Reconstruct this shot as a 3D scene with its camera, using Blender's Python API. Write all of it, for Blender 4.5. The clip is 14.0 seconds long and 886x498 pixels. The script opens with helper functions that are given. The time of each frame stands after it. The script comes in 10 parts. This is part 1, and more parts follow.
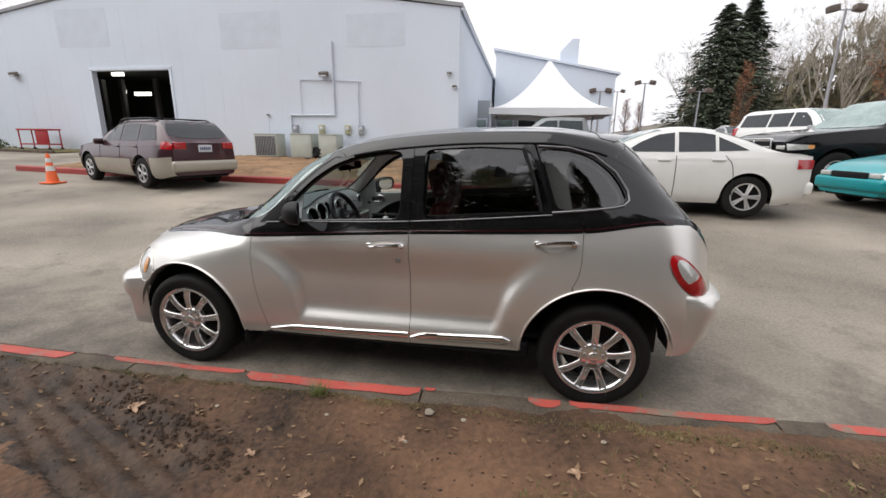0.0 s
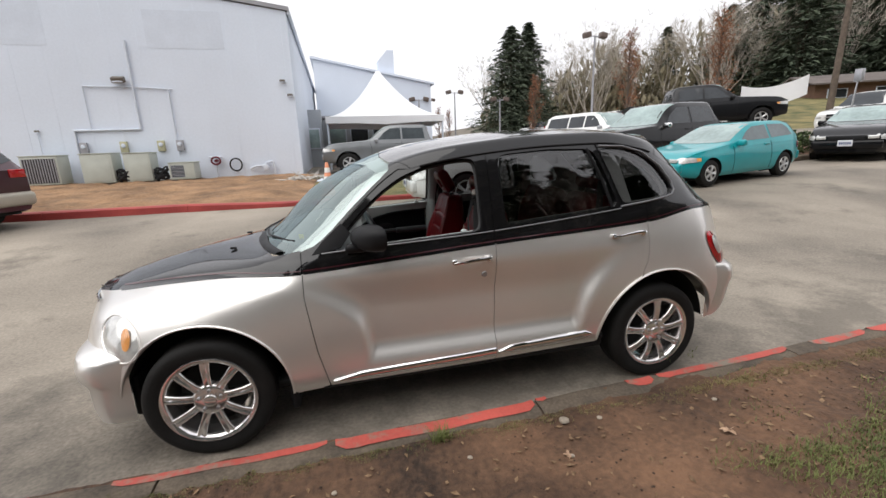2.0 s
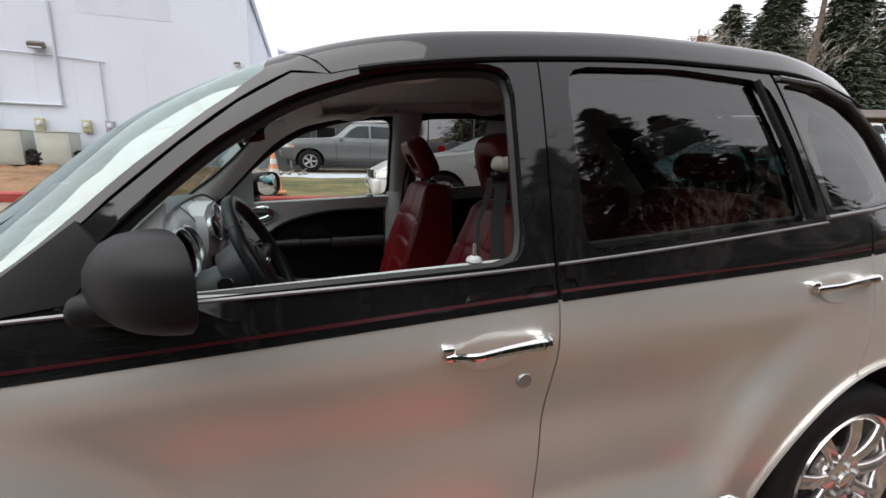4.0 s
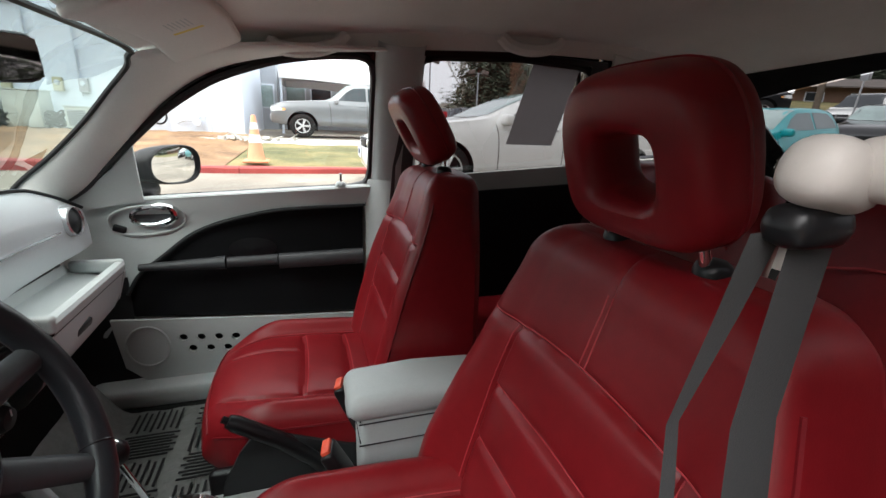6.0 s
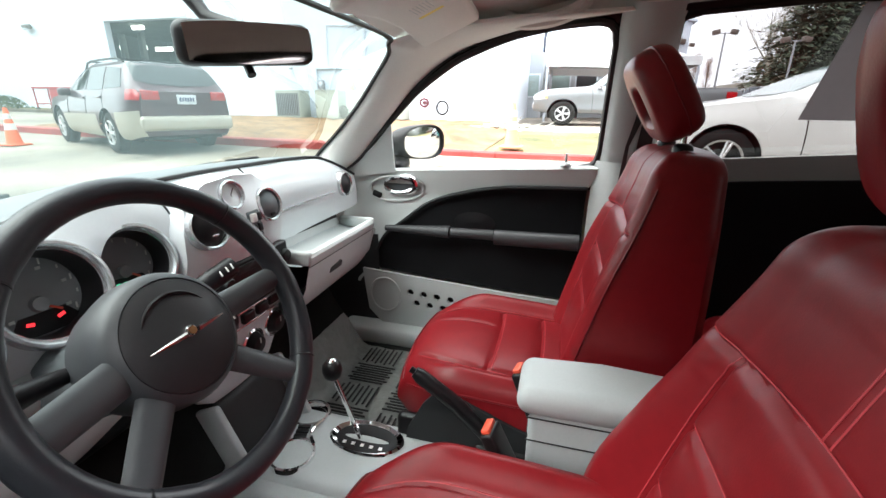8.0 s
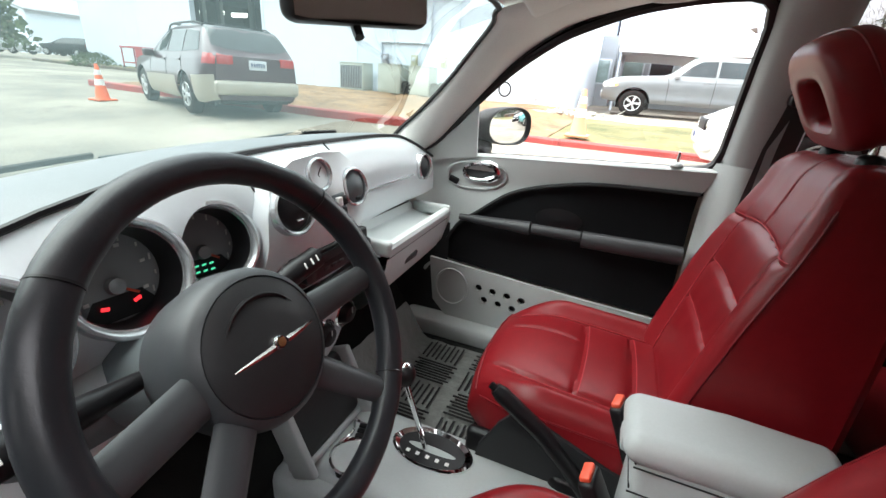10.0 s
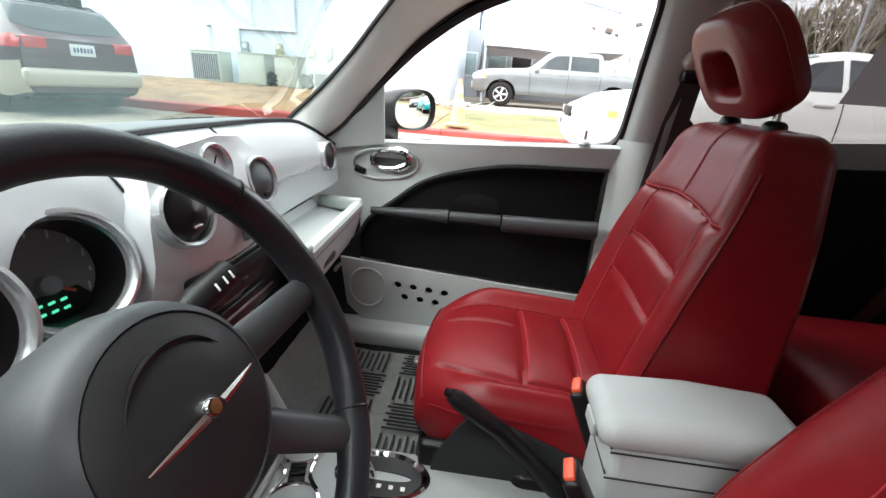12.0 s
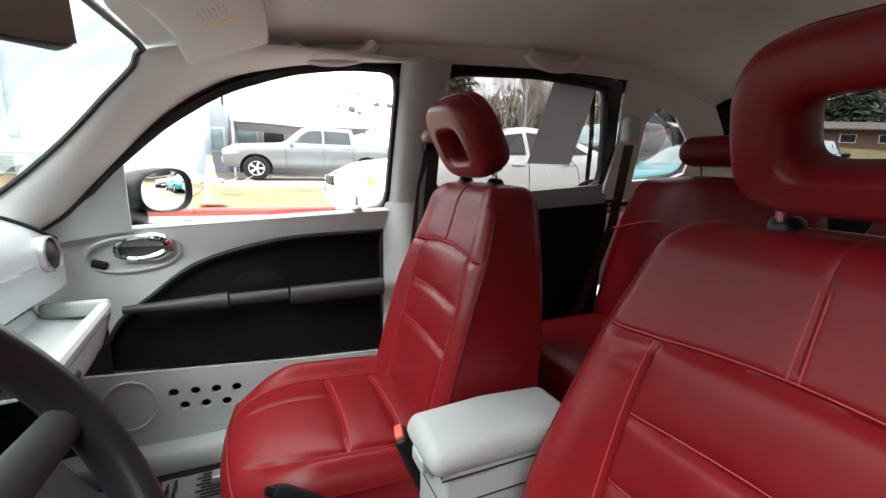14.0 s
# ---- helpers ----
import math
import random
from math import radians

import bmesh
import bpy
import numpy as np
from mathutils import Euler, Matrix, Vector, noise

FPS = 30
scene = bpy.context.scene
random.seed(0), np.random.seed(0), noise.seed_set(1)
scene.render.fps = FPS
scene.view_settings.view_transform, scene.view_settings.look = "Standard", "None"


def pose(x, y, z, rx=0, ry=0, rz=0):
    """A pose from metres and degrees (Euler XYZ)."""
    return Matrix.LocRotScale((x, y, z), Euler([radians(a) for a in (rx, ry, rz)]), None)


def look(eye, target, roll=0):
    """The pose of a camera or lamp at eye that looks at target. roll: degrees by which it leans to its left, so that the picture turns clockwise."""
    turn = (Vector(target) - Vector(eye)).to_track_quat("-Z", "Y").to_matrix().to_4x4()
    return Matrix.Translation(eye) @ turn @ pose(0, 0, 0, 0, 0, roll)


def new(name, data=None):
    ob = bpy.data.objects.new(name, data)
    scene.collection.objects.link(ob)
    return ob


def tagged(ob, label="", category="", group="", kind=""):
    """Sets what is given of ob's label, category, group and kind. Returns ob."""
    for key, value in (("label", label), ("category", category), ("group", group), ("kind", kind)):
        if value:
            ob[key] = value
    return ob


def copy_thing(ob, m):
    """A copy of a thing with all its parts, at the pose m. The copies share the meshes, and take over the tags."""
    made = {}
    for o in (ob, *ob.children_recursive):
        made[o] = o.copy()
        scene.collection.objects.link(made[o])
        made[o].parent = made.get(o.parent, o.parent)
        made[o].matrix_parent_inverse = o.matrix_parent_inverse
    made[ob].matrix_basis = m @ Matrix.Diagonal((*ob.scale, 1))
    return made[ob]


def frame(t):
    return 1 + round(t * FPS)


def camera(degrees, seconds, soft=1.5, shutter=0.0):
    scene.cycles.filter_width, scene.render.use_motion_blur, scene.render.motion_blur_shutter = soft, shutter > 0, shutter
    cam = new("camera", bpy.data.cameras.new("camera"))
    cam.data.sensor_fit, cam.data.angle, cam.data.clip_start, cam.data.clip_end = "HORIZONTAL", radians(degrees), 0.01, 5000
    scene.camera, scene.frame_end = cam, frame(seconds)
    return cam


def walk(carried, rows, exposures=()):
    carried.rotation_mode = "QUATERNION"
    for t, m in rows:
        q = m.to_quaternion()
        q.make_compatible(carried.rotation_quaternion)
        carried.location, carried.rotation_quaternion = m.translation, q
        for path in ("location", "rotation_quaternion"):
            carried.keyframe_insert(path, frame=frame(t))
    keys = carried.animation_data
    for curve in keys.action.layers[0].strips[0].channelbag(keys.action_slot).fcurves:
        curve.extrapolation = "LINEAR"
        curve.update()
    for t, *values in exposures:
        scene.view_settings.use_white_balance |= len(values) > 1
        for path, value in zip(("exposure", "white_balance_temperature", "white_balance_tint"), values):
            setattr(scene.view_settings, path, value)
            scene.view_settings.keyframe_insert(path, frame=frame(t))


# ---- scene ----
cam = camera(92.2, 14.0)
PATH = [
    (0, (0.837, -3.134, 1.513), (0.5, -1.225, 1.019), 0.7),
    (0.5, (0.412, -3.182, 1.527), (0.277, -1.252, 1.021), -0.4),
    (1, (0.025, -3.178, 1.534), (0.1, -1.238, 1.054), -0.7),
    (1.5, (-0.307, -3.094, 1.528), (-0.058, -1.166, 1.061), -1.7),
    (2, (-0.586, -2.945, 1.516), (-0.135, -1.053, 1.05), -2.1),
    (2.5, (-0.665, -2.706, 1.48), (-0.157, -0.834, 0.993), -2.2),
    (3, (-0.588, -2.345, 1.372), (-0.067, -0.48, 0.872), -1.2),
    (3.5, (-0.434, -1.92, 1.292), (0.17, -0.084, 0.778), 0.0),
    (4, (-0.254, -1.502, 1.263), (0.351, 0.357, 0.842), 1.6),
    (4.2, (-0.208, -1.367, 1.26), (0.331, 0.514, 0.847), 1.8),
    (6.3, (-0.025, -0.671, 1.266), (0.578, 1.143, 0.677), 2.6),
    (6.5, (-0.008, -0.662, 1.262), (0.505, 1.175, 0.662), 3.2),
    (7, (0.015, -0.647, 1.252), (0.227, 1.25, 0.655), 3.2),
    (7.5, (0.036, -0.642, 1.239), (-0.119, 1.247, 0.601), 1.8),
    (8, (0.045, -0.649, 1.234), (-0.444, 1.181, 0.593), 0.6),
    (8.5, (0.042, -0.66, 1.218), (-0.674, 1.09, 0.566), 3.1),
    (9, (0.025, -0.644, 1.221), (-0.762, 1.054, 0.516), 1.6),
    (9.2, (0.006, -0.629, 1.228), (-0.756, 1.081, 0.525), 1.8),
    (11.3, (-0.19, -0.509, 1.227), (-0.743, 1.227, 0.403), 6.5),
    (11.5, (-0.194, -0.505, 1.211), (-0.668, 1.25, 0.376), 5.0),
    (12, (-0.191, -0.503, 1.188), (-0.359, 1.354, 0.466), 4.2),
    (12.5, (-0.195, -0.512, 1.186), (-0.004, 1.403, 0.639), 5.8),
    (13, (-0.2, -0.52, 1.196), (0.274, 1.37, 0.744), 3.4),
    (13.5, (-0.213, -0.53, 1.191), (0.51, 1.296, 0.814), 1.9),
    (14, (-0.217, -0.533, 1.189), (0.587, 1.259, 0.811), 1.5),
]
walk(cam, [(t, look(eye, target, roll)) for t, eye, target, roll in PATH], exposures=[(0, 0.26), (1, 0.36), (2.2, 0.35), (3.2, 0.33), (4.2, 0.66), (6.3, 2.34), (7.5, 2.84), (8.5, 2.96), (9.2, 2.9), (11.3, 2.48), (11.7, 2.62), (12.5, 2.94), (14, 2.86)])


# ---- light ----
SUN_UP, SUN_TURN = radians(58), radians(243)
world = bpy.data.worlds.new("overcast_sky")
scene.world = world
world.use_nodes = True
wn, wl = world.node_tree.nodes, world.node_tree.links
wn.clear()
sky = wn.new("ShaderNodeTexSky")
sky.sky_type, sky.sun_disc = "NISHITA", False
sky.sun_elevation, sky.sun_rotation, sky.air_density, sky.dust_density = SUN_UP, SUN_TURN, 1.0, 4.0
grey = wn.new("ShaderNodeHueSaturation")
grey.inputs["Saturation"].default_value = 0.12
cloud = wn.new("ShaderNodeMix")
cloud.data_type = "RGBA"
cloud.inputs[0].default_value = 0.8
cloud.inputs[7].default_value = (8.2, 8.15, 8.5, 1)
wb = wn.new("ShaderNodeBackground")
wb.inputs["Strength"].default_value = 0.121
wo = wn.new("ShaderNodeOutputWorld")
wl.new(sky.outputs[0], grey.inputs["Color"])
wl.new(grey.outputs[0], cloud.inputs[6])
wl.new(cloud.outputs[2], wb.inputs["Color"])
wl.new(wb.outputs[0], wo.inputs[0])
sun = new("sun", bpy.data.lights.new("sun", "SUN"))
sun.data.energy, sun.data.angle, sun.data.color = 1.5, radians(75), (1.0, 0.97, 0.93)
sun.matrix_world = look((0, 0, 30), (17, 8.5, 0))


# ---- materials ----
def mat(name, colour, rough=0.5, metal=0.0, vary=0.08, scale=6.0, fine=60.0, bump=0.0, bump_scale=120.0, coat=0.0, second=None, spec=0.5, each=0.0):
    """A principled surface whose colour wanders at two scales, with fine relief."""
    m = bpy.data.materials.new(name)
    m.use_nodes = True
    n, l = m.node_tree.nodes, m.node_tree.links
    b = n["Principled BSDF"]
    co = n.new("ShaderNodeTexCoord")
    big, small = n.new("ShaderNodeTexNoise"), n.new("ShaderNodeTexNoise")
    big.inputs["Scale"].default_value, small.inputs["Scale"].default_value = scale, fine
    big.inputs["Detail"].default_value = 5
    small.inputs["Detail"].default_value = 4
    for t in (big, small):
        l.new(co.outputs["Object"], t.inputs["Vector"])
    add = n.new("ShaderNodeMath")
    add.operation = "MULTIPLY_ADD"
    l.new(small.outputs["Fac"], add.inputs[0])
    add.inputs[1].default_value = 0.45
    l.new(big.outputs["Fac"], add.inputs[2])
    ramp = n.new("ShaderNodeValToRGB")
    ramp.color_ramp.elements[0].position, ramp.color_ramp.elements[1].position = 0.5, 0.95
    lo = [c * (1 - vary) for c in colour]
    hi = list(second) if second else [min(1, c * (1 + vary)) for c in colour]
    ramp.color_ramp.elements[0].color, ramp.color_ramp.elements[1].color = (*lo, 1), (*hi, 1)
    l.new(add.outputs[0], ramp.inputs[0])
    out = ramp.outputs[0]
    if each:
        info, mul, mix = n.new("ShaderNodeObjectInfo"), n.new("ShaderNodeMapRange"), n.new("ShaderNodeHueSaturation")
        mul.inputs[3].default_value, mul.inputs[4].default_value = 1 - each, 1 + each
        l.new(info.outputs["Random"], mul.inputs[0])
        l.new(mul.outputs[0], mix.inputs["Value"])
        l.new(out, mix.inputs["Color"])
        out = mix.outputs[0]
    l.new(out, b.inputs["Base Color"])
    rr = n.new("ShaderNodeMapRange")
    rr.inputs[3].default_value, rr.inputs[4].default_value = max(0.02, rough * 0.85), min(1, rough * 1.15)
    l.new(big.outputs["Fac"], rr.inputs[0])
    l.new(rr.outputs[0], b.inputs["Roughness"])
    b.inputs["Metallic"].default_value = metal
    b.inputs["Coat Weight"].default_value = coat
    b.inputs["Coat Roughness"].default_value = 0.04
    b.inputs["Coat IOR"].default_value = 1.42
    b.inputs["Specular IOR Level"].default_value = spec
    if bump:
        bt, bn = n.new("ShaderNodeTexNoise"), n.new("ShaderNodeBump")
        bt.inputs["Scale"].default_value, bt.inputs["Detail"].default_value = bump_scale, 6
        l.new(co.outputs["Object"], bt.inputs["Vector"])
        bn.inputs["Strength"].default_value, bn.inputs["Distance"].default_value = bump, 0.5 / bump_scale
        l.new(bt.outputs["Fac"], bn.inputs["Height"])
        l.new(bn.outputs[0], b.inputs["Normal"])
    return m


def glass(name, tint, gloss=0.05, edge=0.7):
    """Thin glass: lets light straight through, with a sheen that grows towards the edge."""
    m = bpy.data.materials.new(name)
    m.use_nodes = True
    n, l = m.node_tree.nodes, m.node_tree.links
    n.remove(n["Principled BSDF"])
    tr, gl, mx, lw, pw, ma = n.new("ShaderNodeBsdfTransparent"), n.new("ShaderNodeBsdfGlossy"), n.new("ShaderNodeMixShader"), n.new("ShaderNodeLayerWeight"), n.new("ShaderNodeMath"), n.new("ShaderNodeMath")
    tr.inputs[0].default_value = (*tint, 1)
    gl.inputs["Roughness"].default_value = 0.02
    lw.inputs["Blend"].default_value = 0.5
    pw.operation, pw.inputs[1].default_value = "POWER", 4.0
    ma.operation, ma.inputs[1].default_value, ma.inputs[2].default_value = "MULTIPLY_ADD", edge, gloss
    l.new(lw.outputs["Facing"], pw.inputs[0])
    l.new(pw.outputs[0], ma.inputs[0])
    l.new(ma.outputs[0], mx.inputs[0])
    l.new(tr.outputs[0], mx.inputs[1])
    l.new(gl.outputs[0], mx.inputs[2])
    l.new(mx.outputs[0], n["Material Output"].inputs["Surface"])
    return m


def emit(name, colour, strength):
    m = bpy.data.materials.new(name)
    m.use_nodes = True
    b = m.node_tree.nodes["Principled BSDF"]
    b.inputs["Base Color"].default_value = (*colour, 1)
    b.inputs["Emission Color"].default_value = (*colour, 1)
    b.inputs["Emission Strength"].default_value = strength
    return m


M = {}
M["silver"] = mat("silver_metallic_paint", (0.87, 0.845, 0.81), 0.33, 0.71, 0.03, 3, 900, coat=0.6)
M["dull_trim"] = mat("dull_grey_trim", (0.2, 0.2, 0.21), 0.35, 0.5, 0.1, 8, 100)
M["alloy"] = mat("bright_wheel_alloy", (0.88, 0.86, 0.85), 0.13, 0.88, 0.08, 20, 200, coat=0.3)
M["black_paint"] = mat("black_gloss_paint", (0.008, 0.0078, 0.0085), 0.3, 0.0, 0.15, 4, 300, coat=1.0, spec=0.05)
M["black_paint"].node_tree.nodes["Principled BSDF"].inputs["Coat IOR"].default_value = 1.55
M["black_trim"] = mat("black_grained_plastic", (0.011, 0.011, 0.012), 0.45, 0, 0.15, 8, 200, bump=0.1, bump_scale=600, spec=0.2)
M["rubber"] = mat("tyre_rubber", (0.012, 0.0115, 0.011), 0.7, 0, 0.3, 9, 120, bump=0.2, bump_scale=250, spec=0.25)
M["chrome"] = mat("chrome", (0.82, 0.82, 0.82), 0.06, 1.0, 0.02, 5, 100)
M["wheel_silver"] = mat("silver_wheel_paint", (0.6, 0.6, 0.6), 0.3, 0.6, 0.05, 8, 100)
M["steel"] = mat("grey_steel", (0.42, 0.42, 0.43), 0.35, 0.8, 0.08, 8, 100)
M["dark"] = mat("dark_underside", (0.012, 0.012, 0.012), 0.8, 0, 0.2)
M["pinstripe"] = mat("dark_red_pinstripe", (0.05, 0.006, 0.011), 0.3, coat=0.6)
M["glass"] = glass("clear_glass", (0.76, 0.80, 0.79))
M["windscreen"] = glass("windscreen_glass", (0.41, 0.49, 0.48), 0.27, 0.68)
M["windscreen"].node_tree.nodes["Glossy BSDF"].inputs["Color"].default_value = (0.82, 0.94, 0.92, 1)
M["tint"] = glass("tinted_glass", (0.21, 0.215, 0.22), 0.12, 0.6)
M["dark_glass"] = mat("dark_car_glass", (0.03, 0.035, 0.04), 0.06, 0, 0.2, 2, 10, spec=0.6)
M["green_glass"] = mat("pale_windscreen_glass", (0.28, 0.36, 0.35), 0.07, 0, 0.25, 1.5, 10)
M["lens_clear"] = mat("clear_lamp_lens", (0.62, 0.62, 0.6), 0.12, 0.3, 0.2, 20, 90, coat=1.0)
M["lens_red"] = mat("red_lamp_lens", (0.42, 0.008, 0.012), 0.12, 0, 0.2, 20, 90, coat=1.0)
M["lens_amber"] = mat("amber_lamp_lens", (0.8, 0.36, 0.12), 0.15, 0, 0.2, 20, 90, coat=1.0)
M["plate"] = mat("number_plate", (0.62, 0.64, 0.68), 0.4, 0, 0.08, 20, 90)
M["bar"] = mat("plate_bars", (0.03, 0.05, 0.15), 0.5)
M["asphalt"] = mat("worn_asphalt", (0.17, 0.146, 0.118), 0.8, 0, 0.3, 0.42, 45, 0.35, 180, second=(0.365, 0.318, 0.258))
M["kerb"] = mat("kerb_concrete", (0.065, 0.05, 0.036), 0.85, 0, 0.35, 4, 60, 0.4, 120, second=(0.165, 0.128, 0.092))
M["dirt"] = mat("bare_brown_earth", (0.05, 0.027, 0.015), 0.9, 0, 0.5, 1.6, 30, 1.0, 38, second=(0.185, 0.1, 0.056))
M["clay"] = mat("orange_clay_earth", (0.2, 0.112, 0.056), 0.95, 0, 0.35, 1.2, 18, 1.0, 30, second=(0.36, 0.215, 0.115))
M["turf"] = mat("rough_turf", (0.075, 0.1, 0.03), 0.95, 0, 0.4, 0.9, 30, 0.8, 60, second=(0.26, 0.21, 0.09))
M["grass"] = mat("grass_blades", (0.1, 0.14, 0.03), 0.7, 0, 0.4, 3, 40, second=(0.22, 0.24, 0.075))
M["leaf_brown"] = mat("fallen_leaves", (0.14, 0.075, 0.035), 0.9, 0, 0.4, 9, 80, second=(0.32, 0.21, 0.12))
M["leaf_pale"] = mat("pale_dead_leaf", (0.36, 0.22, 0.13), 0.8, 0, 0.3, 20, 120, second=(0.5, 0.34, 0.23))
M["clod"] = mat("damp_earth_clods", (0.03, 0.017, 0.01), 0.95, 0, 0.4, 12, 90, 0.8, 60, second=(0.075, 0.044, 0.026))
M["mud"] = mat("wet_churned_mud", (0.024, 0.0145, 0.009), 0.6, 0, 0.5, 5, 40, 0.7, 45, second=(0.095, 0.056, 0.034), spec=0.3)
M["stone"] = mat("pale_stone", (0.34, 0.29, 0.23), 0.85, 0, 0.3, 12, 80, 0.4, 60)
M["wall_white"] = mat("white_painted_wall", (0.685, 0.745, 0.835), 0.7, 0, 0.05, 0.25, 12, 0.1, 40)
M["wall_grey"] = mat("grey_painted_wall", (0.36, 0.385, 0.41), 0.7, 0, 0.06, 0.5, 12)
M["conduit"] = mat("grey_conduit_paint", (0.6, 0.645, 0.715), 0.6, 0, 0.08, 3, 30)
M["roof_grey"] = mat("grey_roof_sheet", (0.32, 0.32, 0.34), 0.6, 0, 0.1, 1, 20)
M["hvac"] = mat("sage_grey_sheet_metal", (0.47, 0.5, 0.45), 0.55, 0, 0.06, 3, 30)
M["canvas"] = mat("white_tent_canvas", (0.85, 0.85, 0.86), 0.6, 0, 0.03, 0.8, 12)
M["orange"] = mat("orange_cone_plastic", (0.85, 0.14, 0.03), 0.5, 0, 0.12, 6, 60)
M["white_tape"] = mat("white_reflective_band", (0.8, 0.8, 0.78), 0.4, 0, 0.1, 8, 60)
M["red_paint"] = mat("red_paint", (0.4, 0.025, 0.03), 0.45, 0, 0.15, 6, 60)
# bare trees' bark and twigs are lightened: distance haze put into their colour
M["hazed_bark"] = mat("hazed_grey_bark", (0.36, 0.32, 0.275), 0.95, 0, 0.3, 4, 40)
M["bark"] = mat("grey_brown_bark", (0.11, 0.085, 0.065), 0.95, 0, 0.35, 4, 40, 0.6, 40)
M["twig"] = mat("hazed_bare_twigs", (0.4, 0.355, 0.3), 0.95, 0, 0.25, 1.2, 20, second=(0.52, 0.47, 0.4))
M["needle"] = mat("dark_conifer_needles", (0.05, 0.072, 0.045), 0.85, 0, 0.4, 1.2, 20, second=(0.105, 0.13, 0.08))
M["olive"] = mat("olive_winter_brush", (0.17, 0.15, 0.09), 0.9, 0, 0.35, 0.7, 15, second=(0.31, 0.27, 0.18))
M["russet"] = mat("russet_dead_leaves", (0.22, 0.085, 0.04), 0.85, 0, 0.35, 1.5, 25, second=(0.36, 0.16, 0.08))
M["hedge"] = mat("green_hedge", (0.05, 0.08, 0.025), 0.85, 0, 0.4, 2, 30, second=(0.1, 0.14, 0.05))

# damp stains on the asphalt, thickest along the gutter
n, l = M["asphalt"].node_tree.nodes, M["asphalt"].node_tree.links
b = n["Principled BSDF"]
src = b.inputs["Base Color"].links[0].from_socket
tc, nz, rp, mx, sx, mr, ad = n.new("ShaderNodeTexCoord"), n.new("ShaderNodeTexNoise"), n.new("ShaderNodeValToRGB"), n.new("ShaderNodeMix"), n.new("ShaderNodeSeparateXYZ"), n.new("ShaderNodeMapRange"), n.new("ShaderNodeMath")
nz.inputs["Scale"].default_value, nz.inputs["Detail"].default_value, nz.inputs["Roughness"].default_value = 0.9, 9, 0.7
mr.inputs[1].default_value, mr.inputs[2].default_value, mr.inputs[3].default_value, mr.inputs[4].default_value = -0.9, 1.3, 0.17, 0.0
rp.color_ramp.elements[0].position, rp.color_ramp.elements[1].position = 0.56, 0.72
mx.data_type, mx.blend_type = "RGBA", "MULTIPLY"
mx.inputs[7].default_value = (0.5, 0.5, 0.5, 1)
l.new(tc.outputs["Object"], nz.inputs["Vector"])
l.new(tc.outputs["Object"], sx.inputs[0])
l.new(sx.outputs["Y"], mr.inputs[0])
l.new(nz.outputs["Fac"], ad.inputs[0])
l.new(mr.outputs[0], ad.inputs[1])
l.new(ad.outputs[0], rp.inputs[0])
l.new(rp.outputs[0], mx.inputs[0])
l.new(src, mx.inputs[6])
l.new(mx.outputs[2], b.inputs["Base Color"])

# damp dark patches with ragged edges in the earth
n, l = M["dirt"].node_tree.nodes, M["dirt"].node_tree.links
b = n["Principled BSDF"]
src = b.inputs["Base Color"].links[0].from_socket
tc, nz, rp, mx = n.new("ShaderNodeTexCoord"), n.new("ShaderNodeTexNoise"), n.new("ShaderNodeValToRGB"), n.new("ShaderNodeMix")
nz.inputs["Scale"].default_value, nz.inputs["Detail"].default_value, nz.inputs["Roughness"].default_value = 1.1, 8, 0.68
rp.color_ramp.elements[0].position, rp.color_ramp.elements[1].position = 0.48, 0.68
mx.data_type, mx.blend_type = "RGBA", "MULTIPLY"
mx.inputs[7].default_value = (0.56, 0.52, 0.5, 1)
l.new(tc.outputs["Object"], nz.inputs["Vector"])
l.new(nz.outputs["Fac"], rp.inputs[0])
l.new(rp.outputs[0], mx.inputs[0])
l.new(src, mx.inputs[6])
l.new(mx.outputs[2], b.inputs["Base Color"])

# red kerb paint, worn through to the concrete in patches
m = mat("worn_red_kerb_paint", (0.42, 0.075, 0.056), 0.7, 0, 0.2, 3, 50, 0.3, 120)
n, l = m.node_tree.nodes, m.node_tree.links
b = n["Principled BSDF"]
src = b.inputs["Base Color"].links[0].from_socket
tc, nz, rp, mx = n.new("ShaderNodeTexCoord"), n.new("ShaderNodeTexNoise"), n.new("ShaderNodeValToRGB"), n.new("ShaderNodeMix")
nz.inputs["Scale"].default_value, nz.inputs["Detail"].default_value, nz.inputs["Roughness"].default_value = 2.6, 9, 0.72
rp.color_ramp.elements[0].position, rp.color_ramp.elements[1].position = 0.41, 0.50
mx.data_type = "RGBA"
mx.inputs[7].default_value = (0.2, 0.17, 0.13, 1)
l.new(tc.outputs["Object"], nz.inputs["Vector"])
l.new(nz.outputs["Fac"], rp.inputs[0])
inv = n.new("ShaderNodeMath")
inv.operation, inv.inputs[0].default_value = "SUBTRACT", 1.0
l.new(rp.outputs[0], inv.inputs[1])
l.new(inv.outputs[0], mx.inputs[0])
l.new(src, mx.inputs[6])
l.new(mx.outputs[2], b.inputs["Base Color"])
M["kerb_red"] = m
M["red_kerb"] = mat("red_kerb_paint", (0.34, 0.042, 0.04), 0.6, 0, 0.25, 1.5, 40, 0.3, 90, second=(0.42, 0.065, 0.055))


# ---- building blocks ----
def mesh_from(bm, name, material, smooth=True):
    me = bpy.data.meshes.new(name)
    bm.to_mesh(me)
    bm.free()
    if smooth:
        me.polygons.foreach_set("use_smooth", [True] * len(me.polygons))
        me.set_sharp_from_angle(angle=radians(38))
    if material:
        me.materials.append(material)
    return me


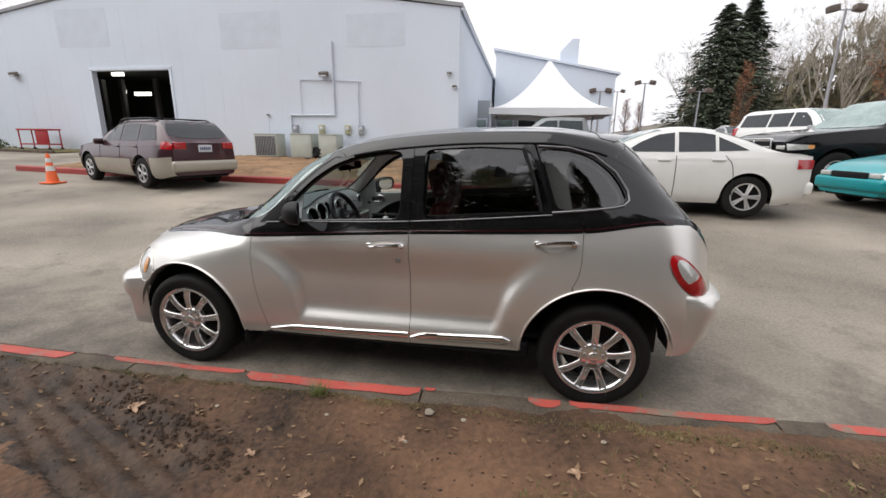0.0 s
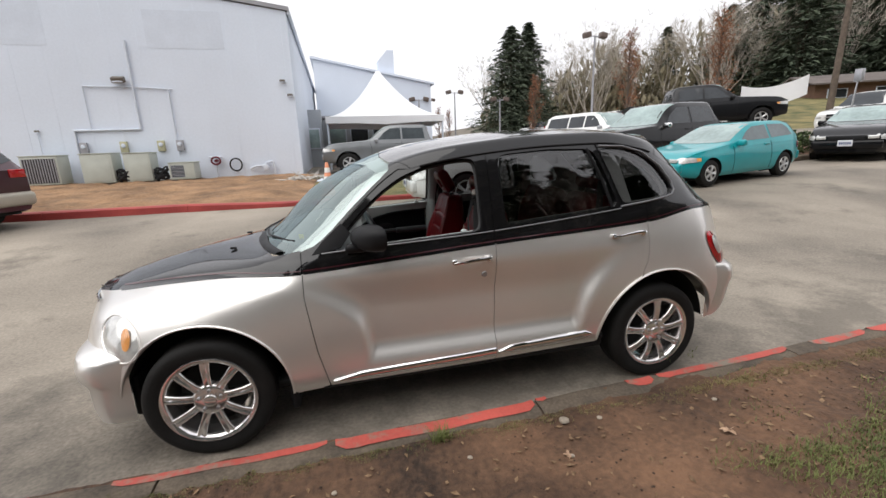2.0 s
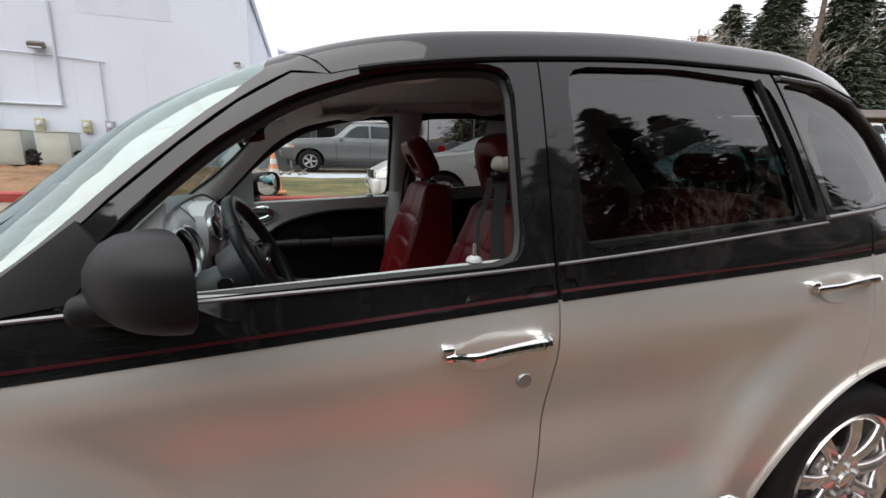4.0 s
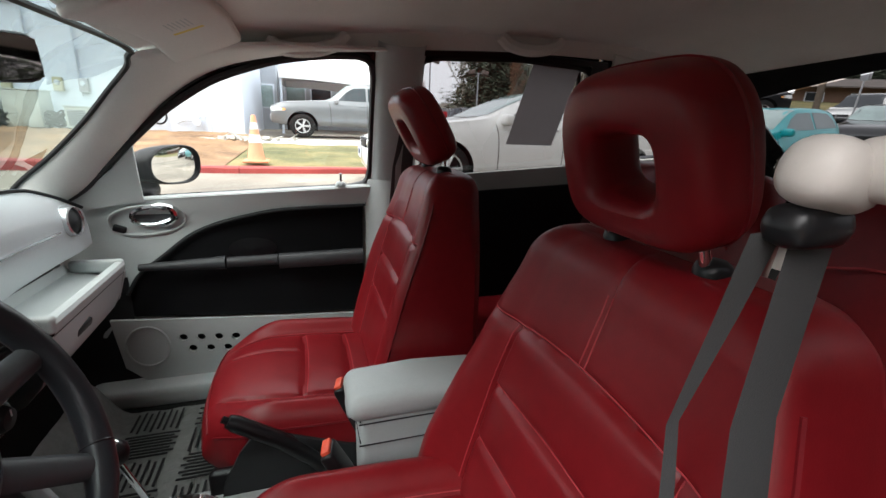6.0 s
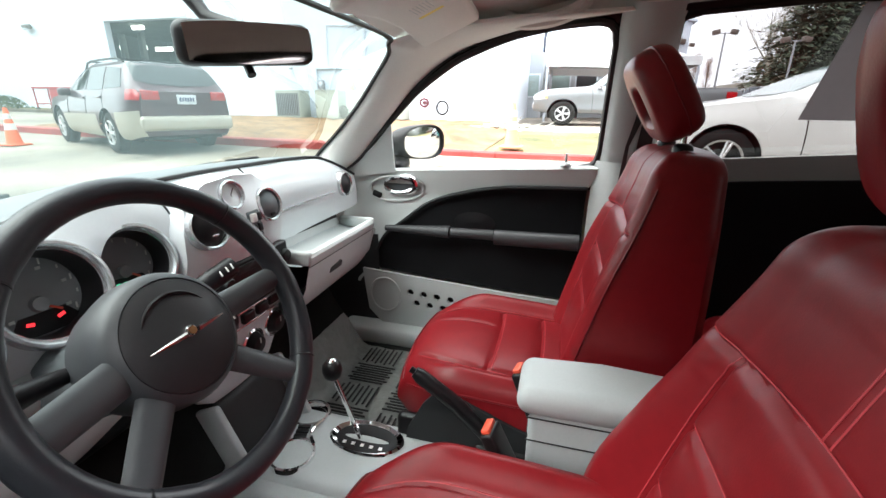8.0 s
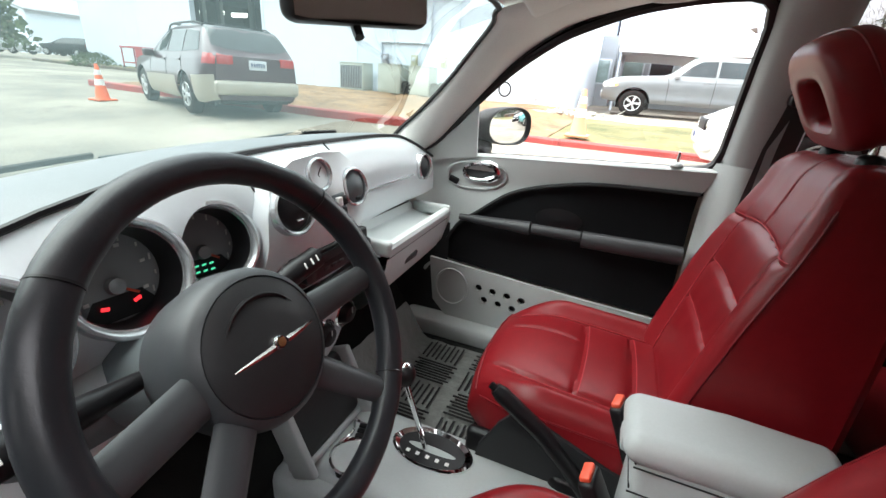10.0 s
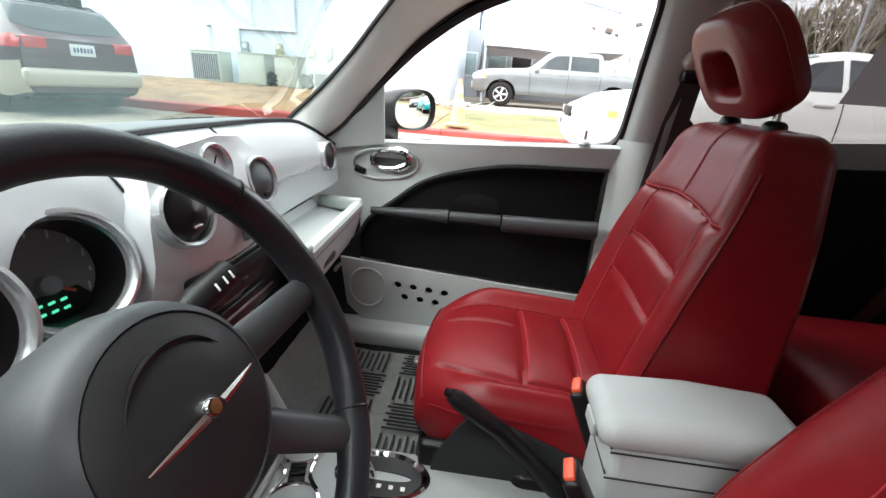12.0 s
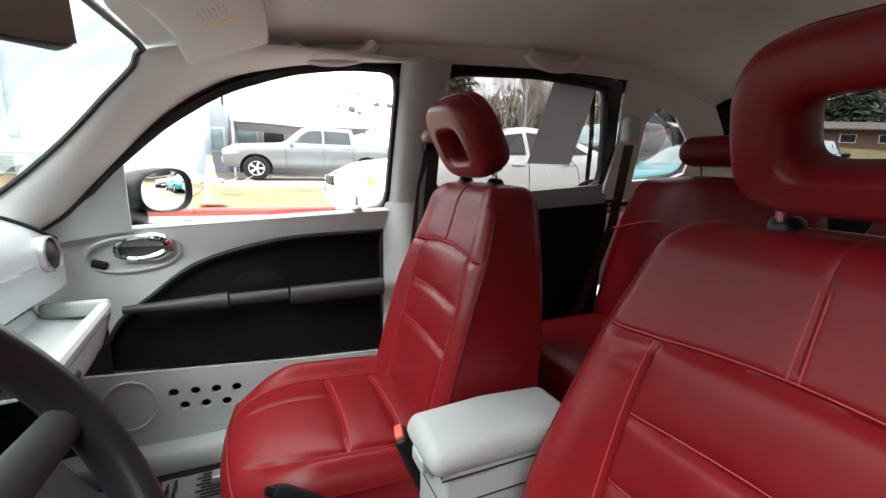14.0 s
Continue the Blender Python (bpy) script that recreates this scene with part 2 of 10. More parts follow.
def part(name, bm, material, parent=None, label="", smooth=True):
    ob = new(name, mesh_from(bm, name, material, smooth))
    if parent is not None:
        ob.parent = parent
    if label:
        ob["label"] = label
    return ob


def thing(name, m, label, category, group="", kind=""):
    ob = new(name)
    ob.empty_display_size = 0.2
    ob.matrix_basis = m
    return tagged(ob, label, category, group, kind)


def quad_grid(bm, f, nu, nv, close_u=False, close_v=False):
    """A sheet of quads over f(u, v), u and v from 0 to 1."""
    cu, cv = nu if close_u else nu + 1, nv if close_v else nv + 1
    vs = [[bm.verts.new(f(i / nu, j / nv)) for j in range(cv)] for i in range(cu)]
    for i in range(nu):
        for j in range(nv):
            a, b2, c, d = vs[i][j], vs[(i + 1) % cu][j], vs[(i + 1) % cu][(j + 1) % cv], vs[i][(j + 1) % cv]
            if len({a, b2, c, d}) == 4:
                bm.faces.new((a, b2, c, d))
    return vs


def rbox(bm, centre, size, r=0.01, turn=None, bend=None, k=2):
    """A box with rounded edges; turn is a rotation matrix, bend moves each point in the box's own frame."""
    h = Vector(size) / 2
    r = min(r, min(h) * 0.999)
    ax = []
    for c in h:
        inner = max(1, min(8, int(c / 0.06))) if bend else 1
        steps = [-c + r * (1 - math.cos(math.pi / 2 * i / k)) for i in range(k)] if r > 0 else [-c]
        steps += [-(c - r) + 2 * (c - r) * i / inner for i in range(inner + 1)] if c - r > 1e-6 else [0.0]
        steps += [c - r * (1 - math.cos(math.pi / 2 * i / k)) for i in reversed(range(k))] if r > 0 else [c]
        ax.append(sorted(set(round(s, 6) for s in steps)))
    cache = {}

    def vert(p):
        key = tuple(p)
        if key not in cache:
            p = Vector(p)
            q = Vector([max(-(h[i] - r), min(h[i] - r, p[i])) for i in range(3)])
            d = p - q
            if d.length > 1e-9:
                p = q + d.normalized() * r
            if bend:
                p = Vector(bend(p))
            if turn:
                p = turn @ p
            cache[key] = bm.verts.new(p + Vector(centre))
        return cache[key]

    for a in range(3):
        b2, c = (a + 1) % 3, (a + 2) % 3
        for side in (0, -1):
            for i in range(len(ax[b2]) - 1):
                for j in range(len(ax[c]) - 1):
                    quad = []
                    for di, dj in ((0, 0), (1, 0), (1, 1), (0, 1)):
                        p = [0, 0, 0]
                        p[a], p[b2], p[c] = ax[a][side], ax[b2][i + di], ax[c][j + dj]
                        quad.append(vert(p))
                    if side == 0:
                        quad.reverse()
                    if len(set(quad)) == 4:
                        bm.faces.new(quad)
    return bm


def box(centre, size, r=0.01, turn=None, bend=None, k=2):
    return rbox(bmesh.new(), centre, size, r, turn, bend, k)


def tube(bm, pts, r, seg=8, cap=True, close=False):
    """A round bar along points; r is one radius or one for each point."""
    pts = [Vector(p) for p in pts]
    rs = r if isinstance(r, (list, tuple)) else [r] * len(pts)
    rings, up = [], None
    cnt = len(pts)
    for i, p in enumerate(pts):
        d = (pts[(i + 1) % cnt] - pts[i - 1]) if close else (pts[min(i + 1, cnt - 1)] - pts[max(i - 1, 0)])
        d.normalize()
        if up is None:
            up = d.orthogonal().normalized()
        up = (up - d * up.dot(d)).normalized()
        side = d.cross(up)
        rings.append([bm.verts.new(p + (up * math.cos(2 * math.pi * k / seg) + side * math.sin(2 * math.pi * k / seg)) * rs[i]) for k in range(seg)])
    for i in range(cnt if close else cnt - 1):
        for k in range(seg):
            bm.faces.new((rings[i][k], rings[i][(k + 1) % seg], rings[(i + 1) % cnt][(k + 1) % seg], rings[(i + 1) % cnt][k]))
    if cap and not close:
        bm.faces.new(rings[0][::-1])
        bm.faces.new(rings[-1])
    return bm


def lathe(bm, profile, seg=32, m=None):
    """Turns (radius, height) about z, then moves by m."""
    m = m or Matrix()
    rings = [[bm.verts.new(m @ Vector((max(r, 1e-4) * math.cos(2 * math.pi * k / seg), max(r, 1e-4) * math.sin(2 * math.pi * k / seg), h))) for k in range(seg)] for r, h in profile]
    for a, b2 in zip(rings, rings[1:]):
        for k in range(seg):
            bm.faces.new((a[k], a[(k + 1) % seg], b2[(k + 1) % seg], b2[k]))
    return bm


def bars(bm, origin, right, up, w, h, rows, cols=1, seed=1, thick=0.002):
    """Plain bars in place of writing, over a rectangle."""
    rnd = random.Random(seed)
    right, up = Vector(right).normalized(), Vector(up).normalized()
    nrm = right.cross(up)
    turn = Matrix((right, up, nrm)).transposed()
    for i in range(rows):
        for j in range(cols):
            f = rnd.uniform(0.7, 0.95)
            cx, cy = (j + 0.5) * w / cols, (i + 0.5) * h / rows
            rbox(bm, Vector(origin) + right * cx + up * cy + nrm * thick * 0.5, (w / cols * f * 0.95, h / rows * 0.5, thick), 0, turn)
    return bm


def smooth_step(a, b2, x):
    t = max(0.0, min(1.0, (x - a) / (b2 - a)))
    return t * t * (3 - 2 * t)


def curve(table, x):
    """Smooth value at x of a table of (x, value), with no overshoot."""
    if x <= table[0][0]:
        return table[0][1]
    if x >= table[-1][0]:
        return table[-1][1]
    i = 0
    while table[i + 1][0] < x:
        i += 1

    def slope(j):
        if j == 0 or j == len(table) - 1:
            k = 0 if j == 0 else j - 1
            return (table[k + 1][1] - table[k][1]) / (table[k + 1][0] - table[k][0])
        d0 = (table[j][1] - table[j - 1][1]) / (table[j][0] - table[j - 1][0])
        d1 = (table[j + 1][1] - table[j][1]) / (table[j + 1][0] - table[j][0])
        return 0.0 if d0 * d1 <= 0 else 2 * d0 * d1 / (d0 + d1)

    (x0, v0), (x1, v1) = table[i], table[i + 1]
    w = x1 - x0
    t = (x - x0) / w
    return v0 * (1 + 2 * t) * (1 - t) ** 2 + slope(i) * w * t * (1 - t) ** 2 + v1 * t * t * (3 - 2 * t) + slope(i + 1) * w * t * t * (t - 1)


def ground_z(x, y):
    """Height of the lot: level under the car, rising to the building and to both sides."""
    z = curve([(0.6, 0.0), (1.6, 0.05), (5.5, 0.37), (9, 0.44), (17, 0.55), (40, 0.7)], y)
    z += 0.03 * max(0.0, min(x - 5, 40)) * smooth_step(0.5, 4, y) + 0.6 * smooth_step(9, 18, x) * smooth_step(10, 15, y)
    z += 0.014 * max(0.0, min(-x - 9, 40)) * smooth_step(1, 6, y)
    return z

# ---- ground ----
KERB_Y = -0.97


def kerb_edge(x):
    """Roadside edge of the near kerb, which bends slightly."""
    return -1.0 + 0.03 * (x - 0.3) + 0.006 * min((x - 0.3) ** 2, 9.0)


def far_kerb_y(x):
    return 6.55 + 0.06 * max(0.0, -x - 1)


bm = bmesh.new()
xs = [-400, -120, -60] + [-40 + 1.0 * i for i in range(91)] + [60, 90, 140, 400]
ys = [KERB_Y - 0.3, -0.4, 0.2, 0.6] + [1.0 + 0.5 * i for i in range(20)] + [12 + 2 * i for i in range(15)] + [50, 80, 150, 600]
grid = [[bm.verts.new((x, y, ground_z(x, y) + 0.012 * noise.noise((x * 0.4, y * 0.4, 0)) * smooth_step(1.5, 5, y))) for y in ys] for x in xs]
for i in range(len(xs) - 1):
    for j in range(len(ys) - 1):
        bm.faces.new((grid[i][j], grid[i + 1][j], grid[i + 1][j + 1], grid[i][j + 1]))
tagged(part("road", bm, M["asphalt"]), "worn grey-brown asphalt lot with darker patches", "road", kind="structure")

# verge of bare earth on the near side
def verge_z(x, y):
    d = KERB_Y - 0.16 - y
    # tyre treads pressed slantwise into the damp earth
    e = 0.396 * (x + 1.5) + 0.918 * (y + 1.5) + 0.03 * noise.noise((x * 1.5, y * 1.5, 6))
    band = smooth_step(-0.34, -0.2, e) * smooth_step(0.27, 0.17, e) * smooth_step(-2.7, -2.2, x) * smooth_step(-0.35, -0.8, x) * smooth_step(0.02, 0.15, d)
    rut = band * (0.036 * abs(math.sin(e * 30)) ** 0.7 - 0.05)
    rut += 0.045 * math.exp(-((e - 0.25) / 0.07) ** 2) * (0.5 + noise.noise((x * 9, y * 9, 2))) * smooth_step(-1.7, -1.3, x) * smooth_step(-0.3, -0.6, x) * smooth_step(0.02, 0.15, d)
    g = (x - 1.3) * 0.80 - (y + 1.45) * -0.6
    rut += -0.022 * math.exp(-(g / 0.05) ** 2) * smooth_step(0.7, 1.0, x) * smooth_step(1.9, 1.6, x) * (0.4 + noise.noise((x * 14, y * 14, 2)))
    heap = (0.046 - 0.028 * smooth_step(-0.5, 1.6, x)) * smooth_step(0.3, 0.02, d) + 0.014 * noise.noise((x * 6, y * 6, 9)) * smooth_step(0.3, 0.02, d)
    return 0.075 + 0.035 * smooth_step(-0.5, 1.6, x) + heap + rut + 0.045 * smooth_step(0, 1.2, d) + 0.035 * noise.noise((x * 1.3, y * 1.3, 4)) * smooth_step(0.02, 0.4, d) + 0.02 * noise.noise((x * 7, y * 7, 1)) * smooth_step(0.0, 0.3, d) + 0.011 * noise.noise((x * 19, y * 19, 3))


bm = bmesh.new()
vx = [-300, -60, -20] + [-4.2 + 0.025 * i for i in range(361)] + [5.5, 7, 9, 14, 30, 80, 300]
vy = [KERB_Y - 0.05] + [KERB_Y - 0.085 - 0.022 * i for i in range(82)] + [-3, -3.4, -4, -5, -8, -20, -80, -400]
grid = [[bm.verts.new((x, y, verge_z(x, y))) for y in vy] for x in vx]
for i in range(len(vx) - 1):
    for j in range(len(vy) - 1):
        face_ = bm.faces.new((grid[i][j + 1], grid[i + 1][j + 1], grid[i + 1][j], grid[i][j]))
        x, y = (vx[i] + vx[i + 1]) / 2, (vy[j] + vy[j + 1]) / 2
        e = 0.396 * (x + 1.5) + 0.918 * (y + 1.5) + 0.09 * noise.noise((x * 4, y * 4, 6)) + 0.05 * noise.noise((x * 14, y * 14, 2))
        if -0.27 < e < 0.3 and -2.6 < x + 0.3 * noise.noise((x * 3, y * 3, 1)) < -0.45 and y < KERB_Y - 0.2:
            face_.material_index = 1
verge = tagged(part("ground", bm, M["dirt"]), "bare damp brown earth verge behind the kerb", "ground", kind="structure")
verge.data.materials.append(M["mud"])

# near kerb: concrete lengths with worn red tops
def kerb_length(x0, x1, y_at, base, w, h, name, material, drop=0.0):
    bm = bmesh.new()
    n = max(2, int((x1 - x0) / 0.12))
    prof = [(0.0, -0.1), (0.012, h - 0.03), (0.035, h - 0.006), (0.07, h), (w - 0.03, h), (w - 0.008, h - 0.01), (w, h - 0.03), (w, -0.1)]

    def f(u, v):
        x = x0 + (x1 - x0) * u
        i = round(v * (len(prof) - 1))
        o, z = prof[i]
        wob = 0.006 * noise.noise((x * 3, i * 0.7, 2))
        return (x, y_at(x) + o + wob, base(x) + z + wob)
    vs = quad_grid(bm, f, n, len(prof) - 1)
    bm.faces.new(vs[0])
    bm.faces.new(vs[-1][::-1])
    bmesh.ops.recalc_face_normals(bm, faces=bm.faces)
    return bm


near_kerb = thing("near_kerb", pose(0, 0, 0), "concrete kerb with worn red paint beside the parked car", "kerb", kind="structure")
length = 1.83
for i in range(-8, 9):
    x0 = 0.36 + i * length
    bm = kerb_length(x0 + 0.006, x0 + length - 0.006, lambda x: kerb_edge(x) - 0.16, lambda x: 0.0, 0.16, 0.135, "kerb_stone", None)
    part("kerb_stone", bm, M["kerb"], near_kerb)

for i, (xa, xb, w) in enumerate(((-8.0, -4.3, 0.1), (-4.25, -1.97, 0.1), (-1.66, -0.75, 0.055), (-0.71, 0.345, 0.1), (0.37, 0.43, 0.05), (0.95, 1.12, 0.085), (1.17, 2.2, 0.07), (2.44, 2.95, 0.08), (3.02, 5.2, 0.085), (5.3, 9.0, 0.09))):
    bm = bmesh.new()

    def paint(u, v):
        x = xa + (xb - xa) * u
        yy = kerb_edge(x) - 0.004
        edge = 0.01 * noise.noise((x * 5, 7.7, 1)) + 0.007 * noise.noise((x * 17, 2.2, 1))
        ww = (w + edge) * min(1.0, 0.6 + 9 * u * (xb - xa), 0.6 + 9 * (1 - u) * (xb - xa))
        return (x, yy - ww * (1 - v), 0.1385 + 0.007 * noise.noise((x * 3, 2.1, 2)) - 0.02 * smooth_step(0.8, 1.0, v))
    quad_grid(bm, paint, max(4, int((xb - xa) / 0.05)), 5)
    part("kerb_paint", bm, M["kerb_red"], near_kerb)

# far kerb, clay bed and strip of grass before the building
far_kerb = thing("far_kerb", pose(0, 0, 0), "red painted kerb edging the clay bed", "kerb", kind="structure")
for i in range(7):
    x0 = -14.0 + 2.6 * i
    bm = kerb_length(x0, x0 + 2.592, far_kerb_y, lambda x: ground_z(x, far_kerb_y(x)) - 0.055 * smooth_step(-4.0, -1.6, x), 0.17, 0.16, "kerb_stone", None)
    part("kerb_stone", bm, M["red_kerb"], far_kerb)


def bed(name, x0, x1, y0, y1, material, lift, rough, label, kind="structure"):
    bm = bmesh.new()
    nx, ny = int((x1 - x0) / 0.14), max(4, int((max(y1(x0), y1(x1)) - y0(x0)) / 0.14))

    def f(u, v):
        x = x0 + (x1 - x0) * u
        a, c = y0(x), y1(x)
        y = a + (c - a) * v
        e = smooth_step(0, 0.06, v) * smooth_step(0, 0.06, 1 - v) * smooth_step(0, 0.05, u) * smooth_step(0, 0.05, 1 - u)
        return (x, y, ground_z(x, y) + lift * (0.35 + 0.65 * e) + rough * e * (noise.noise((x * 0.9, y * 0.9, 7)) + 0.5 * noise.noise((x * 3, y * 3, 8)) + 0.45 * noise.noise((x * 7, y * 7, 5))))
    quad_grid(bm, f, nx, ny)
    return tagged(part(name, bm, material), label, "ground", kind=kind)


bed("clay_bed", -14.0, -1.3, lambda x: far_kerb_y(x) + 0.165, lambda x: 16.02, M["clay"], 0.13, 0.11, "bare orange clay bed along the white wall")
bed("grass_strip", -1.3, 4.4, lambda x: far_kerb_y(x) + 0.165, lambda x: 12.2, M["turf"], 0.085, 0.03, "thin patchy grass strip beside the lot")
bed("concrete_apron", -1.3, 9.0, lambda x: 12.25, lambda x: 15.0, M["conduit"], 0.03, 0.0, "pale concrete strip before the parked pickup", "structure")

# loose stones, leaves and tufts on the verge
rnd = random.Random(11)


def pebble(x, y, s, material, name, label):
    bm = bmesh.new()
    bmesh.ops.create_icosphere(bm, subdivisions=2, radius=s)
    for v in bm.verts:
        v.co *= 1 + 0.35 * noise.noise(v.co * (2.0 / s) + Vector((x, y, 0)))
        v.co.z *= 0.5
        v.co += Vector((x, y, verge_z(x, y) + s * 0.2))
    tagged(part(name, bm, material), label, "stone")


pebble(0.435, -1.21, 0.026, M["stone"], "stone", "pale rounded stone on the earth verge")
for x, y, s in ((0.62, -1.24, 0.014), (0.36, -1.42, 0.012), (-0.1, -1.3, 0.013), (1.3, -1.28, 0.014), (-0.72, -1.34, 0.012)):
    pebble(x, y, s, M["stone"], "stone", "small pale stone on the earth verge")


def blades(name, spots, per, h, material, label, spread=0.05):
    """Many thin bent blades round each spot (x, y, radius, count factor)."""
    bm = bmesh.new()
    for x, y, r, f in spots:
        for _ in range(int(per * f)):
            a, d = rnd.uniform(0, 6.283), r * math.sqrt(rnd.random())
            px, py = x + d * math.cos(a), y + d * math.sin(a) * 0.6
            z = (verge_z(px, py) if py < KERB_Y else ground_z(px, py) + 0.12) - 0.004
            hh, lean, w = h * rnd.uniform(0.4, 1.2), rnd.uniform(0, 6.283), rnd.uniform(0.0012, 0.003)
            dx, dy = math.cos(lean), math.sin(lean)
            b0, b1 = bm.verts.new((px - dy * w, py + dx * w, z)), bm.verts.new((px + dy * w, py - dx * w, z))
            m0, m1 = bm.verts.new((px - dy * w * 0.7 + dx * hh * 0.25, py + dx * w * 0.7 + dy * hh * 0.25, z + hh * 0.6)), bm.verts.new((px + dy * w * 0.7 + dx * hh * 0.25, py - dx * w * 0.7 + dy * hh * 0.25, z + hh * 0.6))
            tip = bm.verts.new((px + dx * hh * 0.7, py + dy * hh * 0.7, z + hh * 0.9))
            bm.faces.new((b0, b1, m1, m0))
            bm.faces.new((m0, m1, tip))
    return tagged(part(name, bm, material, smooth=False), label, "grass", kind="stuff")


blades("verge_grass", [(1.85 + rnd.gauss(0, 0.45), -1.78 + rnd.gauss(0, 0.14), 0.16, 1) for _ in range(38)] + [(1.5 + rnd.gauss(0, 0.3), -2.1 + rnd.gauss(0, 0.16), 0.2, 1) for _ in range(30)] + [(2.6 + rnd.gauss(0, 0.7), -1.45 + rnd.gauss(0, 0.2), 0.2, 0.5) for _ in range(16)], 120, 0.032, M["grass"], "short green grass growing on the verge")
blades("verge_moss", [(rnd.uniform(-3.0, 3.4), KERB_Y - 0.175 - abs(rnd.gauss(0, 0.03)), 0.06, 0.5) for _ in range(240)], 90, 0.013, M["turf"], "thin mossy edge of the verge along the kerb")
blades("weed_tuft", [(-0.2, -1.17, 0.05, 1.2)], 90, 0.08, M["grass"], "small green weed tuft by the kerb")
bm = bmesh.new()
for _ in range(520):
    x, y = rnd.uniform(-3.5, 3.6), KERB_Y - 0.2 - abs(rnd.gauss(0, 0.7))
    if y < -2.6:
        continue
    s, a = rnd.uniform(0.006, 0.024), rnd.uniform(0, 6.283)
    z = verge_z(x, y) + 0.004
    c, sn = math.cos(a) * s, math.sin(a) * s
    t = rnd.uniform(-0.01, 0.012)
    q = [(x - c, y - sn, z), (x + sn * 0.5, y - c * 0.5, z + 0.006), (x + c, y + sn, z + t + 0.006), (x - sn * 0.5, y + c * 0.5, z + 0.003)]
    bm.faces.new([bm.verts.new(p) for p in q])
tagged(part("fallen_leaves", bm, M["leaf_brown"], smooth=False), "scattered dry brown leaves and chips on the verge", "leaves", kind="stuff")


def maple_leaf(x, y, s, turn):
    """A curled, five-lobed dead leaf."""
    bm = bmesh.new()
    rim = []
    for k in range(20):
        a = 2 * math.pi * k / 20
        r = s * (0.42 + 0.58 * abs(math.cos(2.5 * a)) ** 1.5) * (0.75 + 0.25 * math.cos(a))
        rim.append(bm.verts.new((r * math.cos(a), r * math.sin(a), 0.25 * r * abs(math.sin(a * 2.5)) + 0.12 * s * math.cos(3 * a))))
    mid = bm.verts.new((0, 0, 0))
    for k in range(20):
        bm.faces.new((mid, rim[k], rim[(k + 1) % 20]))
    tube(bm, [(-s * 0.1, 0, 0.002), (-s * 0.9, s * 0.1, 0.006)], 0.0015, 4)
    ob = tagged(part("fallen_leaf", bm, M["leaf_pale"], smooth=False), "pale brown five-lobed dead leaf on the earth", "leaf", "large fallen leaves")
    ob.matrix_basis = pose(x, y, verge_z(x, y) + 0.012, 8, -6, turn)


for x, y, s, a in ((-1.15, -1.44, 0.062, 40), (-0.3, -1.66, 0.035, 150), (0.34, -1.42, 0.03, 75), (1.15, -1.51, 0.05, 200), (-1.85, -1.66, 0.045, 300), (0.05, -1.85, 0.04, 10)):
    maple_leaf(x, y, s, a)

# clods of damp earth, thickest beside the treads
bm = bmesh.new()
for k in range(1300):
    if k < 330:
        u = rnd.random()
        x, y = -1.5 + 1.15 * u + rnd.gauss(0, 0.1), -1.27 - 0.44 * u + rnd.gauss(0, 0.06)
    else:
        x, y = rnd.uniform(-3.2, 3.6), KERB_Y - 0.18 - abs(rnd.gauss(0, 0.75))
    if not -2.7 < y < KERB_Y - 0.17:
        continue
    r = rnd.uniform(0.003, 0.008) if k >= 330 else rnd.uniform(0.005, 0.019)
    z = verge_z(x, y) + r * 0.25
    turn = rnd.uniform(0, 6.283)
    ring = [bm.verts.new((x + r * rnd.uniform(0.7, 1.2) * math.cos(turn + 1.2566 * j), y + r * rnd.uniform(0.7, 1.2) * math.sin(turn + 1.2566 * j), z + r * rnd.uniform(-0.25, 0.2))) for j in range(5)]
    up, down = bm.verts.new((x + rnd.uniform(-0.3, 0.3) * r, y, z + r * rnd.uniform(0.5, 0.8))), bm.verts.new((x, y, z - r * 0.6))
    for j in range(5):
        bm.faces.new((ring[j], ring[(j + 1) % 5], up))
        bm.faces.new((ring[(j + 1) % 5], ring[j], down))
tagged(part("earth_clods", bm, M["clod"], smooth=False), "dark damp clods of churned earth", "earth", kind="stuff")

# ---- white warehouse along the lot ----
WALL_Y, WALL_L, WALL_R, EAVE = 16.0, -28.7, -1.95, 6.8
hall = thing("warehouse", pose(0, 0, 0), "large white painted metal warehouse with an open garage door", "building", kind="structure")
gx0, gx1, gz = -20.25, -15.9, 4.62


def gable(x):
    return EAVE + 0.145 * (min(WALL_R - x, x - WALL_L))


mid_x = (WALL_L + WALL_R) / 2


def slab(pieces, y0, y1):
    bm = bmesh.new()
    for pc in pieces:
        a = [bm.verts.new((x, y0, z)) for x, z in pc]
        b2 = [bm.verts.new((x, y1, z)) for x, z in pc]
        bm.faces.new(a)
        bm.faces.new(b2[::-1])
        for i in range(len(pc)):
            j = (i + 1) % len(pc)
            bm.faces.new((a[j], a[i], b2[i], b2[j]))
    bmesh.ops.recalc_face_normals(bm, faces=bm.faces)
    return bm


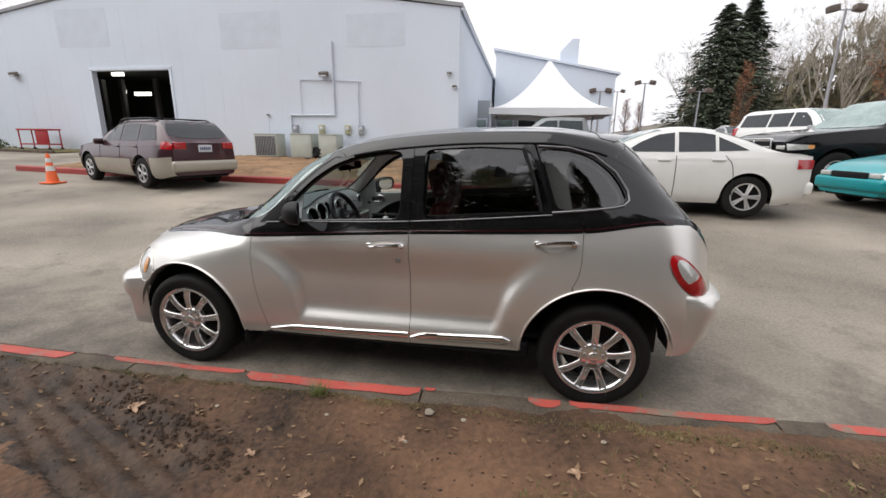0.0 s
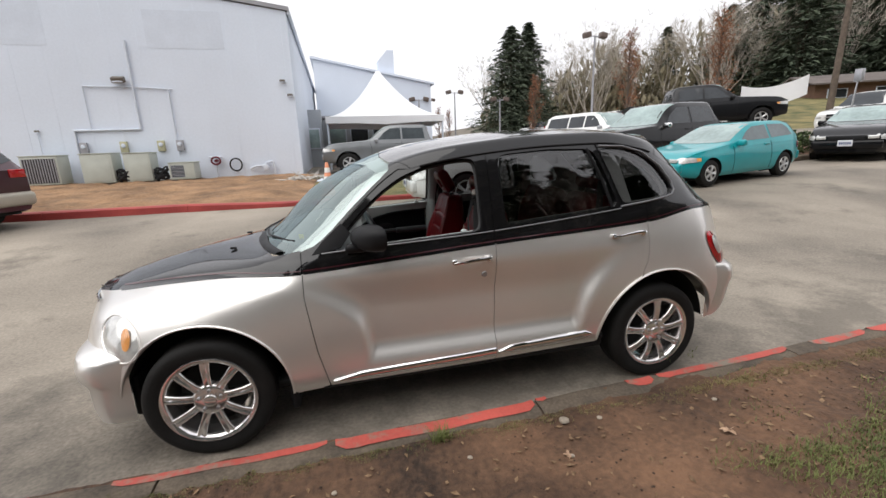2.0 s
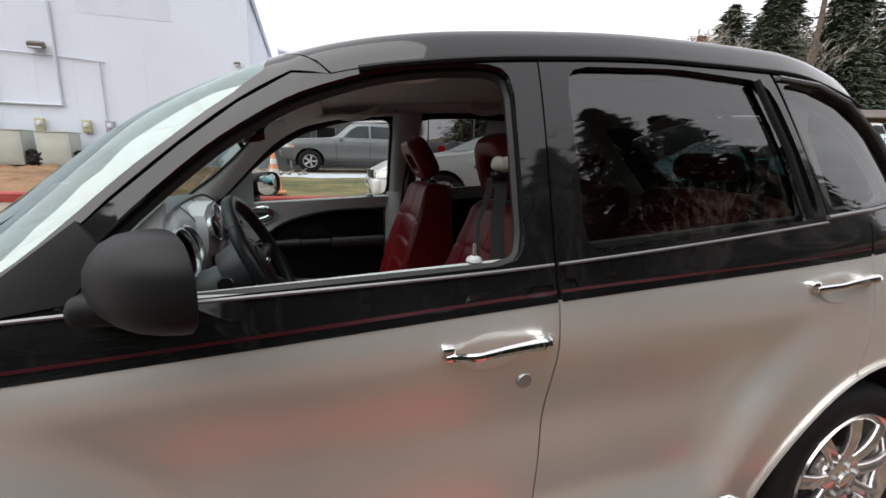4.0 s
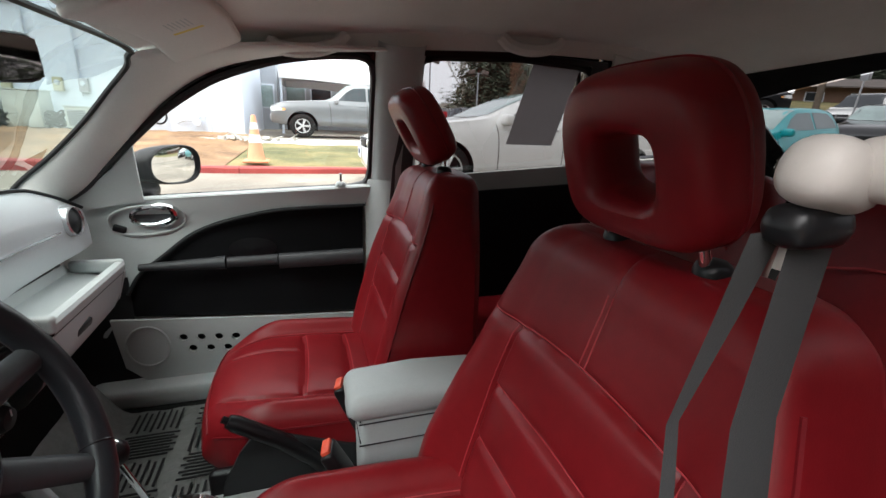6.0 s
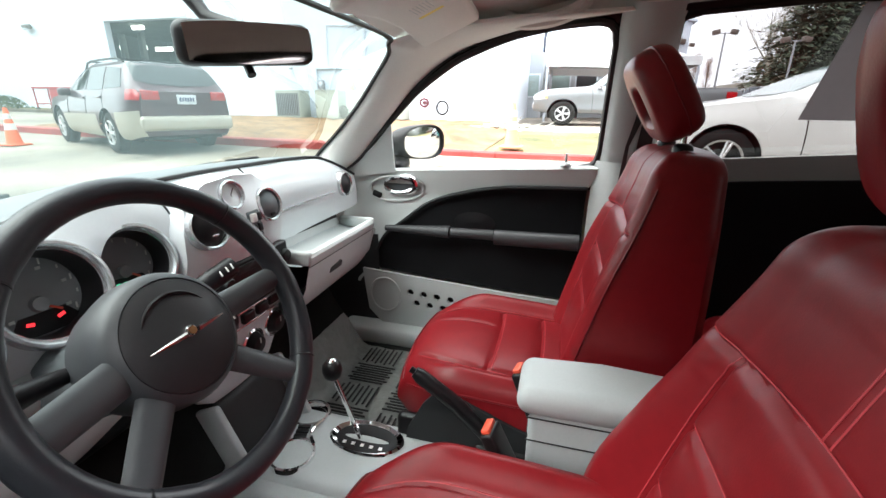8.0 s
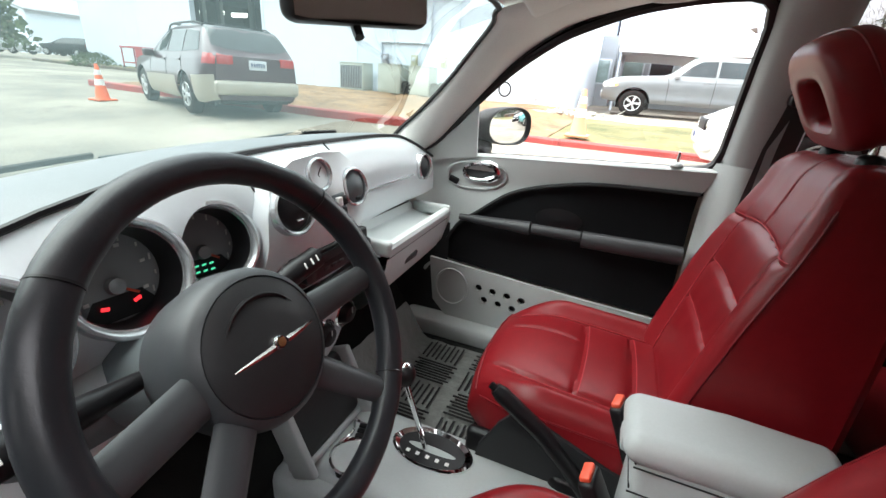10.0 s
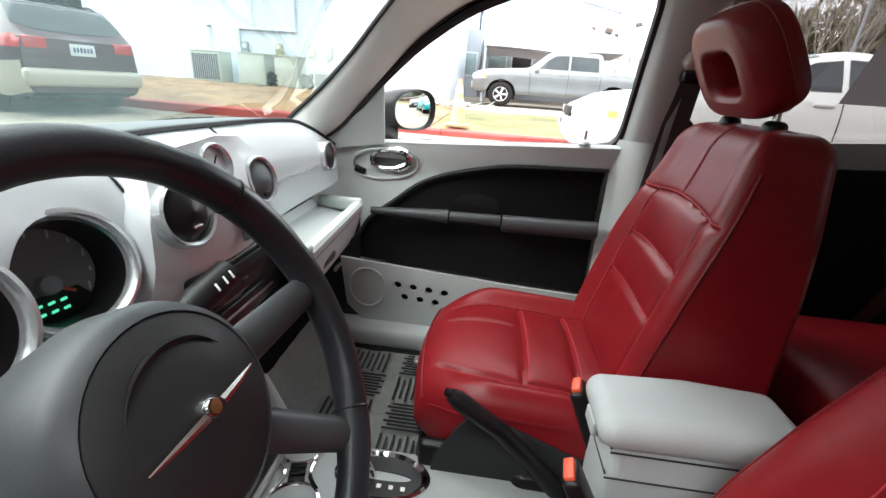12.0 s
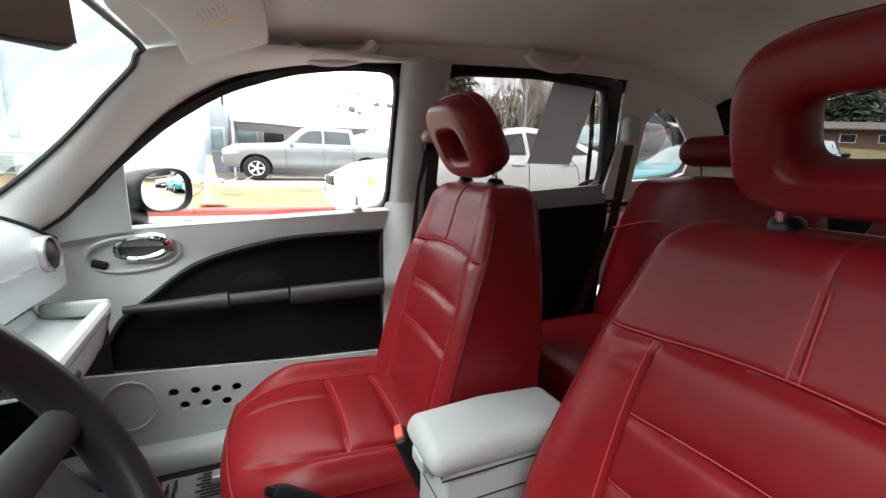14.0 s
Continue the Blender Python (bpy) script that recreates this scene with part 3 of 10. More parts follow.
front = part("wall", slab([[(WALL_L, 0.2), (gx0, 0.2), (gx0, gable(gx0)), (WALL_L, EAVE)], [(gx0, gz), (gx1, gz), (gx1, gable(gx1)), (mid_x, gable(mid_x)), (gx0, gable(gx0))], [(gx1, 0.2), (WALL_R, 0.2), (WALL_R, EAVE), (gx1, gable(gx1))]], WALL_Y, WALL_Y + 0.25), M["wall_white"], hall, "white painted front wall", smooth=False)
for x in (WALL_L, WALL_R - 0.25):
    part("wall", box((x + 0.125, 28.15, (EAVE + 0.2) / 2), (0.25, 23.7, EAVE - 0.2), 0.0), M["wall_white"], hall, smooth=False)
part("wall", slab([[(WALL_L, 0.2), (WALL_R, 0.2), (WALL_R, EAVE), (mid_x, gable(mid_x)), (WALL_L, EAVE)]], 39.8, 40.0), M["wall_white"], hall, smooth=False)
bm = bmesh.new()
for sg in (-1, 1):
    xe = WALL_R + 0.12 if sg > 0 else WALL_L - 0.12
    q = [(mid_x, gable(mid_x) + 0.03), (xe, EAVE - 0.0), (xe, EAVE + 0.14), (mid_x, gable(mid_x) + 0.18)]
    a = [bm.verts.new((x, WALL_Y - 0.08, z)) for x, z in q]
    b2 = [bm.verts.new((x, 40.1, z)) for x, z in q]
    bm.faces.new(a)
    bm.faces.new(b2)
    for i in range(4):
        bm.faces.new((a[i], a[(i + 1) % 4], b2[(i + 1) % 4], b2[i]))
bmesh.ops.recalc_face_normals(bm, faces=bm.faces)
part("roof", bm, M["roof_grey"], hall, smooth=False)
bm = bmesh.new()
tube(bm, [(WALL_R + 0.1, WALL_Y - 0.02, EAVE - 0.06), (WALL_R + 0.1, 40, EAVE - 0.06)], 0.07, 8)
part("gutter", bm, M["wall_white"], hall)
# standing ribs of the wall sheets and painted-over sign panels
rib_y = WALL_Y - 0.002
for i in range(27):
    x = WALL_L + 0.5 + i
    if gx0 - 0.1 < x < gx1 + 0.1:
        z0 = gz + 0.05
    else:
        z0 = 0.35
    part("wall_rib", box((x, rib_y, (z0 + gable(x) - 0.1) / 2), (0.025, 0.005, gable(x) - 0.1 - z0), 0.002), M["wall_white"], hall)
for x, z, w, h in ((-20.4, 6.55, 2.9, 1.7), (-11.5, 6.2, 3.0, 1.5), (-5.6, 6.05, 2.6, 1.3)):
    part("covered_panel", box((x, WALL_Y - 0.004, z), (w, 0.006, h), 0.002), mat("white_panel", (0.635, 0.69, 0.775), 0.7, 0, 0.05, 1.5, 12), hall, smooth=False)
# workshop behind the opening, its indoor shade put into the dark wall colour
bay = thing("workshop_bay", pose(0, 0, 0), "dark workshop interior behind the open garage door", "room", kind="structure")
shade = mat("shaded_workshop_wall", (0.09, 0.09, 0.085), 0.85, 0, 0.25, 0.8, 12)
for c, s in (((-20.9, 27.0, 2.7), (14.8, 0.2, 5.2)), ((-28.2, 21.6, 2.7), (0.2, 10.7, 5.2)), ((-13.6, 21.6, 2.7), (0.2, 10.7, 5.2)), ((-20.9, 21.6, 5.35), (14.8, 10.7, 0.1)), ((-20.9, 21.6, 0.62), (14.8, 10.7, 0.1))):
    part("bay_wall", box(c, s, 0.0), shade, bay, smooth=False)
for x in (-24.1, -22.75, -20.4):
    part("post", box((x, 20.0, 2.7), (0.25, 0.25, 4.2), 0.01), mat("grey_post", (0.2, 0.2, 0.2), 0.7), bay)
for x, z, w in ((-21.85, 4.02, 1.1), (-23.4, 5.15, 0.8), (-23.2, 4.14, 0.3), (-24.7, 4.15, 0.45)):
    bm = box((x, 20.5, z), (w, 0.12, 0.2), 0.01)
    tagged(part("strip_light", bm, emit("workshop_light", (1.0, 0.97, 0.85), 2.2)), "lit strip light in the workshop", "lamp")
for x, z, c in ((-24.0, 1.27, (0.35, 0.05, 0.05)), (-22.0, 1.27, (0.25, 0.22, 0.08)), (-20.6, 1.27, (0.1, 0.12, 0.2))):
    tagged(part("tool_cabinet", box((x, 22.0, z), (0.9, 0.6, 1.2), 0.03), mat("cabinet_paint", c, 0.5)), "dim tool cabinet in the workshop", "cabinet")
for x in (gx0 - 0.06, gx1 + 0.06):
    part("door_jamb", box((x, WALL_Y - 0.01, gz / 2 + 0.3), (0.12, 0.06, gz - 0.5), 0.01), M["wall_white"], hall)
part("door_lintel", box(((gx0 + gx1) / 2, WALL_Y - 0.01, gz + 0.08), (gx1 - gx0 + 0.3, 0.06, 0.16), 0.01), M["wall_white"], hall)


def wall_lamp(x, z, s=1.0):
    t = thing("wall_lamp", pose(x, WALL_Y, z), "small bronze flood lamp on the white wall", "lamp", "wall lamps")
    part("bracket", box((0, -0.06 * s, 0.03), (0.1 * s, 0.12 * s, 0.1 * s), 0.015), M["black_trim"], t)
    part("housing", box((0, -0.17 * s, 0.02), (0.42 * s, 0.22 * s, 0.2 * s), 0.04, Matrix.Rotation(radians(20), 3, "X")), mat("bronze_lamp", (0.16, 0.14, 0.12), 0.5, 0.4), t)
    part("lens", box((0, -0.23 * s, -0.06 * s), (0.34 * s, 0.14 * s, 0.05 * s), 0.02), M["conduit"], t)


wall_lamp(-7.98, 4.28)
wall_lamp(-24.8, 4.5)
wall_lamp(-2.35, 4.25, 0.5)
wall_lamp(-2.12, 3.72, 0.5)
wall_lamp(-10.9, 2.55, 0.4)

# conduits on the wall
def run(pts, r, name, label):
    bm = bmesh.new()
    tube(bm, [(x, WALL_Y - 0.05, z) for x, z in pts], r, 8)
    tagged(part(name, bm, M["conduit"]), label, "pipe")


run([(-9.2, 4.1), (-7.62, 4.06), (-6.3, 3.98)], 0.022, "conduit", "thin painted conduit along the white wall")
run([(-7.6, 5.65), (-7.6, 2.56), (-9.75, 2.56), (-9.75, 0.7)], 0.05, "conduit", "painted conduit dropping down the white wall")
run([(-6.45, 3.98), (-6.45, 1.6)], 0.028, "conduit", "painted conduit above the meter boxes")
run([(-9.2, 4.1), (-9.2, 2.6)], 0.016, "conduit", "thin painted conduit along the white wall")
run([(-10.9, 2.5), (-10.9, 1.5)], 0.012, "conduit", "thin painted conduit along the white wall")
for x in (-9.55, -8.25, -7.0, -6.35):
    t = thing("meter_box", pose(x, WALL_Y, 1.93), "small pale electrical box on the white wall", "meter", "meter boxes")
    part("case", box((0, -0.07, 0), (0.24, 0.14, 0.4), 0.02), mat("yellowed_meter_case", (0.44, 0.42, 0.27), 0.6, 0, 0.1, 8, 60) if x in (-8.25, -7.0) else M["roof_grey"], t)
    bm = bmesh.new()
    lathe(bm, [(0.0001, 0.05), (0.06, 0.045), (0.075, 0.02), (0.08, 0.0)], 18, Matrix.Translation((0, -0.14, 0.05)) @ Matrix.Rotation(radians(90), 4, "X"))
    part("dial", bm, M["conduit"], t)


def hvac(x0, x1, h, fan, label):
    z = ground_z((x0 + x1) / 2, 15.3) + 0.12
    t = thing("air_conditioner", pose((x0 + x1) / 2, 15.25, z), label, "air conditioner", "air conditioning units")
    w = x1 - x0
    part("case", box((0, 0, h / 2 + 0.03), (w, 0.75, h), 0.03), M["hvac"], t)
    part("slab", box((0, 0, -0.06), (w + 0.15, 0.9, 0.12), 0.01), M["kerb"], t)
    if fan == "louvre":
        for k in range(13):
            part("louvre", box((-w / 2 + 0.08 + (w - 0.16) * k / 12, -0.385, h / 2 + 0.02), (0.035, 0.03, h * 0.82), 0.008), M["roof_grey"], t)
        part("louvre_back", box((0, -0.372, h / 2 + 0.02), (w * 0.9, 0.012, h * 0.84), 0.0), M["black_trim"], t)
    elif fan == "fan":
        part("fan_opening", box((-0.14, -0.372, h / 2 + 0.03), (0.44, 0.014, 0.44), 0.005), M["black_trim"], t)
        for k in range(9):
            part("grille_bar", box((-0.14, -0.382, h / 2 - 0.17 + 0.05 * k), (0.44, 0.01, 0.012), 0.003), M["conduit"], t)
    else:
        part("access_panel", box((0.02, -0.38, h * 0.45), (w * 0.8, 0.016, h * 0.7), 0.006), M["hvac"], t)
    part("top", box((0, 0, h + 0.045), (w + 0.03, 0.79, 0.03), 0.012), M["hvac"], t)


hvac(-11.05, -9.95, 0.98, "louvre", "grey-green louvred air conditioner on a slab by the wall")
hvac(-9.28, -8.3, 1.02, "panel", "grey-green air conditioner with a plain panel by the wall")
hvac(-7.95, -7.1, 1.0, "panel", "grey-green air conditioner with a plain panel by the wall")
hvac(-6.55, -5.7, 0.6, "fan", "small white air conditioner with a dark square fan grille")
rnd2 = random.Random(5)
for x in (-8.02, -6.82):
    bm = bmesh.new()
    tube(bm, [(x + (0.2 + 0.05 * math.sin(0.9 * i)) * math.cos(0.55 * i), 14.95 + 0.09 * math.sin(0.55 * i + 0.3 * rnd2.random()), ground_z(x, 15.3) + 0.22 + 0.004 * i + 0.1 * math.sin(0.8 * i)) for i in range(84)], 0.03, 6)
    tagged(part("hose_coil", bm, M["black_trim"]), "tangled black refrigerant hoses between the units", "hose", "hose coils")
bm = bmesh.new()
tube(bm, [(-4.45 + 0.22 * math.cos(a / 4), 15.85, 1.12 + 0.24 * math.sin(a / 4)) for a in range(25)], 0.03, 6, close=True)
tagged(part("hose_ring", bm, M["black_trim"]), "coiled garden hose hung on the wall", "hose")
t = thing("fire_valve", pose(-5.15, WALL_Y, 1.3), "dark red fire valve wheel on the white wall", "valve")
bm = bmesh.new()
tube(bm, [(0.16 * math.cos(a / 3), -0.22, 0.14 * math.sin(a / 3)) for a in range(19)], 0.035, 6, close=True)
tube(bm, [(0, 0, 0), (0, -0.22, 0)], 0.06, 8)
part("wheel", bm, mat("maroon_valve_paint", (0.13, 0.018, 0.03), 0.5, 0, 0.2, 8, 60), t)
bm = bmesh.new()
tube(bm, [(-0.25, -0.12, 0.14), (0.22, -0.12, 0.14)], 0.04, 8)
tube(bm, [(0, -0.12, -0.05), (0, -0.12, -0.75)], 0.035, 8)
part("pipe", bm, M["conduit"], t)
t = thing("gas_pipework", pose(-3.35, WALL_Y, 0.98), "grey gas pipework with a regulator on the wall", "pipe")
bm = bmesh.new()
tube(bm, [(-0.6, -0.12, -0.05), (-0.35, -0.12, 0.05), (-0.05, -0.12, 0.05), (0.1, -0.12, 0.2), (0.3, -0.12, 0.2), (0.35, -0.12, -0.3)], 0.04, 8)
part("pipe", bm, M["conduit"], t)
bm = bmesh.new()
lathe(bm, [(0.0001, 0.09), (0.12, 0.07), (0.13, 0.0), (0.12, -0.05), (0.0001, -0.07)], 18, Matrix.Translation((0.0, -0.16, -0.02)) @ Matrix.Rotation(radians(90), 4, "X"))
part("regulator", bm, M["conduit"], t)

# annex behind: low grey part with windows and a white gable block with a small tower
annex = thing("annex", pose(0, 0, 0), "low grey annex with a row of windows", "building", kind="structure")
part("wall", box((1.2, 30.0, 2.0), (6.8, 8.0, 3.0), 0.0), M["wall_grey"], annex, smooth=False)
part("roof", box((1.2, 29.9, 3.56), (7.2, 8.4, 0.16), 0.03), M["roof_grey"], annex)
part("side_wall", box((-1.75, 25.2, 2.2), (1.1, 1.8, 3.4), 0.0), M["wall_grey"], annex, smooth=False)
for i in range(4):
    x = -0.35 + 1.42 * i
    w = part("window", box((x, 25.97, 2.45), (1.2, 0.08, 1.15), 0.015), M["conduit"], annex)
    part("pane", box((x, 25.925, 2.45), (1.05, 0.02, 1.0), 0.004), M["dark_glass"] if i % 3 else M["green_glass"], w)
w = part("window", box((-1.75, 24.27, 2.25), (0.85, 0.08, 1.2), 0.015), M["conduit"], annex)
part("pane", box((-1.75, 24.225, 2.25), (0.7, 0.02, 1.05), 0.004), M["green_glass"], w)
block = thing("white_block", pose(0, 0, 0), "white gabled hall with a small tower behind the annex", "building", kind="structure")
part("wall", slab([[(-1.7, 0.5), (8.1, 0.5), (8.1, 6.9), (-1.7, 8.9)]], 36.0, 44.0), M["wall_white"], block, smooth=False)
bm = slab([[(-1.9, 8.92), (8.4, 6.86), (8.4, 7.02), (-1.9, 9.1)]], 35.8, 44.2)
part("roof", bm, M["wall_white"], block, smooth=False)
part("tower", slab([[(3.6, 7.0), (5.05, 7.0), (5.05, 9.75), (4.5, 9.75), (3.6, 8.8)]], 36.5, 38.5), M["wall_white"], block, smooth=False)

# white peaked tent
tent = thing("marquee", pose(2.1, 22.6, 0), "white peaked canvas marquee on poles", "tent")
gz0 = ground_z(2.1, 22.6)
bm = bmesh.new()


def canopy(u, v):
    a = 2 * math.pi * u
    c, s = math.cos(a), math.sin(a)
    k = 1 / max(abs(c), abs(s))
    r = v
    return (3.0 * r * c * k * (1 - 0.05 * (1 - r)), 3.0 * r * s * k, 3.15 + 2.75 * (1 - r) ** 1.75)


quad_grid(bm, lambda u, v: canopy(u, 0.03 + 0.97 * v), 48, 16, close_u=True)
part("canopy", bm, M["canvas"], tent)
bm = bmesh.new()
quad_grid(bm, lambda u, v: Vector(canopy(u, 1.0)) + Vector((0, 0, -0.42 * v + 0.1 * v * abs(math.sin(4 * math.pi * u)))), 48, 3, close_u=True)
part("valance", bm, M["canvas"], tent)
for sx in (-1, 1):
    for sy in (-1, 1):
        bm = bmesh.new()
        tube(bm, [(2.92 * sx, 2.92 * sy, gz0 - 0.1), (2.92 * sx, 2.92 * sy, 3.1)], 0.05, 8)
        part("pole", bm, M["conduit"], tent)


# traffic cones
def cone(x, y, faded=False, s=1.0):
    t = thing("traffic_cone", pose(x, y, ground_z(x, y) + (0.12 if faded else 0.005)), "faded orange traffic cone on the grass" if faded else "orange traffic cone with two white bands", "cone", "traffic cones")
    o = mat("faded_orange_plastic", (0.75, 0.3, 0.16), 0.6, 0, 0.15, 5, 50) if faded else M["orange"]
    part("base", box((0, 0, 0.02), (0.37 * s, 0.37 * s, 0.035), 0.012), o, t)
    bm = bmesh.new()
    lathe(bm, [(0.14 * s, 0.035), (0.125 * s, 0.06), (0.032 * s, 0.70 * s), (0.026 * s, 0.71 * s), (0.0001, 0.71 * s)], 24)
    part("body", bm, o, t)
    for z0, z1 in ((0.30, 0.42), (0.50, 0.60)):
        bm = bmesh.new()
        rad = lambda z: (0.125 + (0.032 - 0.125) * (z - 0.06) / 0.64) * s + 0.003
        lathe(bm, [(rad(z0) - 0.003, z0 * s), (rad(z0), z0 * s), (rad(z1), z1 * s), (rad(z1) - 0.003, z1 * s)], 24)
        part("band", bm, M["white_tape"], t)


cone(-10.3, 5.45)
cone(-0.79, 7.05, True, 1.05)
# red steel cart by the wall
cart = thing("red_cart", pose(-22.9, 15.0, ground_z(-22.9, 15.0) + 0.02), "red steel tool cart beside the white wall", "cart")
for x in (-0.85, 0.85):
    for y in (-0.3, 0.3):
        bm = bmesh.new()
        tube(bm, [(x, y, 0.1), (x, y, 1.05)], 0.03, 8)
        part("leg", bm, M["red_paint"], cart)
        bm = bmesh.new()
        lathe(bm, [(0.0001, -0.03), (0.09, -0.03), (0.1, 0.0), (0.09, 0.03), (0.0001, 0.03)], 16, Matrix.Translation((x, y, 0.1)) @ Matrix.Rotation(radians(90), 4, "X"))
        part("castor", bm, M["rubber"], cart)
part("top_tray", box((0, 0, 1.05), (1.85, 0.7, 0.08), 0.02), M["red_paint"], cart)
part("side_panel", box((0.5, -0.28, 0.7), (0.75, 0.05, 0.65), 0.01), M["red_paint"], cart)
part("low_tray", box((0, 0, 0.35), (1.75, 0.6, 0.06), 0.02), M["red_paint"], cart)

# pale rubble and sticks left at the corner of the white wall
rub = random.Random(5)
RUBBLE = (-1.5, 12.1)
bm = bmesh.new()
for k in range(46):
    x, y = RUBBLE[0] + rub.gauss(0, 0.45), RUBBLE[1] + rub.gauss(0, 0.2)
    z = ground_z(x, y) + 0.15
    if k % 2:
        a, ln = rub.uniform(0, 6.283), rub.uniform(0.2, 0.6)
        tube(bm, [(x, y, z), (x + ln * math.cos(a), y + ln * math.sin(a), z + rub.uniform(0.02, 0.3))], [rub.uniform(0.012, 0.03), 0.006], 5)
    else:
        sz = rub.uniform(0.06, 0.2)
        rbox(bm, (x, y, z + sz * 0.2), (sz, sz * 0.8, sz * 0.6), 0.015, Matrix.Rotation(rub.uniform(0, 3), 3, "Z") @ Matrix.Rotation(rub.uniform(-0.4, 0.4), 3, "X"))
tagged(part("rubble_pile", bm, mat("pale_rubble", (0.4, 0.37, 0.33), 0.9, 0, 0.4, 4, 40, second=(0.62, 0.6, 0.56)), smooth=False), "pale rubble and sticks heaped by the wall corner", "rubble", kind="stuff")

# ---- the parked two-tone car: front towards -x, driver's side towards -y ----
from mathutils import geometry

# lines of the body, as (x, value): sill, lower side, mid side, shoulder, colour line, belt, rail, roof
LINE_Y = {
    1: [(-2.02, 0.30), (-1.95, 0.50), (-1.82, 0.68), (-1.6, 0.785), (-1.3, 0.825), (-1.0, 0.81), (-0.72, 0.80), (0.2, 0.805), (0.85, 0.805), (1.3, 0.835), (1.6, 0.81), (1.8, 0.75), (1.93, 0.64), (2.0, 0.45)],
    2: [(-2.02, 0.28), (-1.95, 0.48), (-1.82, 0.66), (-1.6, 0.775), (-1.3, 0.83), (-1.0, 0.825), (-0.7, 0.828), (-0.45, 0.828), (0.2, 0.832), (0.7, 0.835), (1.0, 0.84), (1.3, 0.845), (1.6, 0.825), (1.8, 0.765), (1.93, 0.65), (2.0, 0.45)],
    3: [(-2.02, 0.20), (-1.95, 0.36), (-1.82, 0.53), (-1.6, 0.66), (-1.3, 0.745), (-0.8, 0.805), (-0.45, 0.815), (0.2, 0.82), (0.9, 0.822), (1.3, 0.82), (1.6, 0.785), (1.8, 0.71), (1.93, 0.60), (2.0, 0.43)],
    4: [(-2.02, 0.10), (-1.83, 0.31), (-1.5, 0.47), (-1.2, 0.60), (-0.8, 0.775), (0.2, 0.80), (1.2, 0.79), (1.6, 0.73), (1.75, 0.66), (1.9, 0.56), (2.0, 0.40)],
    5: [(-2.02, 0.08), (-1.83, 0.25), (-1.5, 0.41), (-1.2, 0.54), (-0.9, 0.715), (-0.7, 0.757), (0.2, 0.778), (1.2, 0.768), (1.5, 0.715), (1.7, 0.64), (1.9, 0.52), (2.0, 0.36)],
    6: [(-2.02, 0.06), (-1.83, 0.17), (-1.5, 0.29), (-1.2, 0.42), (-0.95, 0.63), (-0.8, 0.675), (-0.5, 0.663), (-0.1, 0.642), (0.6, 0.632), (1.2, 0.622), (1.5, 0.598), (1.75, 0.53), (1.9, 0.43), (2.0, 0.30)],
    7: [(-2.02, 0.03), (-1.83, 0.09), (-1.2, 0.22), (-0.9, 0.40), (-0.5, 0.45), (0.05, 0.50), (1.0, 0.50), (1.57, 0.42), (1.9, 0.28), (2.0, 0.18)],
}
LINE_Z = {
    0: [(-2.02, 0.36), (-1.75, 0.27), (-0.9, 0.26), (0.9, 0.285), (1.7, 0.34), (2.0, 0.42)],
    1: [(-2.02, 0.44), (-1.75, 0.36), (-0.9, 0.345), (0.9, 0.375), (1.7, 0.43), (2.0, 0.48)],
    2: [(-2.02, 0.54), (-1.6, 0.56), (-1.3, 0.62), (-0.7, 0.60), (0.8, 0.62), (1.3, 0.67), (1.7, 0.64), (2.0, 0.56)],
    3: [(-2.02, 0.66), (-1.82, 0.73), (-1.3, 0.815), (-0.8, 0.83), (0.2, 0.86), (1.2, 0.90), (1.6, 0.90), (1.85, 0.80), (2.0, 0.64)],
    4: [(-2.02, 0.76), (-1.83, 0.805), (-1.5, 0.86), (-1.2, 0.895), (-0.8, 0.918), (0.2, 0.988), (1.2, 1.04), (1.6, 1.09), (1.75, 1.08), (1.9, 0.94), (2.0, 0.72)],
    5: [(-2.02, 0.77), (-1.83, 0.825), (-1.5, 0.89), (-1.2, 0.93), (-0.95, 0.965), (-0.7, 1.0), (0.2, 1.047), (1.2, 1.135), (1.5, 1.17), (1.7, 1.13), (1.9, 0.98), (2.0, 0.75)],
    6: [(-2.02, 0.775), (-1.83, 0.84), (-1.5, 0.915), (-1.2, 0.955), (-0.95, 0.995), (-0.8, 1.06), (-0.5, 1.28), (-0.3, 1.38), (-0.1, 1.436), (0.2, 1.478), (0.6, 1.506), (0.95, 1.511), (1.25, 1.462), (1.45, 1.365), (1.6, 1.27), (1.75, 1.15), (1.9, 1.0), (2.0, 0.77)],
    7: [(-2.02, 0.78), (-1.83, 0.85), (-1.5, 0.93), (-1.2, 0.975), (-1.05, 1.0), (-0.9, 1.095), (-0.5, 1.378), (-0.175, 1.492), (0.05, 1.53), (0.55, 1.571), (0.95, 1.578), (1.34, 1.535), (1.57, 1.38), (1.75, 1.18), (1.9, 1.02), (2.0, 0.78)],
    8: [(-2.02, 0.785), (-1.83, 0.855), (-1.5, 0.94), (-1.2, 0.985), (-1.1, 1.0), (-0.72, 1.31), (-0.345, 1.484), (-0.08, 1.549), (0.5, 1.605), (0.95, 1.61), (1.4, 1.555), (1.67, 1.365), (1.88, 1.08), (1.96, 0.95), (2.0, 0.785)],
}


def knots(x):
    ks = []
    for i in range(9):
        y = 0.0 if i == 8 else curve(LINE_Y[max(i, 1)], x) - (0.035 if i == 0 else 0)
        ks.append((y, curve(LINE_Z[i], x)))
    return ks


KNOTS = {}
KNOT_FN = [knots]


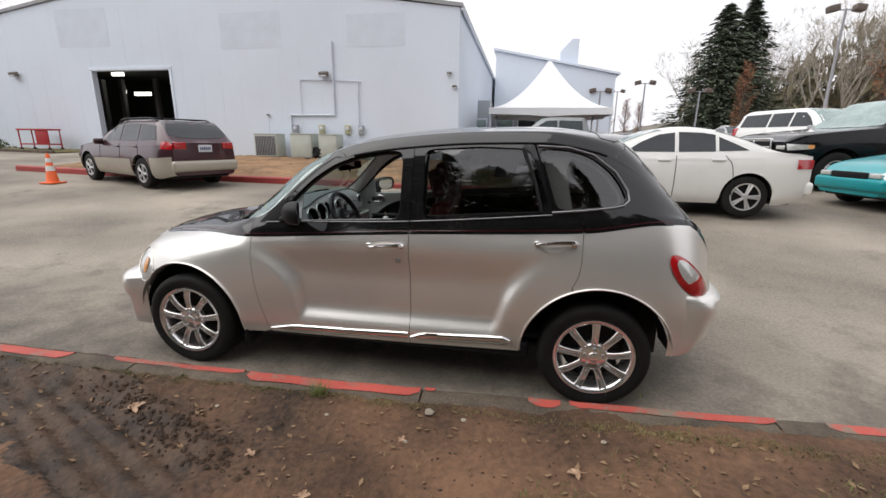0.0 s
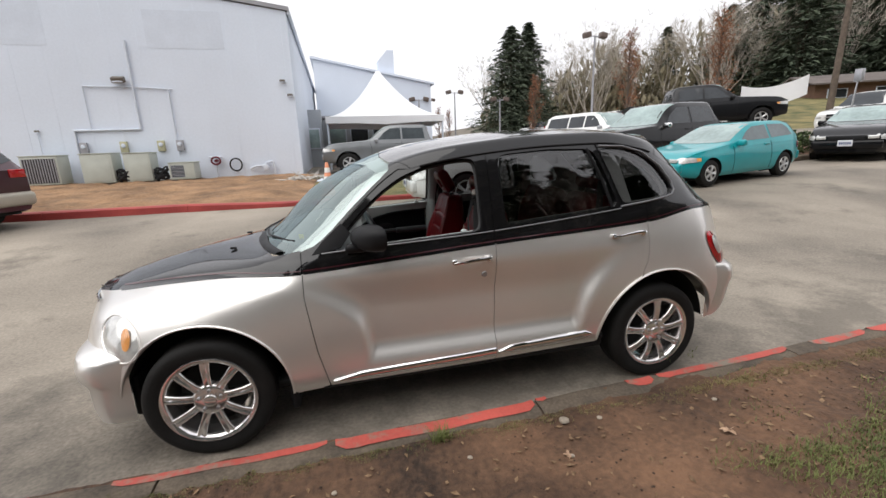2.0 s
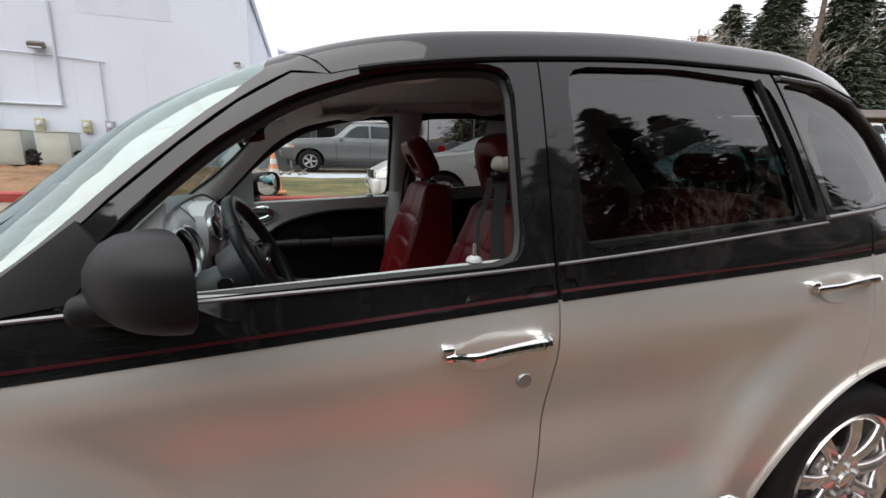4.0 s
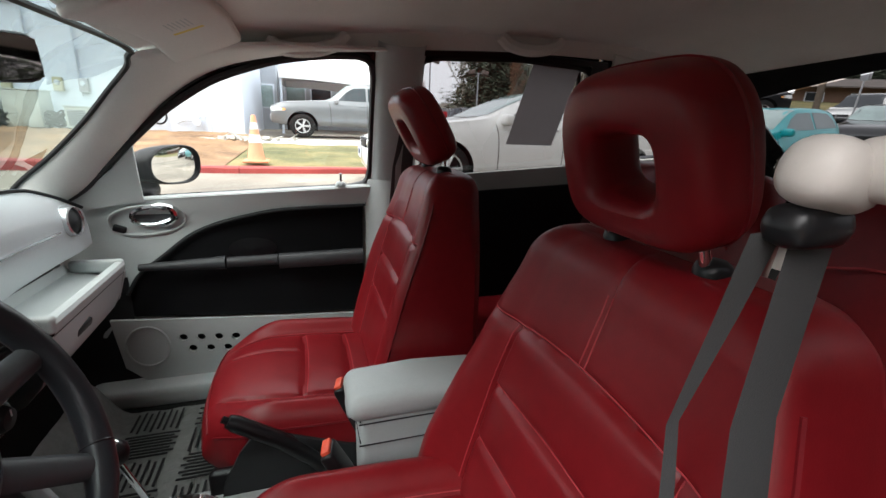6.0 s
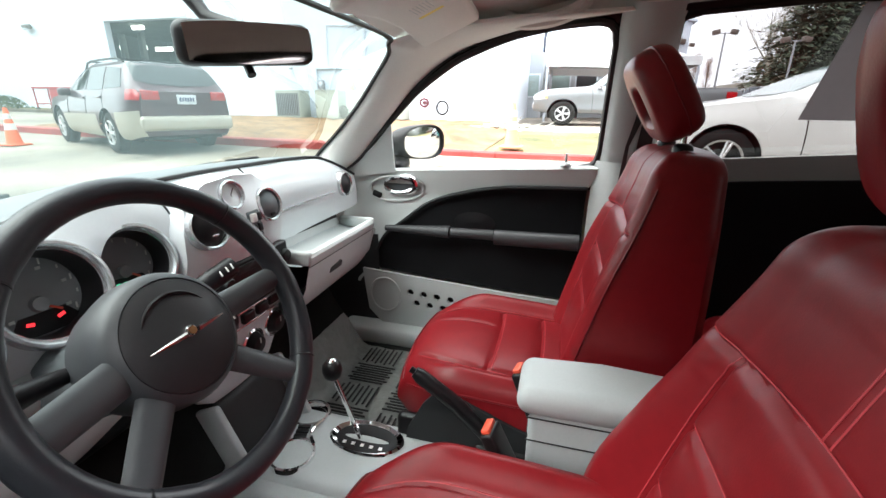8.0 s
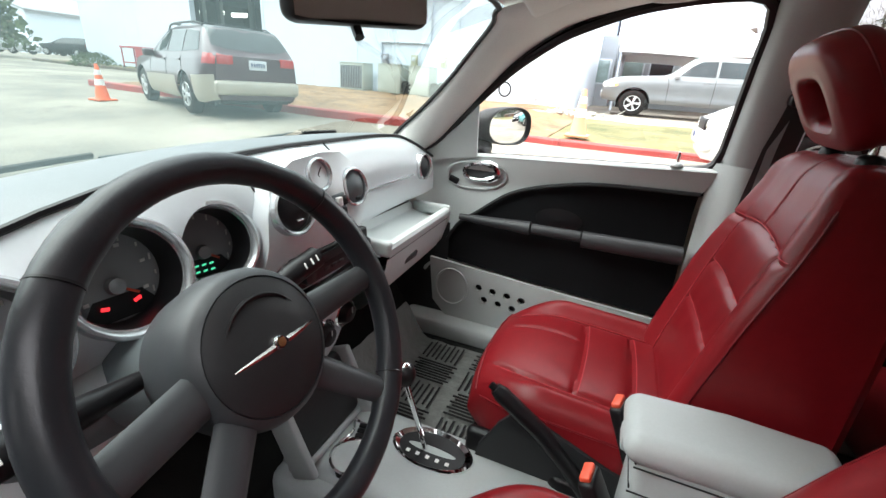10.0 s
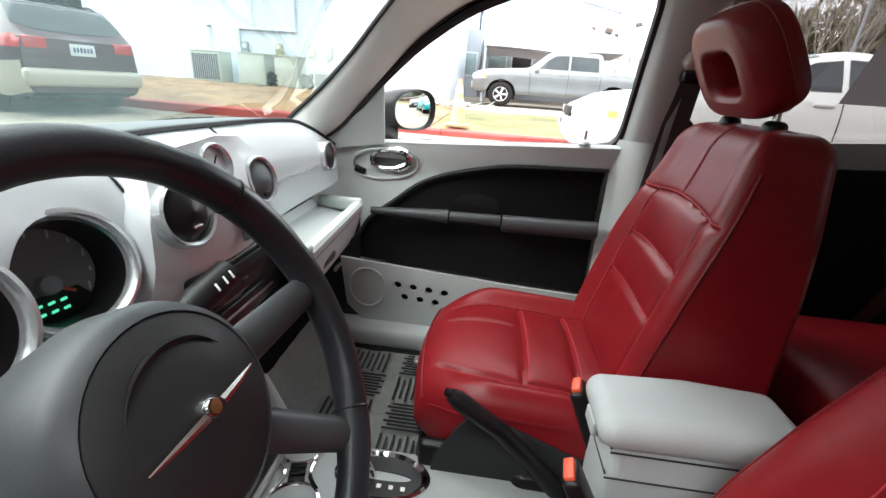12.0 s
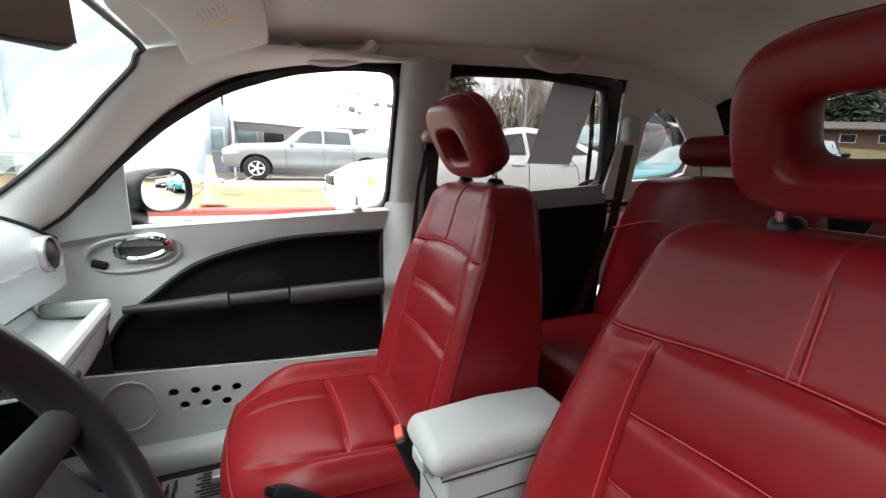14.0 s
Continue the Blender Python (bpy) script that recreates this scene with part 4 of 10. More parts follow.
def section(x, s):
    """Half width and height of the body's skin at x, s running from the sill (0) to the middle of the roof (8)."""
    key = round(x, 4)
    if key not in KNOTS:
        KNOTS[key] = KNOT_FN[0](x)
    ks = KNOTS[key]
    i = min(7, max(0, int(s)))
    t = s - i
    p1, p2 = ks[i], ks[i + 1]
    p0 = ks[i - 1] if i else (2 * p1[0] - p2[0], 2 * p1[1] - p2[1])
    p3 = ks[i + 2] if i < 7 else (-ks[7][0], ks[7][1])
    out = []
    for a in (0, 1):
        m1, m2 = (p2[a] - p0[a]) / 2, (p3[a] - p1[a]) / 2
        out.append(p1[a] * (1 + 2 * t) * (1 - t) ** 2 + m1 * t * (1 - t) ** 2 + p2[a] * t * t * (3 - 2 * t) + m2 * t * t * (t - 1))
    x_, z_ = x, out[1]
    if KNOT_FN[0] is knots and -1.1 < x_ < 1.3 and 0.36 < z_ < 1.0:
        f = math.hypot((x_ + 1.15) / 0.64, (z_ - 0.49) / 0.375) - 1
        g = math.hypot((x_ - 1.308) / 0.565, (z_ - 0.33) / 0.6) - 1
        soft = 0.06 + 0.24 * smooth_step(0.5, 0.85, z_)
        d = smooth_step(-0.02, soft, f) * smooth_step(-0.02, 0.065 + 0.4 * (soft - 0.06), g) * smooth_step(0.374, 0.5, z_) * (1 - smooth_step(0.68, 0.93, z_)) * smooth_step(-1.1, -0.97, x_)
        out[0] -= 0.062 * d
    return out


def s_at(x, z):
    lo, hi = 0.0, 6.4
    for _ in range(26):
        mid = (lo + hi) / 2
        if section(x, mid)[1] < z:
            lo = mid
        else:
            hi = mid
    return (lo + hi) / 2


def skin(x, s, side, off=0.0):
    """Point of the body's skin; side -1 is the driver's, off metres outwards."""
    y, z = section(x, s)
    if off:
        e, g = 0.01, 0.02
        ya, za = section(x, max(0, s - g))
        yb, zb = section(x, min(8, s + g))
        xa, xb = section(x - e, s), section(x + e, s)
        ds, dx = Vector((0, yb - ya, zb - za)), Vector((2 * e, xb[0] - xa[0], xb[1] - xa[1]))
        n = dx.cross(ds)
        if n.length > 1e-9:
            n.normalize()
            if n.y < -1e-6 and s < 6 or (n.z < 0 and s >= 6):
                n = -n
            return Vector((x + n.x * off, side * (y + n.y * off), z + n.z * off))
    return Vector((x, side * y, z))


def dense(loop, step):
    out = []
    for i, a in enumerate(loop):
        b2 = loop[(i + 1) % len(loop)]
        d = math.hypot(b2[0] - a[0], b2[1] - a[1])
        n = max(1, int(d / step))
        out += [(a[0] + (b2[0] - a[0]) * k / n, a[1] + (b2[1] - a[1]) * k / n) for k in range(n)]
    return out


def inside(p, loop):
    x, y = p
    c = False
    j = len(loop) - 1
    for i in range(len(loop)):
        (xi, yi), (xj, yj) = loop[i], loop[j]
        if (yi > y) != (yj > y) and x < (xj - xi) * (y - yi) / (yj - yi) + xi:
            c = not c
        j = i
    return c


def patch(loop, holes=(), mode="z", side=-1, off=0.0, thick=0.0, step=0.035, warp=None, bm=None, both=False):
    """A panel cut from the body's skin: loop and holes in side view (x, z), or in (x, s) with mode 's'."""
    bm = bm or bmesh.new()
    K = 0.2
    conv = (lambda p: (p[0], s_at(p[0], p[1]) * K)) if mode == "z" else (lambda p: (p[0], p[1] * K))
    def norm(lp):
        return [conv(p) for p in (dense(lp, step) if mode == "z" else [(a, b2 / K) for a, b2 in dense([(a, c * K) for a, c in lp], step)])]
    loops = [norm(loop)] + [norm(h) for h in holes]
    pts, edges = [], []
    for lp in loops:
        k = len(pts)
        pts += [Vector(p) for p in lp]
        edges += [(k + i, k + (i + 1) % len(lp)) for i in range(len(lp))]
    x0, x1 = min(p[0] for p in loops[0]), max(p[0] for p in loops[0])
    y0, y1 = min(p[1] for p in loops[0]), max(p[1] for p in loops[0])
    nx, ny = max(1, int((x1 - x0) / step)), max(1, int((y1 - y0) / step))
    for i in range(nx + 1):
        for j in range(ny + 1):
            p = (x0 + (x1 - x0) * (i + 0.5) / (nx + 1), y0 + (y1 - y0) * (j + 0.5) / (ny + 1))
            if inside(p, loops[0]) and not any(inside(p, h) for h in loops[1:]):
                near = min(min((p[0] - q[0]) ** 2 + (p[1] - q[1]) ** 2 for q in lp) for lp in loops)
                if near > (step * 0.45) ** 2:
                    pts.append(Vector(p))
    co, _, faces, *_ = geometry.delaunay_2d_cdt(pts, edges, [], 0, 1e-6)
    keep = []
    for f in faces:
        c = (sum(co[i][0] for i in f) / 3, sum(co[i][1] for i in f) / 3)
        if inside(c, loops[0]) and not any(inside(c, h) for h in loops[1:]):
            keep.append(f)
    for sd in ((-1, 1) if both else (side,)):
        def at(c, o):
            p = skin(c[0], c[1] / K, sd, o)
            return warp(p, sd) if warp else p
        vs = {}
        for f in keep:
            for i in f:
                if i not in vs:
                    vs[i] = bm.verts.new(at(co[i], off))
            tri = [vs[i] for i in f]
            bm.faces.new(tri if sd < 0 else tri[::-1])
        if thick:
            vb = {}
            for f in keep:
                for i in f:
                    if i not in vb:
                        vb[i] = bm.verts.new(at(co[i], off - thick))
                tri = [vb[i] for i in f]
                bm.faces.new(tri[::-1] if sd < 0 else tri)
            cnt = {}
            for f in keep:
                for a, b2 in ((f[0], f[1]), (f[1], f[2]), (f[2], f[0])):
                    cnt[(a, b2)] = 1
            for a, b2 in cnt:
                if (b2, a) not in cnt and not (both and abs(vs[a].co.y) < 1e-4 and abs(vs[b2].co.y) < 1e-4):
                    q = [vs[b2], vs[a], vb[a], vb[b2]]
                    bm.faces.new(q if sd < 0 else q[::-1])
    if both:
        bmesh.ops.remove_doubles(bm, verts=[v for v in bm.verts if abs(v.co.y) < 1e-4], dist=1e-4)
    return bm


def flat(loop, holes, f, thick=0.0, step=0.05, bm=None):
    """A cut-out sheet: loop and holes in two coordinates, f(a, b, depth) puts a point in space."""
    bm = bm or bmesh.new()
    loops = [dense(loop, step)] + [dense(h, step) for h in holes]
    pts, edges = [], []
    for lp in loops:
        k = len(pts)
        pts += [Vector(p) for p in lp]
        edges += [(k + i, k + (i + 1) % len(lp)) for i in range(len(lp))]
    xs_, ys_ = [p[0] for p in loops[0]], [p[1] for p in loops[0]]
    x0, x1, y0, y1 = min(xs_), max(xs_), min(ys_), max(ys_)
    nx, ny = max(1, int((x1 - x0) / step)), max(1, int((y1 - y0) / step))
    for i in range(nx + 1):
        for j in range(ny + 1):
            p = (x0 + (x1 - x0) * (i + 0.5) / (nx + 1), y0 + (y1 - y0) * (j + 0.5) / (ny + 1))
            if inside(p, loops[0]) and not any(inside(p, h) for h in loops[1:]):
                if min(min((p[0] - q[0]) ** 2 + (p[1] - q[1]) ** 2 for q in lp) for lp in loops) > (step * 0.4) ** 2:
                    pts.append(Vector(p))
    co, _, faces, *_ = geometry.delaunay_2d_cdt(pts, edges, [], 0, 1e-6)
    keep = [t for t in faces if inside((sum(co[i][0] for i in t) / 3, sum(co[i][1] for i in t) / 3), loops[0]) and not any(inside((sum(co[i][0] for i in t) / 3, sum(co[i][1] for i in t) / 3), h) for h in loops[1:])]
    top = {i: bm.verts.new(f(co[i][0], co[i][1], 0.0)) for t in keep for i in t}
    for t in keep:
        bm.faces.new([top[i] for i in t])
    if thick:
        low = {i: bm.verts.new(f(co[i][0], co[i][1], thick)) for i in top}
        half = {(t[k], t[(k + 1) % 3]) for t in keep for k in range(3)}
        for a, b2 in half:
            if (b2, a) not in half:
                bm.faces.new((top[b2], top[a], low[a], low[b2]))
        for t in keep:
            bm.faces.new([low[i] for i in t][::-1])
    bmesh.ops.recalc_face_normals(bm, faces=bm.faces)
    return bm


def arch(cx, cz, r, a0, a1, n=24, rz=None):
    return [(cx + r * math.cos(radians(a0 + (a1 - a0) * i / n)), cz + (rz or r) * math.sin(radians(a0 + (a1 - a0) * i / n))) for i in range(n + 1)]


def line4(x):
    return curve(LINE_Z[4], x)


def along(f, x0, x1, n=12):
    return [(x0 + (x1 - x0) * i / n, f(x0 + (x1 - x0) * i / n)) for i in range(n + 1)]


FRONT_X, REAR_X, HUB_Z = -1.308, 1.308, 0.315
DOOR_F, DOOR_M, DOOR_R = -0.80, 0.225, 1.19
sill = lambda x: curve(LINE_Z[0], x) + 0.012
gap = 0.004

car = thing("compact_car", pose(0, 0, 0), "silver and black two-tone retro car at the kerb, driver's window open", "car")


def panel(name, bm, material, parent):
    """A pressed body panel, smooth over its folds."""
    ob = part(name, bm, material, parent)
    ob.data.set_sharp_from_angle(angle=radians(62))
    return ob


# side windows in side view
WIN_F = [(-0.655, 1.018), (0.16, 1.062), (0.16, 1.452), (0.02, 1.446), (-0.115, 1.423), (-0.27, 1.367), (-0.40, 1.281), (-0.53, 1.160)]
WIN_R = [(0.30, 1.072), (1.008, 1.137), (0.957, 1.305), (0.888, 1.474), (0.6, 1.482), (0.285, 1.461)]
WIN_Q = [(1.04, 1.145), (1.34, 1.175), (1.405, 1.20), (1.40, 1.25), (1.335, 1.35), (1.22, 1.435), (1.09, 1.472), (0.925, 1.478), (0.985, 1.32)]


def rounded(loop):
    """Corners of an outline cut off twice, for windows with soft corners."""
    for _ in range(2):
        out = []
        for i, a in enumerate(loop):
            c = loop[(i + 1) % len(loop)]
            d = math.hypot(c[0] - a[0], c[1] - a[1])
            f = min(0.25, 0.03 / d)
            out += [(a[0] + (c[0] - a[0]) * f, a[1] + (c[1] - a[1]) * f), (c[0] - (c[0] - a[0]) * f, c[1] - (c[1] - a[1]) * f)]
        loop = out
    return loop


WIN_F, WIN_R, WIN_Q = rounded(WIN_F), rounded(WIN_R), rounded(WIN_Q)


def rail_in(x):
    return section(x, 5.975)[1]


# upper edge of the door frame, and edge of the windscreen, up the front pillar
FRAME_EDGE = [(-0.27, 1.404), (-0.36, 1.345), (-0.45, 1.27), (-0.55, 1.178), (-0.65, 1.083), (-0.70, 1.044)]
GLASS_EDGE = [(-0.80, 5.52), (-0.735, 5.5), (-0.70, 5.56), (-0.62, 5.70), (-0.56, 5.79), (-0.46, 5.92), (-0.37, 6.05), (-0.318, 6.2)]


for sd, tag in ((-1, "driver's"), (1, "passenger's")):
    # wing
    wing = panel("front_wing", patch(along(line4, -2.01, DOOR_F - gap, 14) + [(DOOR_F - gap, 0.80), (-0.765, 0.5), (-0.735, 0.36), (-0.72, 0.275)] + [(-0.86, 0.27)] + arch(FRONT_X, HUB_Z, 0.40, -8, 188)[0:] + [(-1.74, 0.30), (-2.01, 0.37)], side=sd, thick=0.02), M["silver"], car)
    # arch lip
    bm = bmesh.new()
    lip = []
    for x, z in arch(FRONT_X, HUB_Z, 0.402, -5, 185, 30):
        lip.append(skin(x, s_at(x, z), sd, 0.004))
    tube(bm, lip, 0.006, 6)
    part("wheel_arch_lip", bm, M["silver"], wing)
    # front door: silver lower skin, black upper frame
    door = panel("front_door", patch([(DOOR_F, line4(DOOR_F))] + [(DOOR_F, 0.80), (-0.76, 0.5), (-0.73, 0.36), (-0.715, sill(-0.7) + 0.01), (DOOR_M - gap, sill(0.2) + 0.01)] + along(line4, DOOR_M - gap, DOOR_F, 16), side=sd, thick=0.02, step=0.018), M["silver"], car)
    part("window_frame", patch(along(line4, DOOR_F, DOOR_M - gap, 16) + along(rail_in, DOOR_M - gap, -0.2, 14) + FRAME_EDGE + [(DOOR_F, 0.988)], [WIN_F], side=sd, thick=0.024, step=0.025), M["black_paint"], door, "gloss black upper door and window frame")
    rdoor = panel("rear_door", patch([(DOOR_M, line4(DOOR_M)), (DOOR_M, sill(0.22) + 0.01), (0.885, sill(0.88) + 0.01), (0.893, 0.38)] + [p for p in arch(REAR_X, HUB_Z, 0.43, 172, 112, 12)] + [(DOOR_R - 0.04, 0.745), (DOOR_R - 0.012, 0.80), (DOOR_R, 0.88)] + along(line4, DOOR_R, DOOR_M, 16), side=sd, thick=0.02, step=0.018), M["silver"], car)
    part("window_frame", patch(along(line4, DOOR_M, DOOR_R, 16) + [(DOOR_R - 0.005, 1.12), (1.03, 1.142), (0.975, 1.31), (0.91, 1.485)] + along(rail_in, 0.9, DOOR_M, 12), [WIN_R], side=sd, thick=0.03, step=0.025), M["black_paint"], rdoor, "gloss black upper door and window frame")
    # rear wing and black pillar round the quarter window
    qtr = panel("rear_wing", patch(along(line4, DOOR_R + gap, 1.985, 14) + [(1.99, 0.43), (1.72, 0.35)] + [p for p in arch(REAR_X, HUB_Z, 0.425, 2, 170, 30)] + [(0.893, 0.30)] + [p for p in arch(REAR_X, HUB_Z, 0.43, 173, 111, 14)] + [(DOOR_R - 0.036, 0.745), (DOOR_R - 0.008, 0.80), (DOOR_R + gap, 0.88)], side=sd, thick=0.02), M["silver"], car)
    bm = bmesh.new()
    tube(bm, [skin(x, s_at(x, z), sd, 0.004) for x, z in arch(REAR_X, HUB_Z, 0.427, 0, 178, 30)], 0.006, 6)
    part("wheel_arch_lip", bm, M["silver"], qtr)
    part("rear_pillar", patch(along(line4, DOOR_R + gap, 1.735, 8) + along(lambda x: section(x, 5.975)[1], 1.735, 0.915, 24) + [(0.98, 1.31), (1.034, 1.142), (DOOR_R, 1.12)], [WIN_Q], side=sd, thick=0.03, step=0.025), M["black_paint"], qtr, "gloss black rear pillar")
    # panes
    part("window_pane", patch(WIN_R, side=sd, off=-0.014, step=0.05), M["tint"], rdoor, "dark tinted glass").visible_shadow = False
    part("window_pane", patch(WIN_Q, side=sd, off=-0.012, step=0.05), M["tint"], qtr, "dark tinted glass").visible_shadow = False
    if sd > 0:
        part("window_pane", patch(WIN_F, side=sd, off=-0.014, step=0.05), M["glass"], door).visible_shadow = False
    # belt trim, window divider, pinstripe and chrome side strip
    for owner, a, c in ((door, -0.70, DOOR_M - 0.008), (rdoor, DOOR_M + 0.004, 1.02)):
        bm = bmesh.new()
        tube(bm, [skin(x, s_at(x, curve(LINE_Z[5], x) + 0.008), sd, 0.003) for x, _ in along(line4, a, c, 18)], 0.004, 6)
        part("belt_strip", bm, M["dull_trim"], owner, "bright belt strip under the glass")
    bm = bmesh.new()
    tube(bm, [skin(x, s_at(x, z), sd, 0.005) for x, z in [(1.02, 1.137), (1.2, 1.155), (1.34, 1.172), (1.395, 1.185), (1.42, 1.21), (1.41, 1.26), (1.345, 1.355), (1.225, 1.443), (1.09, 1.48), (0.93, 1.486)]], 0.0065, 6)
    part("belt_strip", bm, M["dull_trim"], qtr, "bright trim round the quarter window")
    bm = bmesh.new()
    tube(bm, [skin(x, s_at(x, z), sd, 0.0) for x, z in [(0.965, 1.137), (0.92, 1.30), (0.85, 1.475)]], 0.009, 6)
    part("window_divider", bm, M["black_trim"], rdoor)
    for owner, a, c in ((door, DOOR_F + 0.005, DOOR_M - 0.006), (rdoor, DOOR_M + 0.004, DOOR_R - 0.004), (qtr, DOOR_R + 0.008, 1.66), (wing, -1.80, DOOR_F - 0.006)):
        bm = bmesh.new()
        quad_grid(bm, lambda u, v: skin(a + (c - a) * u, s_at(a + (c - a) * u, line4(a + (c - a) * u) + 0.012 + 0.006 * v), sd, 0.0015), 20, 1)
        part("pinstripe", bm, M["pinstripe"], owner, "thin dark red pinstripe")
        bm = bmesh.new()
        quad_grid(bm, lambda u, v: skin(a + (c - a) * u, s_at(a + (c - a) * u, line4(a + (c - a) * u) - 0.004 + 0.007 * v), sd, 0.0015), 20, 1)
        part("colour_edge", bm, M["black_paint"], owner)
    for owner, a, c in ((door, -0.70, DOOR_M - 0.01), (rdoor, DOOR_M + 0.006, 0.83)):
        bm = bmesh.new()

        def strip(u, v):
            x = a + (c - a) * u
            zc = curve([(-0.72, 0.325), (0.22, 0.353), (0.85, 0.382)], x)
            taper = min(1.0, 7 * u + 0.12, 12 * (1 - u) + 0.25) if owner is rdoor else min(1.0, 5 * u + 0.12)
            an = math.pi * v
            return skin(x, s_at(x, zc + 0.026 * taper * math.cos(an)), sd, 0.002 + 0.016 * math.sin(an))
        quad_grid(bm, strip, 30, 8)
        part("side_strip", bm, M["chrome"], owner, "polished chrome side strip")
    # door handles
    for owner, hx, hz in ((door, 0.085, 0.903), (rdoor, 1.05, 0.963)):
        bm = bmesh.new()
        pts, rr = [], []
        for i in range(25):
            u = i / 24
            x = hx - 0.105 + 0.21 * u
            pts.append(skin(x, s_at(x, hz + 0.018 * u + 0.004 * math.sin(math.pi * u)), sd, 0.012 + 0.026 * smooth_step(0, 0.3, u) * smooth_step(1.0, 0.9, u)))
            rr.append(0.0075 + 0.004 * smooth_step(0.2, 1, u))
        tube(bm, pts, rr, 8)
        for xx in (hx - 0.10, hx + 0.095):
            p = skin(xx, s_at(xx, hz + 0.009), sd, 0.004)
            rbox(bm, p, (0.03, 0.024, 0.028), 0.009)
        handle = part("door_handle", bm, M["chrome"], owner, "chrome pull handle")
        bm = bmesh.new()
        quad_grid(bm, lambda u, v: skin(hx + (0.012 + 0.055 * v) * math.cos(2 * math.pi * u) - 0.01, s_at(hx, hz + (0.008 + 0.03 * v) * math.sin(2 * math.pi * u)), sd, -0.001 + 0.003 * v), 24, 3, close_u=True)
        part("handle_cup", bm, M["silver"], owner)
    bm = bmesh.new()
    lathe(bm, [(0.0001, 0.008), (0.014, 0.008), (0.017, 0.004), (0.017, -0.004)], 16, Matrix.Translation(skin(0.155, s_at(0.155, 0.825), sd)) @ pose(0, 0, 0, 90 * (1 if sd < 0 else -1), 0, 0))
    part("door_lock", bm, M["steel"], door)
    # door mirror: a teardrop housing, open at the back round the glass
    bm = bmesh.new()
    mc = Vector((-0.47, sd * 0.852, 1.092 if sd < 0 else 1.106))
    shell = [(-0.09, 0.02), (-0.085, 0.32), (-0.072, 0.55), (-0.052, 0.76), (-0.025, 0.91), (0.01, 0.985), (0.04, 1.0), (0.052, 0.985), (0.055, 0.95), (0.05, 0.91), (0.04, 0.88)]

    def mirror_pt(u, v):
        dx, r = shell[round(v * (len(shell) - 1))]
        a = 2 * math.pi * u
        ca, sa = math.copysign(abs(math.cos(a)) ** 0.8, math.cos(a)), math.copysign(abs(math.sin(a)) ** 0.8, math.sin(a))
        return mc + Vector((dx * (0.75 if sd < 0 else 0.8) + 0.05 * ca * r, sd * (0.105 if sd < 0 else 0.09) * r * ca, (0.066 if sd < 0 else 0.061) * r * sa * (1 + 0.1 * ca) - 0.012 * (1 - r)))
    quad_grid(bm, mirror_pt, 32, len(shell) - 1, close_u=True)
    bmesh.ops.recalc_face_normals(bm, faces=bm.faces)
    mirror = part("door_mirror", bm, M["black_trim"], door, "black door mirror housing")
    part("mirror_stalk", box((-0.525, sd * 0.78, 1.03), (0.11, 0.10, 0.05), 0.022, Matrix.Rotation(radians(sd * 14), 3, "X"), k=3), M["black_trim"], mirror)
    bm = bmesh.new()
    quad_grid(bm, lambda u, v: mirror_pt(u, 1.0) * v + (mc + Vector((0.04 * (0.75 if sd < 0 else 0.8), 0, -0.0015))) * (1 - v) + Vector((0.004 * (1 - v * v), 0, 0)), 32, 6, close_u=True)
    part("mirror_glass", bm, mat("mirror_glass", (0.8, 0.82, 0.82), 0.02, 1.0, 0.01), mirror)
    for fx, fy, fz, fh in ((-1.675, 0.58, 0.335, 0.22), (-0.905, 0.68, 0.285, 0.22)):
        part("arch_flap", box((fx, sd * fy, fz), (0.045, 0.2, fh), 0.018, k=3), M["black_trim"], car)
    # corner piece behind the mirror
    part("mirror_base", patch([(-0.745, 1.005), (-0.6, 1.03), (-0.545, 1.10), (-0.59, 1.15), (-0.69, 1.065)], side=sd, off=0.006, thick=0.006, step=0.03), M["black_trim"], door)
    # lamps
    bm = bmesh.new()

    def head(u, v):
        x, z = -1.685 + 0.105 * v * math.cos(2 * math.pi * u) - 0.02 * v * math.sin(2 * math.pi * u), 0.655 + 0.10 * v * math.sin(2 * math.pi * u)
        return skin(x, s_at(x, z), sd, 0.004 + 0.02 * (1 - v * v))
    quad_grid(bm, head, 28, 6, close_u=True)
    lamp = part("headlight", bm, M["lens_clear"], wing, "oval clear headlight with amber section")
    bm = bmesh.new()
    quad_grid(bm, lambda u, v: skin(-1.636 + 0.024 * v * math.cos(2 * math.pi * u), s_at(-1.636, 0.66 + 0.048 * v * math.sin(2 * math.pi * u)), sd, 0.02 + 0.006 * (1 - v * v)), 20, 4, close_u=True)
    part("indicator_lens", bm, M["lens_amber"], lamp)
    bm = bmesh.new()
    tube(bm, [head(i / 28, 1.0) for i in range(28)], 0.006, 6, close=True)
    part("lamp_ring", bm, M["silver"], lamp)
    bm = bmesh.new()

    def tail(u, v):
        a = 2 * math.pi * u
        lx, lz = 0.08 * v * math.cos(a), 0.122 * v * math.sin(a) * (1 + 0.15 * math.sin(a))
        x, z = 1.776 + lx - 0.75 * lz, 0.795 + lz
        return skin(x, s_at(x, z), sd, 0.006 + 0.022 * (1 - v * v))
    quad_grid(bm, tail, 28, 6, close_u=True)
    lamp = part("tail_light", bm, M["lens_red"], qtr, "red teardrop tail light with clear top")
    bm = bmesh.new()
    quad_grid(bm, lambda u, v: tail(u, v * 0.62) + Vector((-0.022, sd * 0.008, 0.028)), 20, 4, close_u=True)
    part("reversing_lens", bm, M["lens_clear"], lamp)
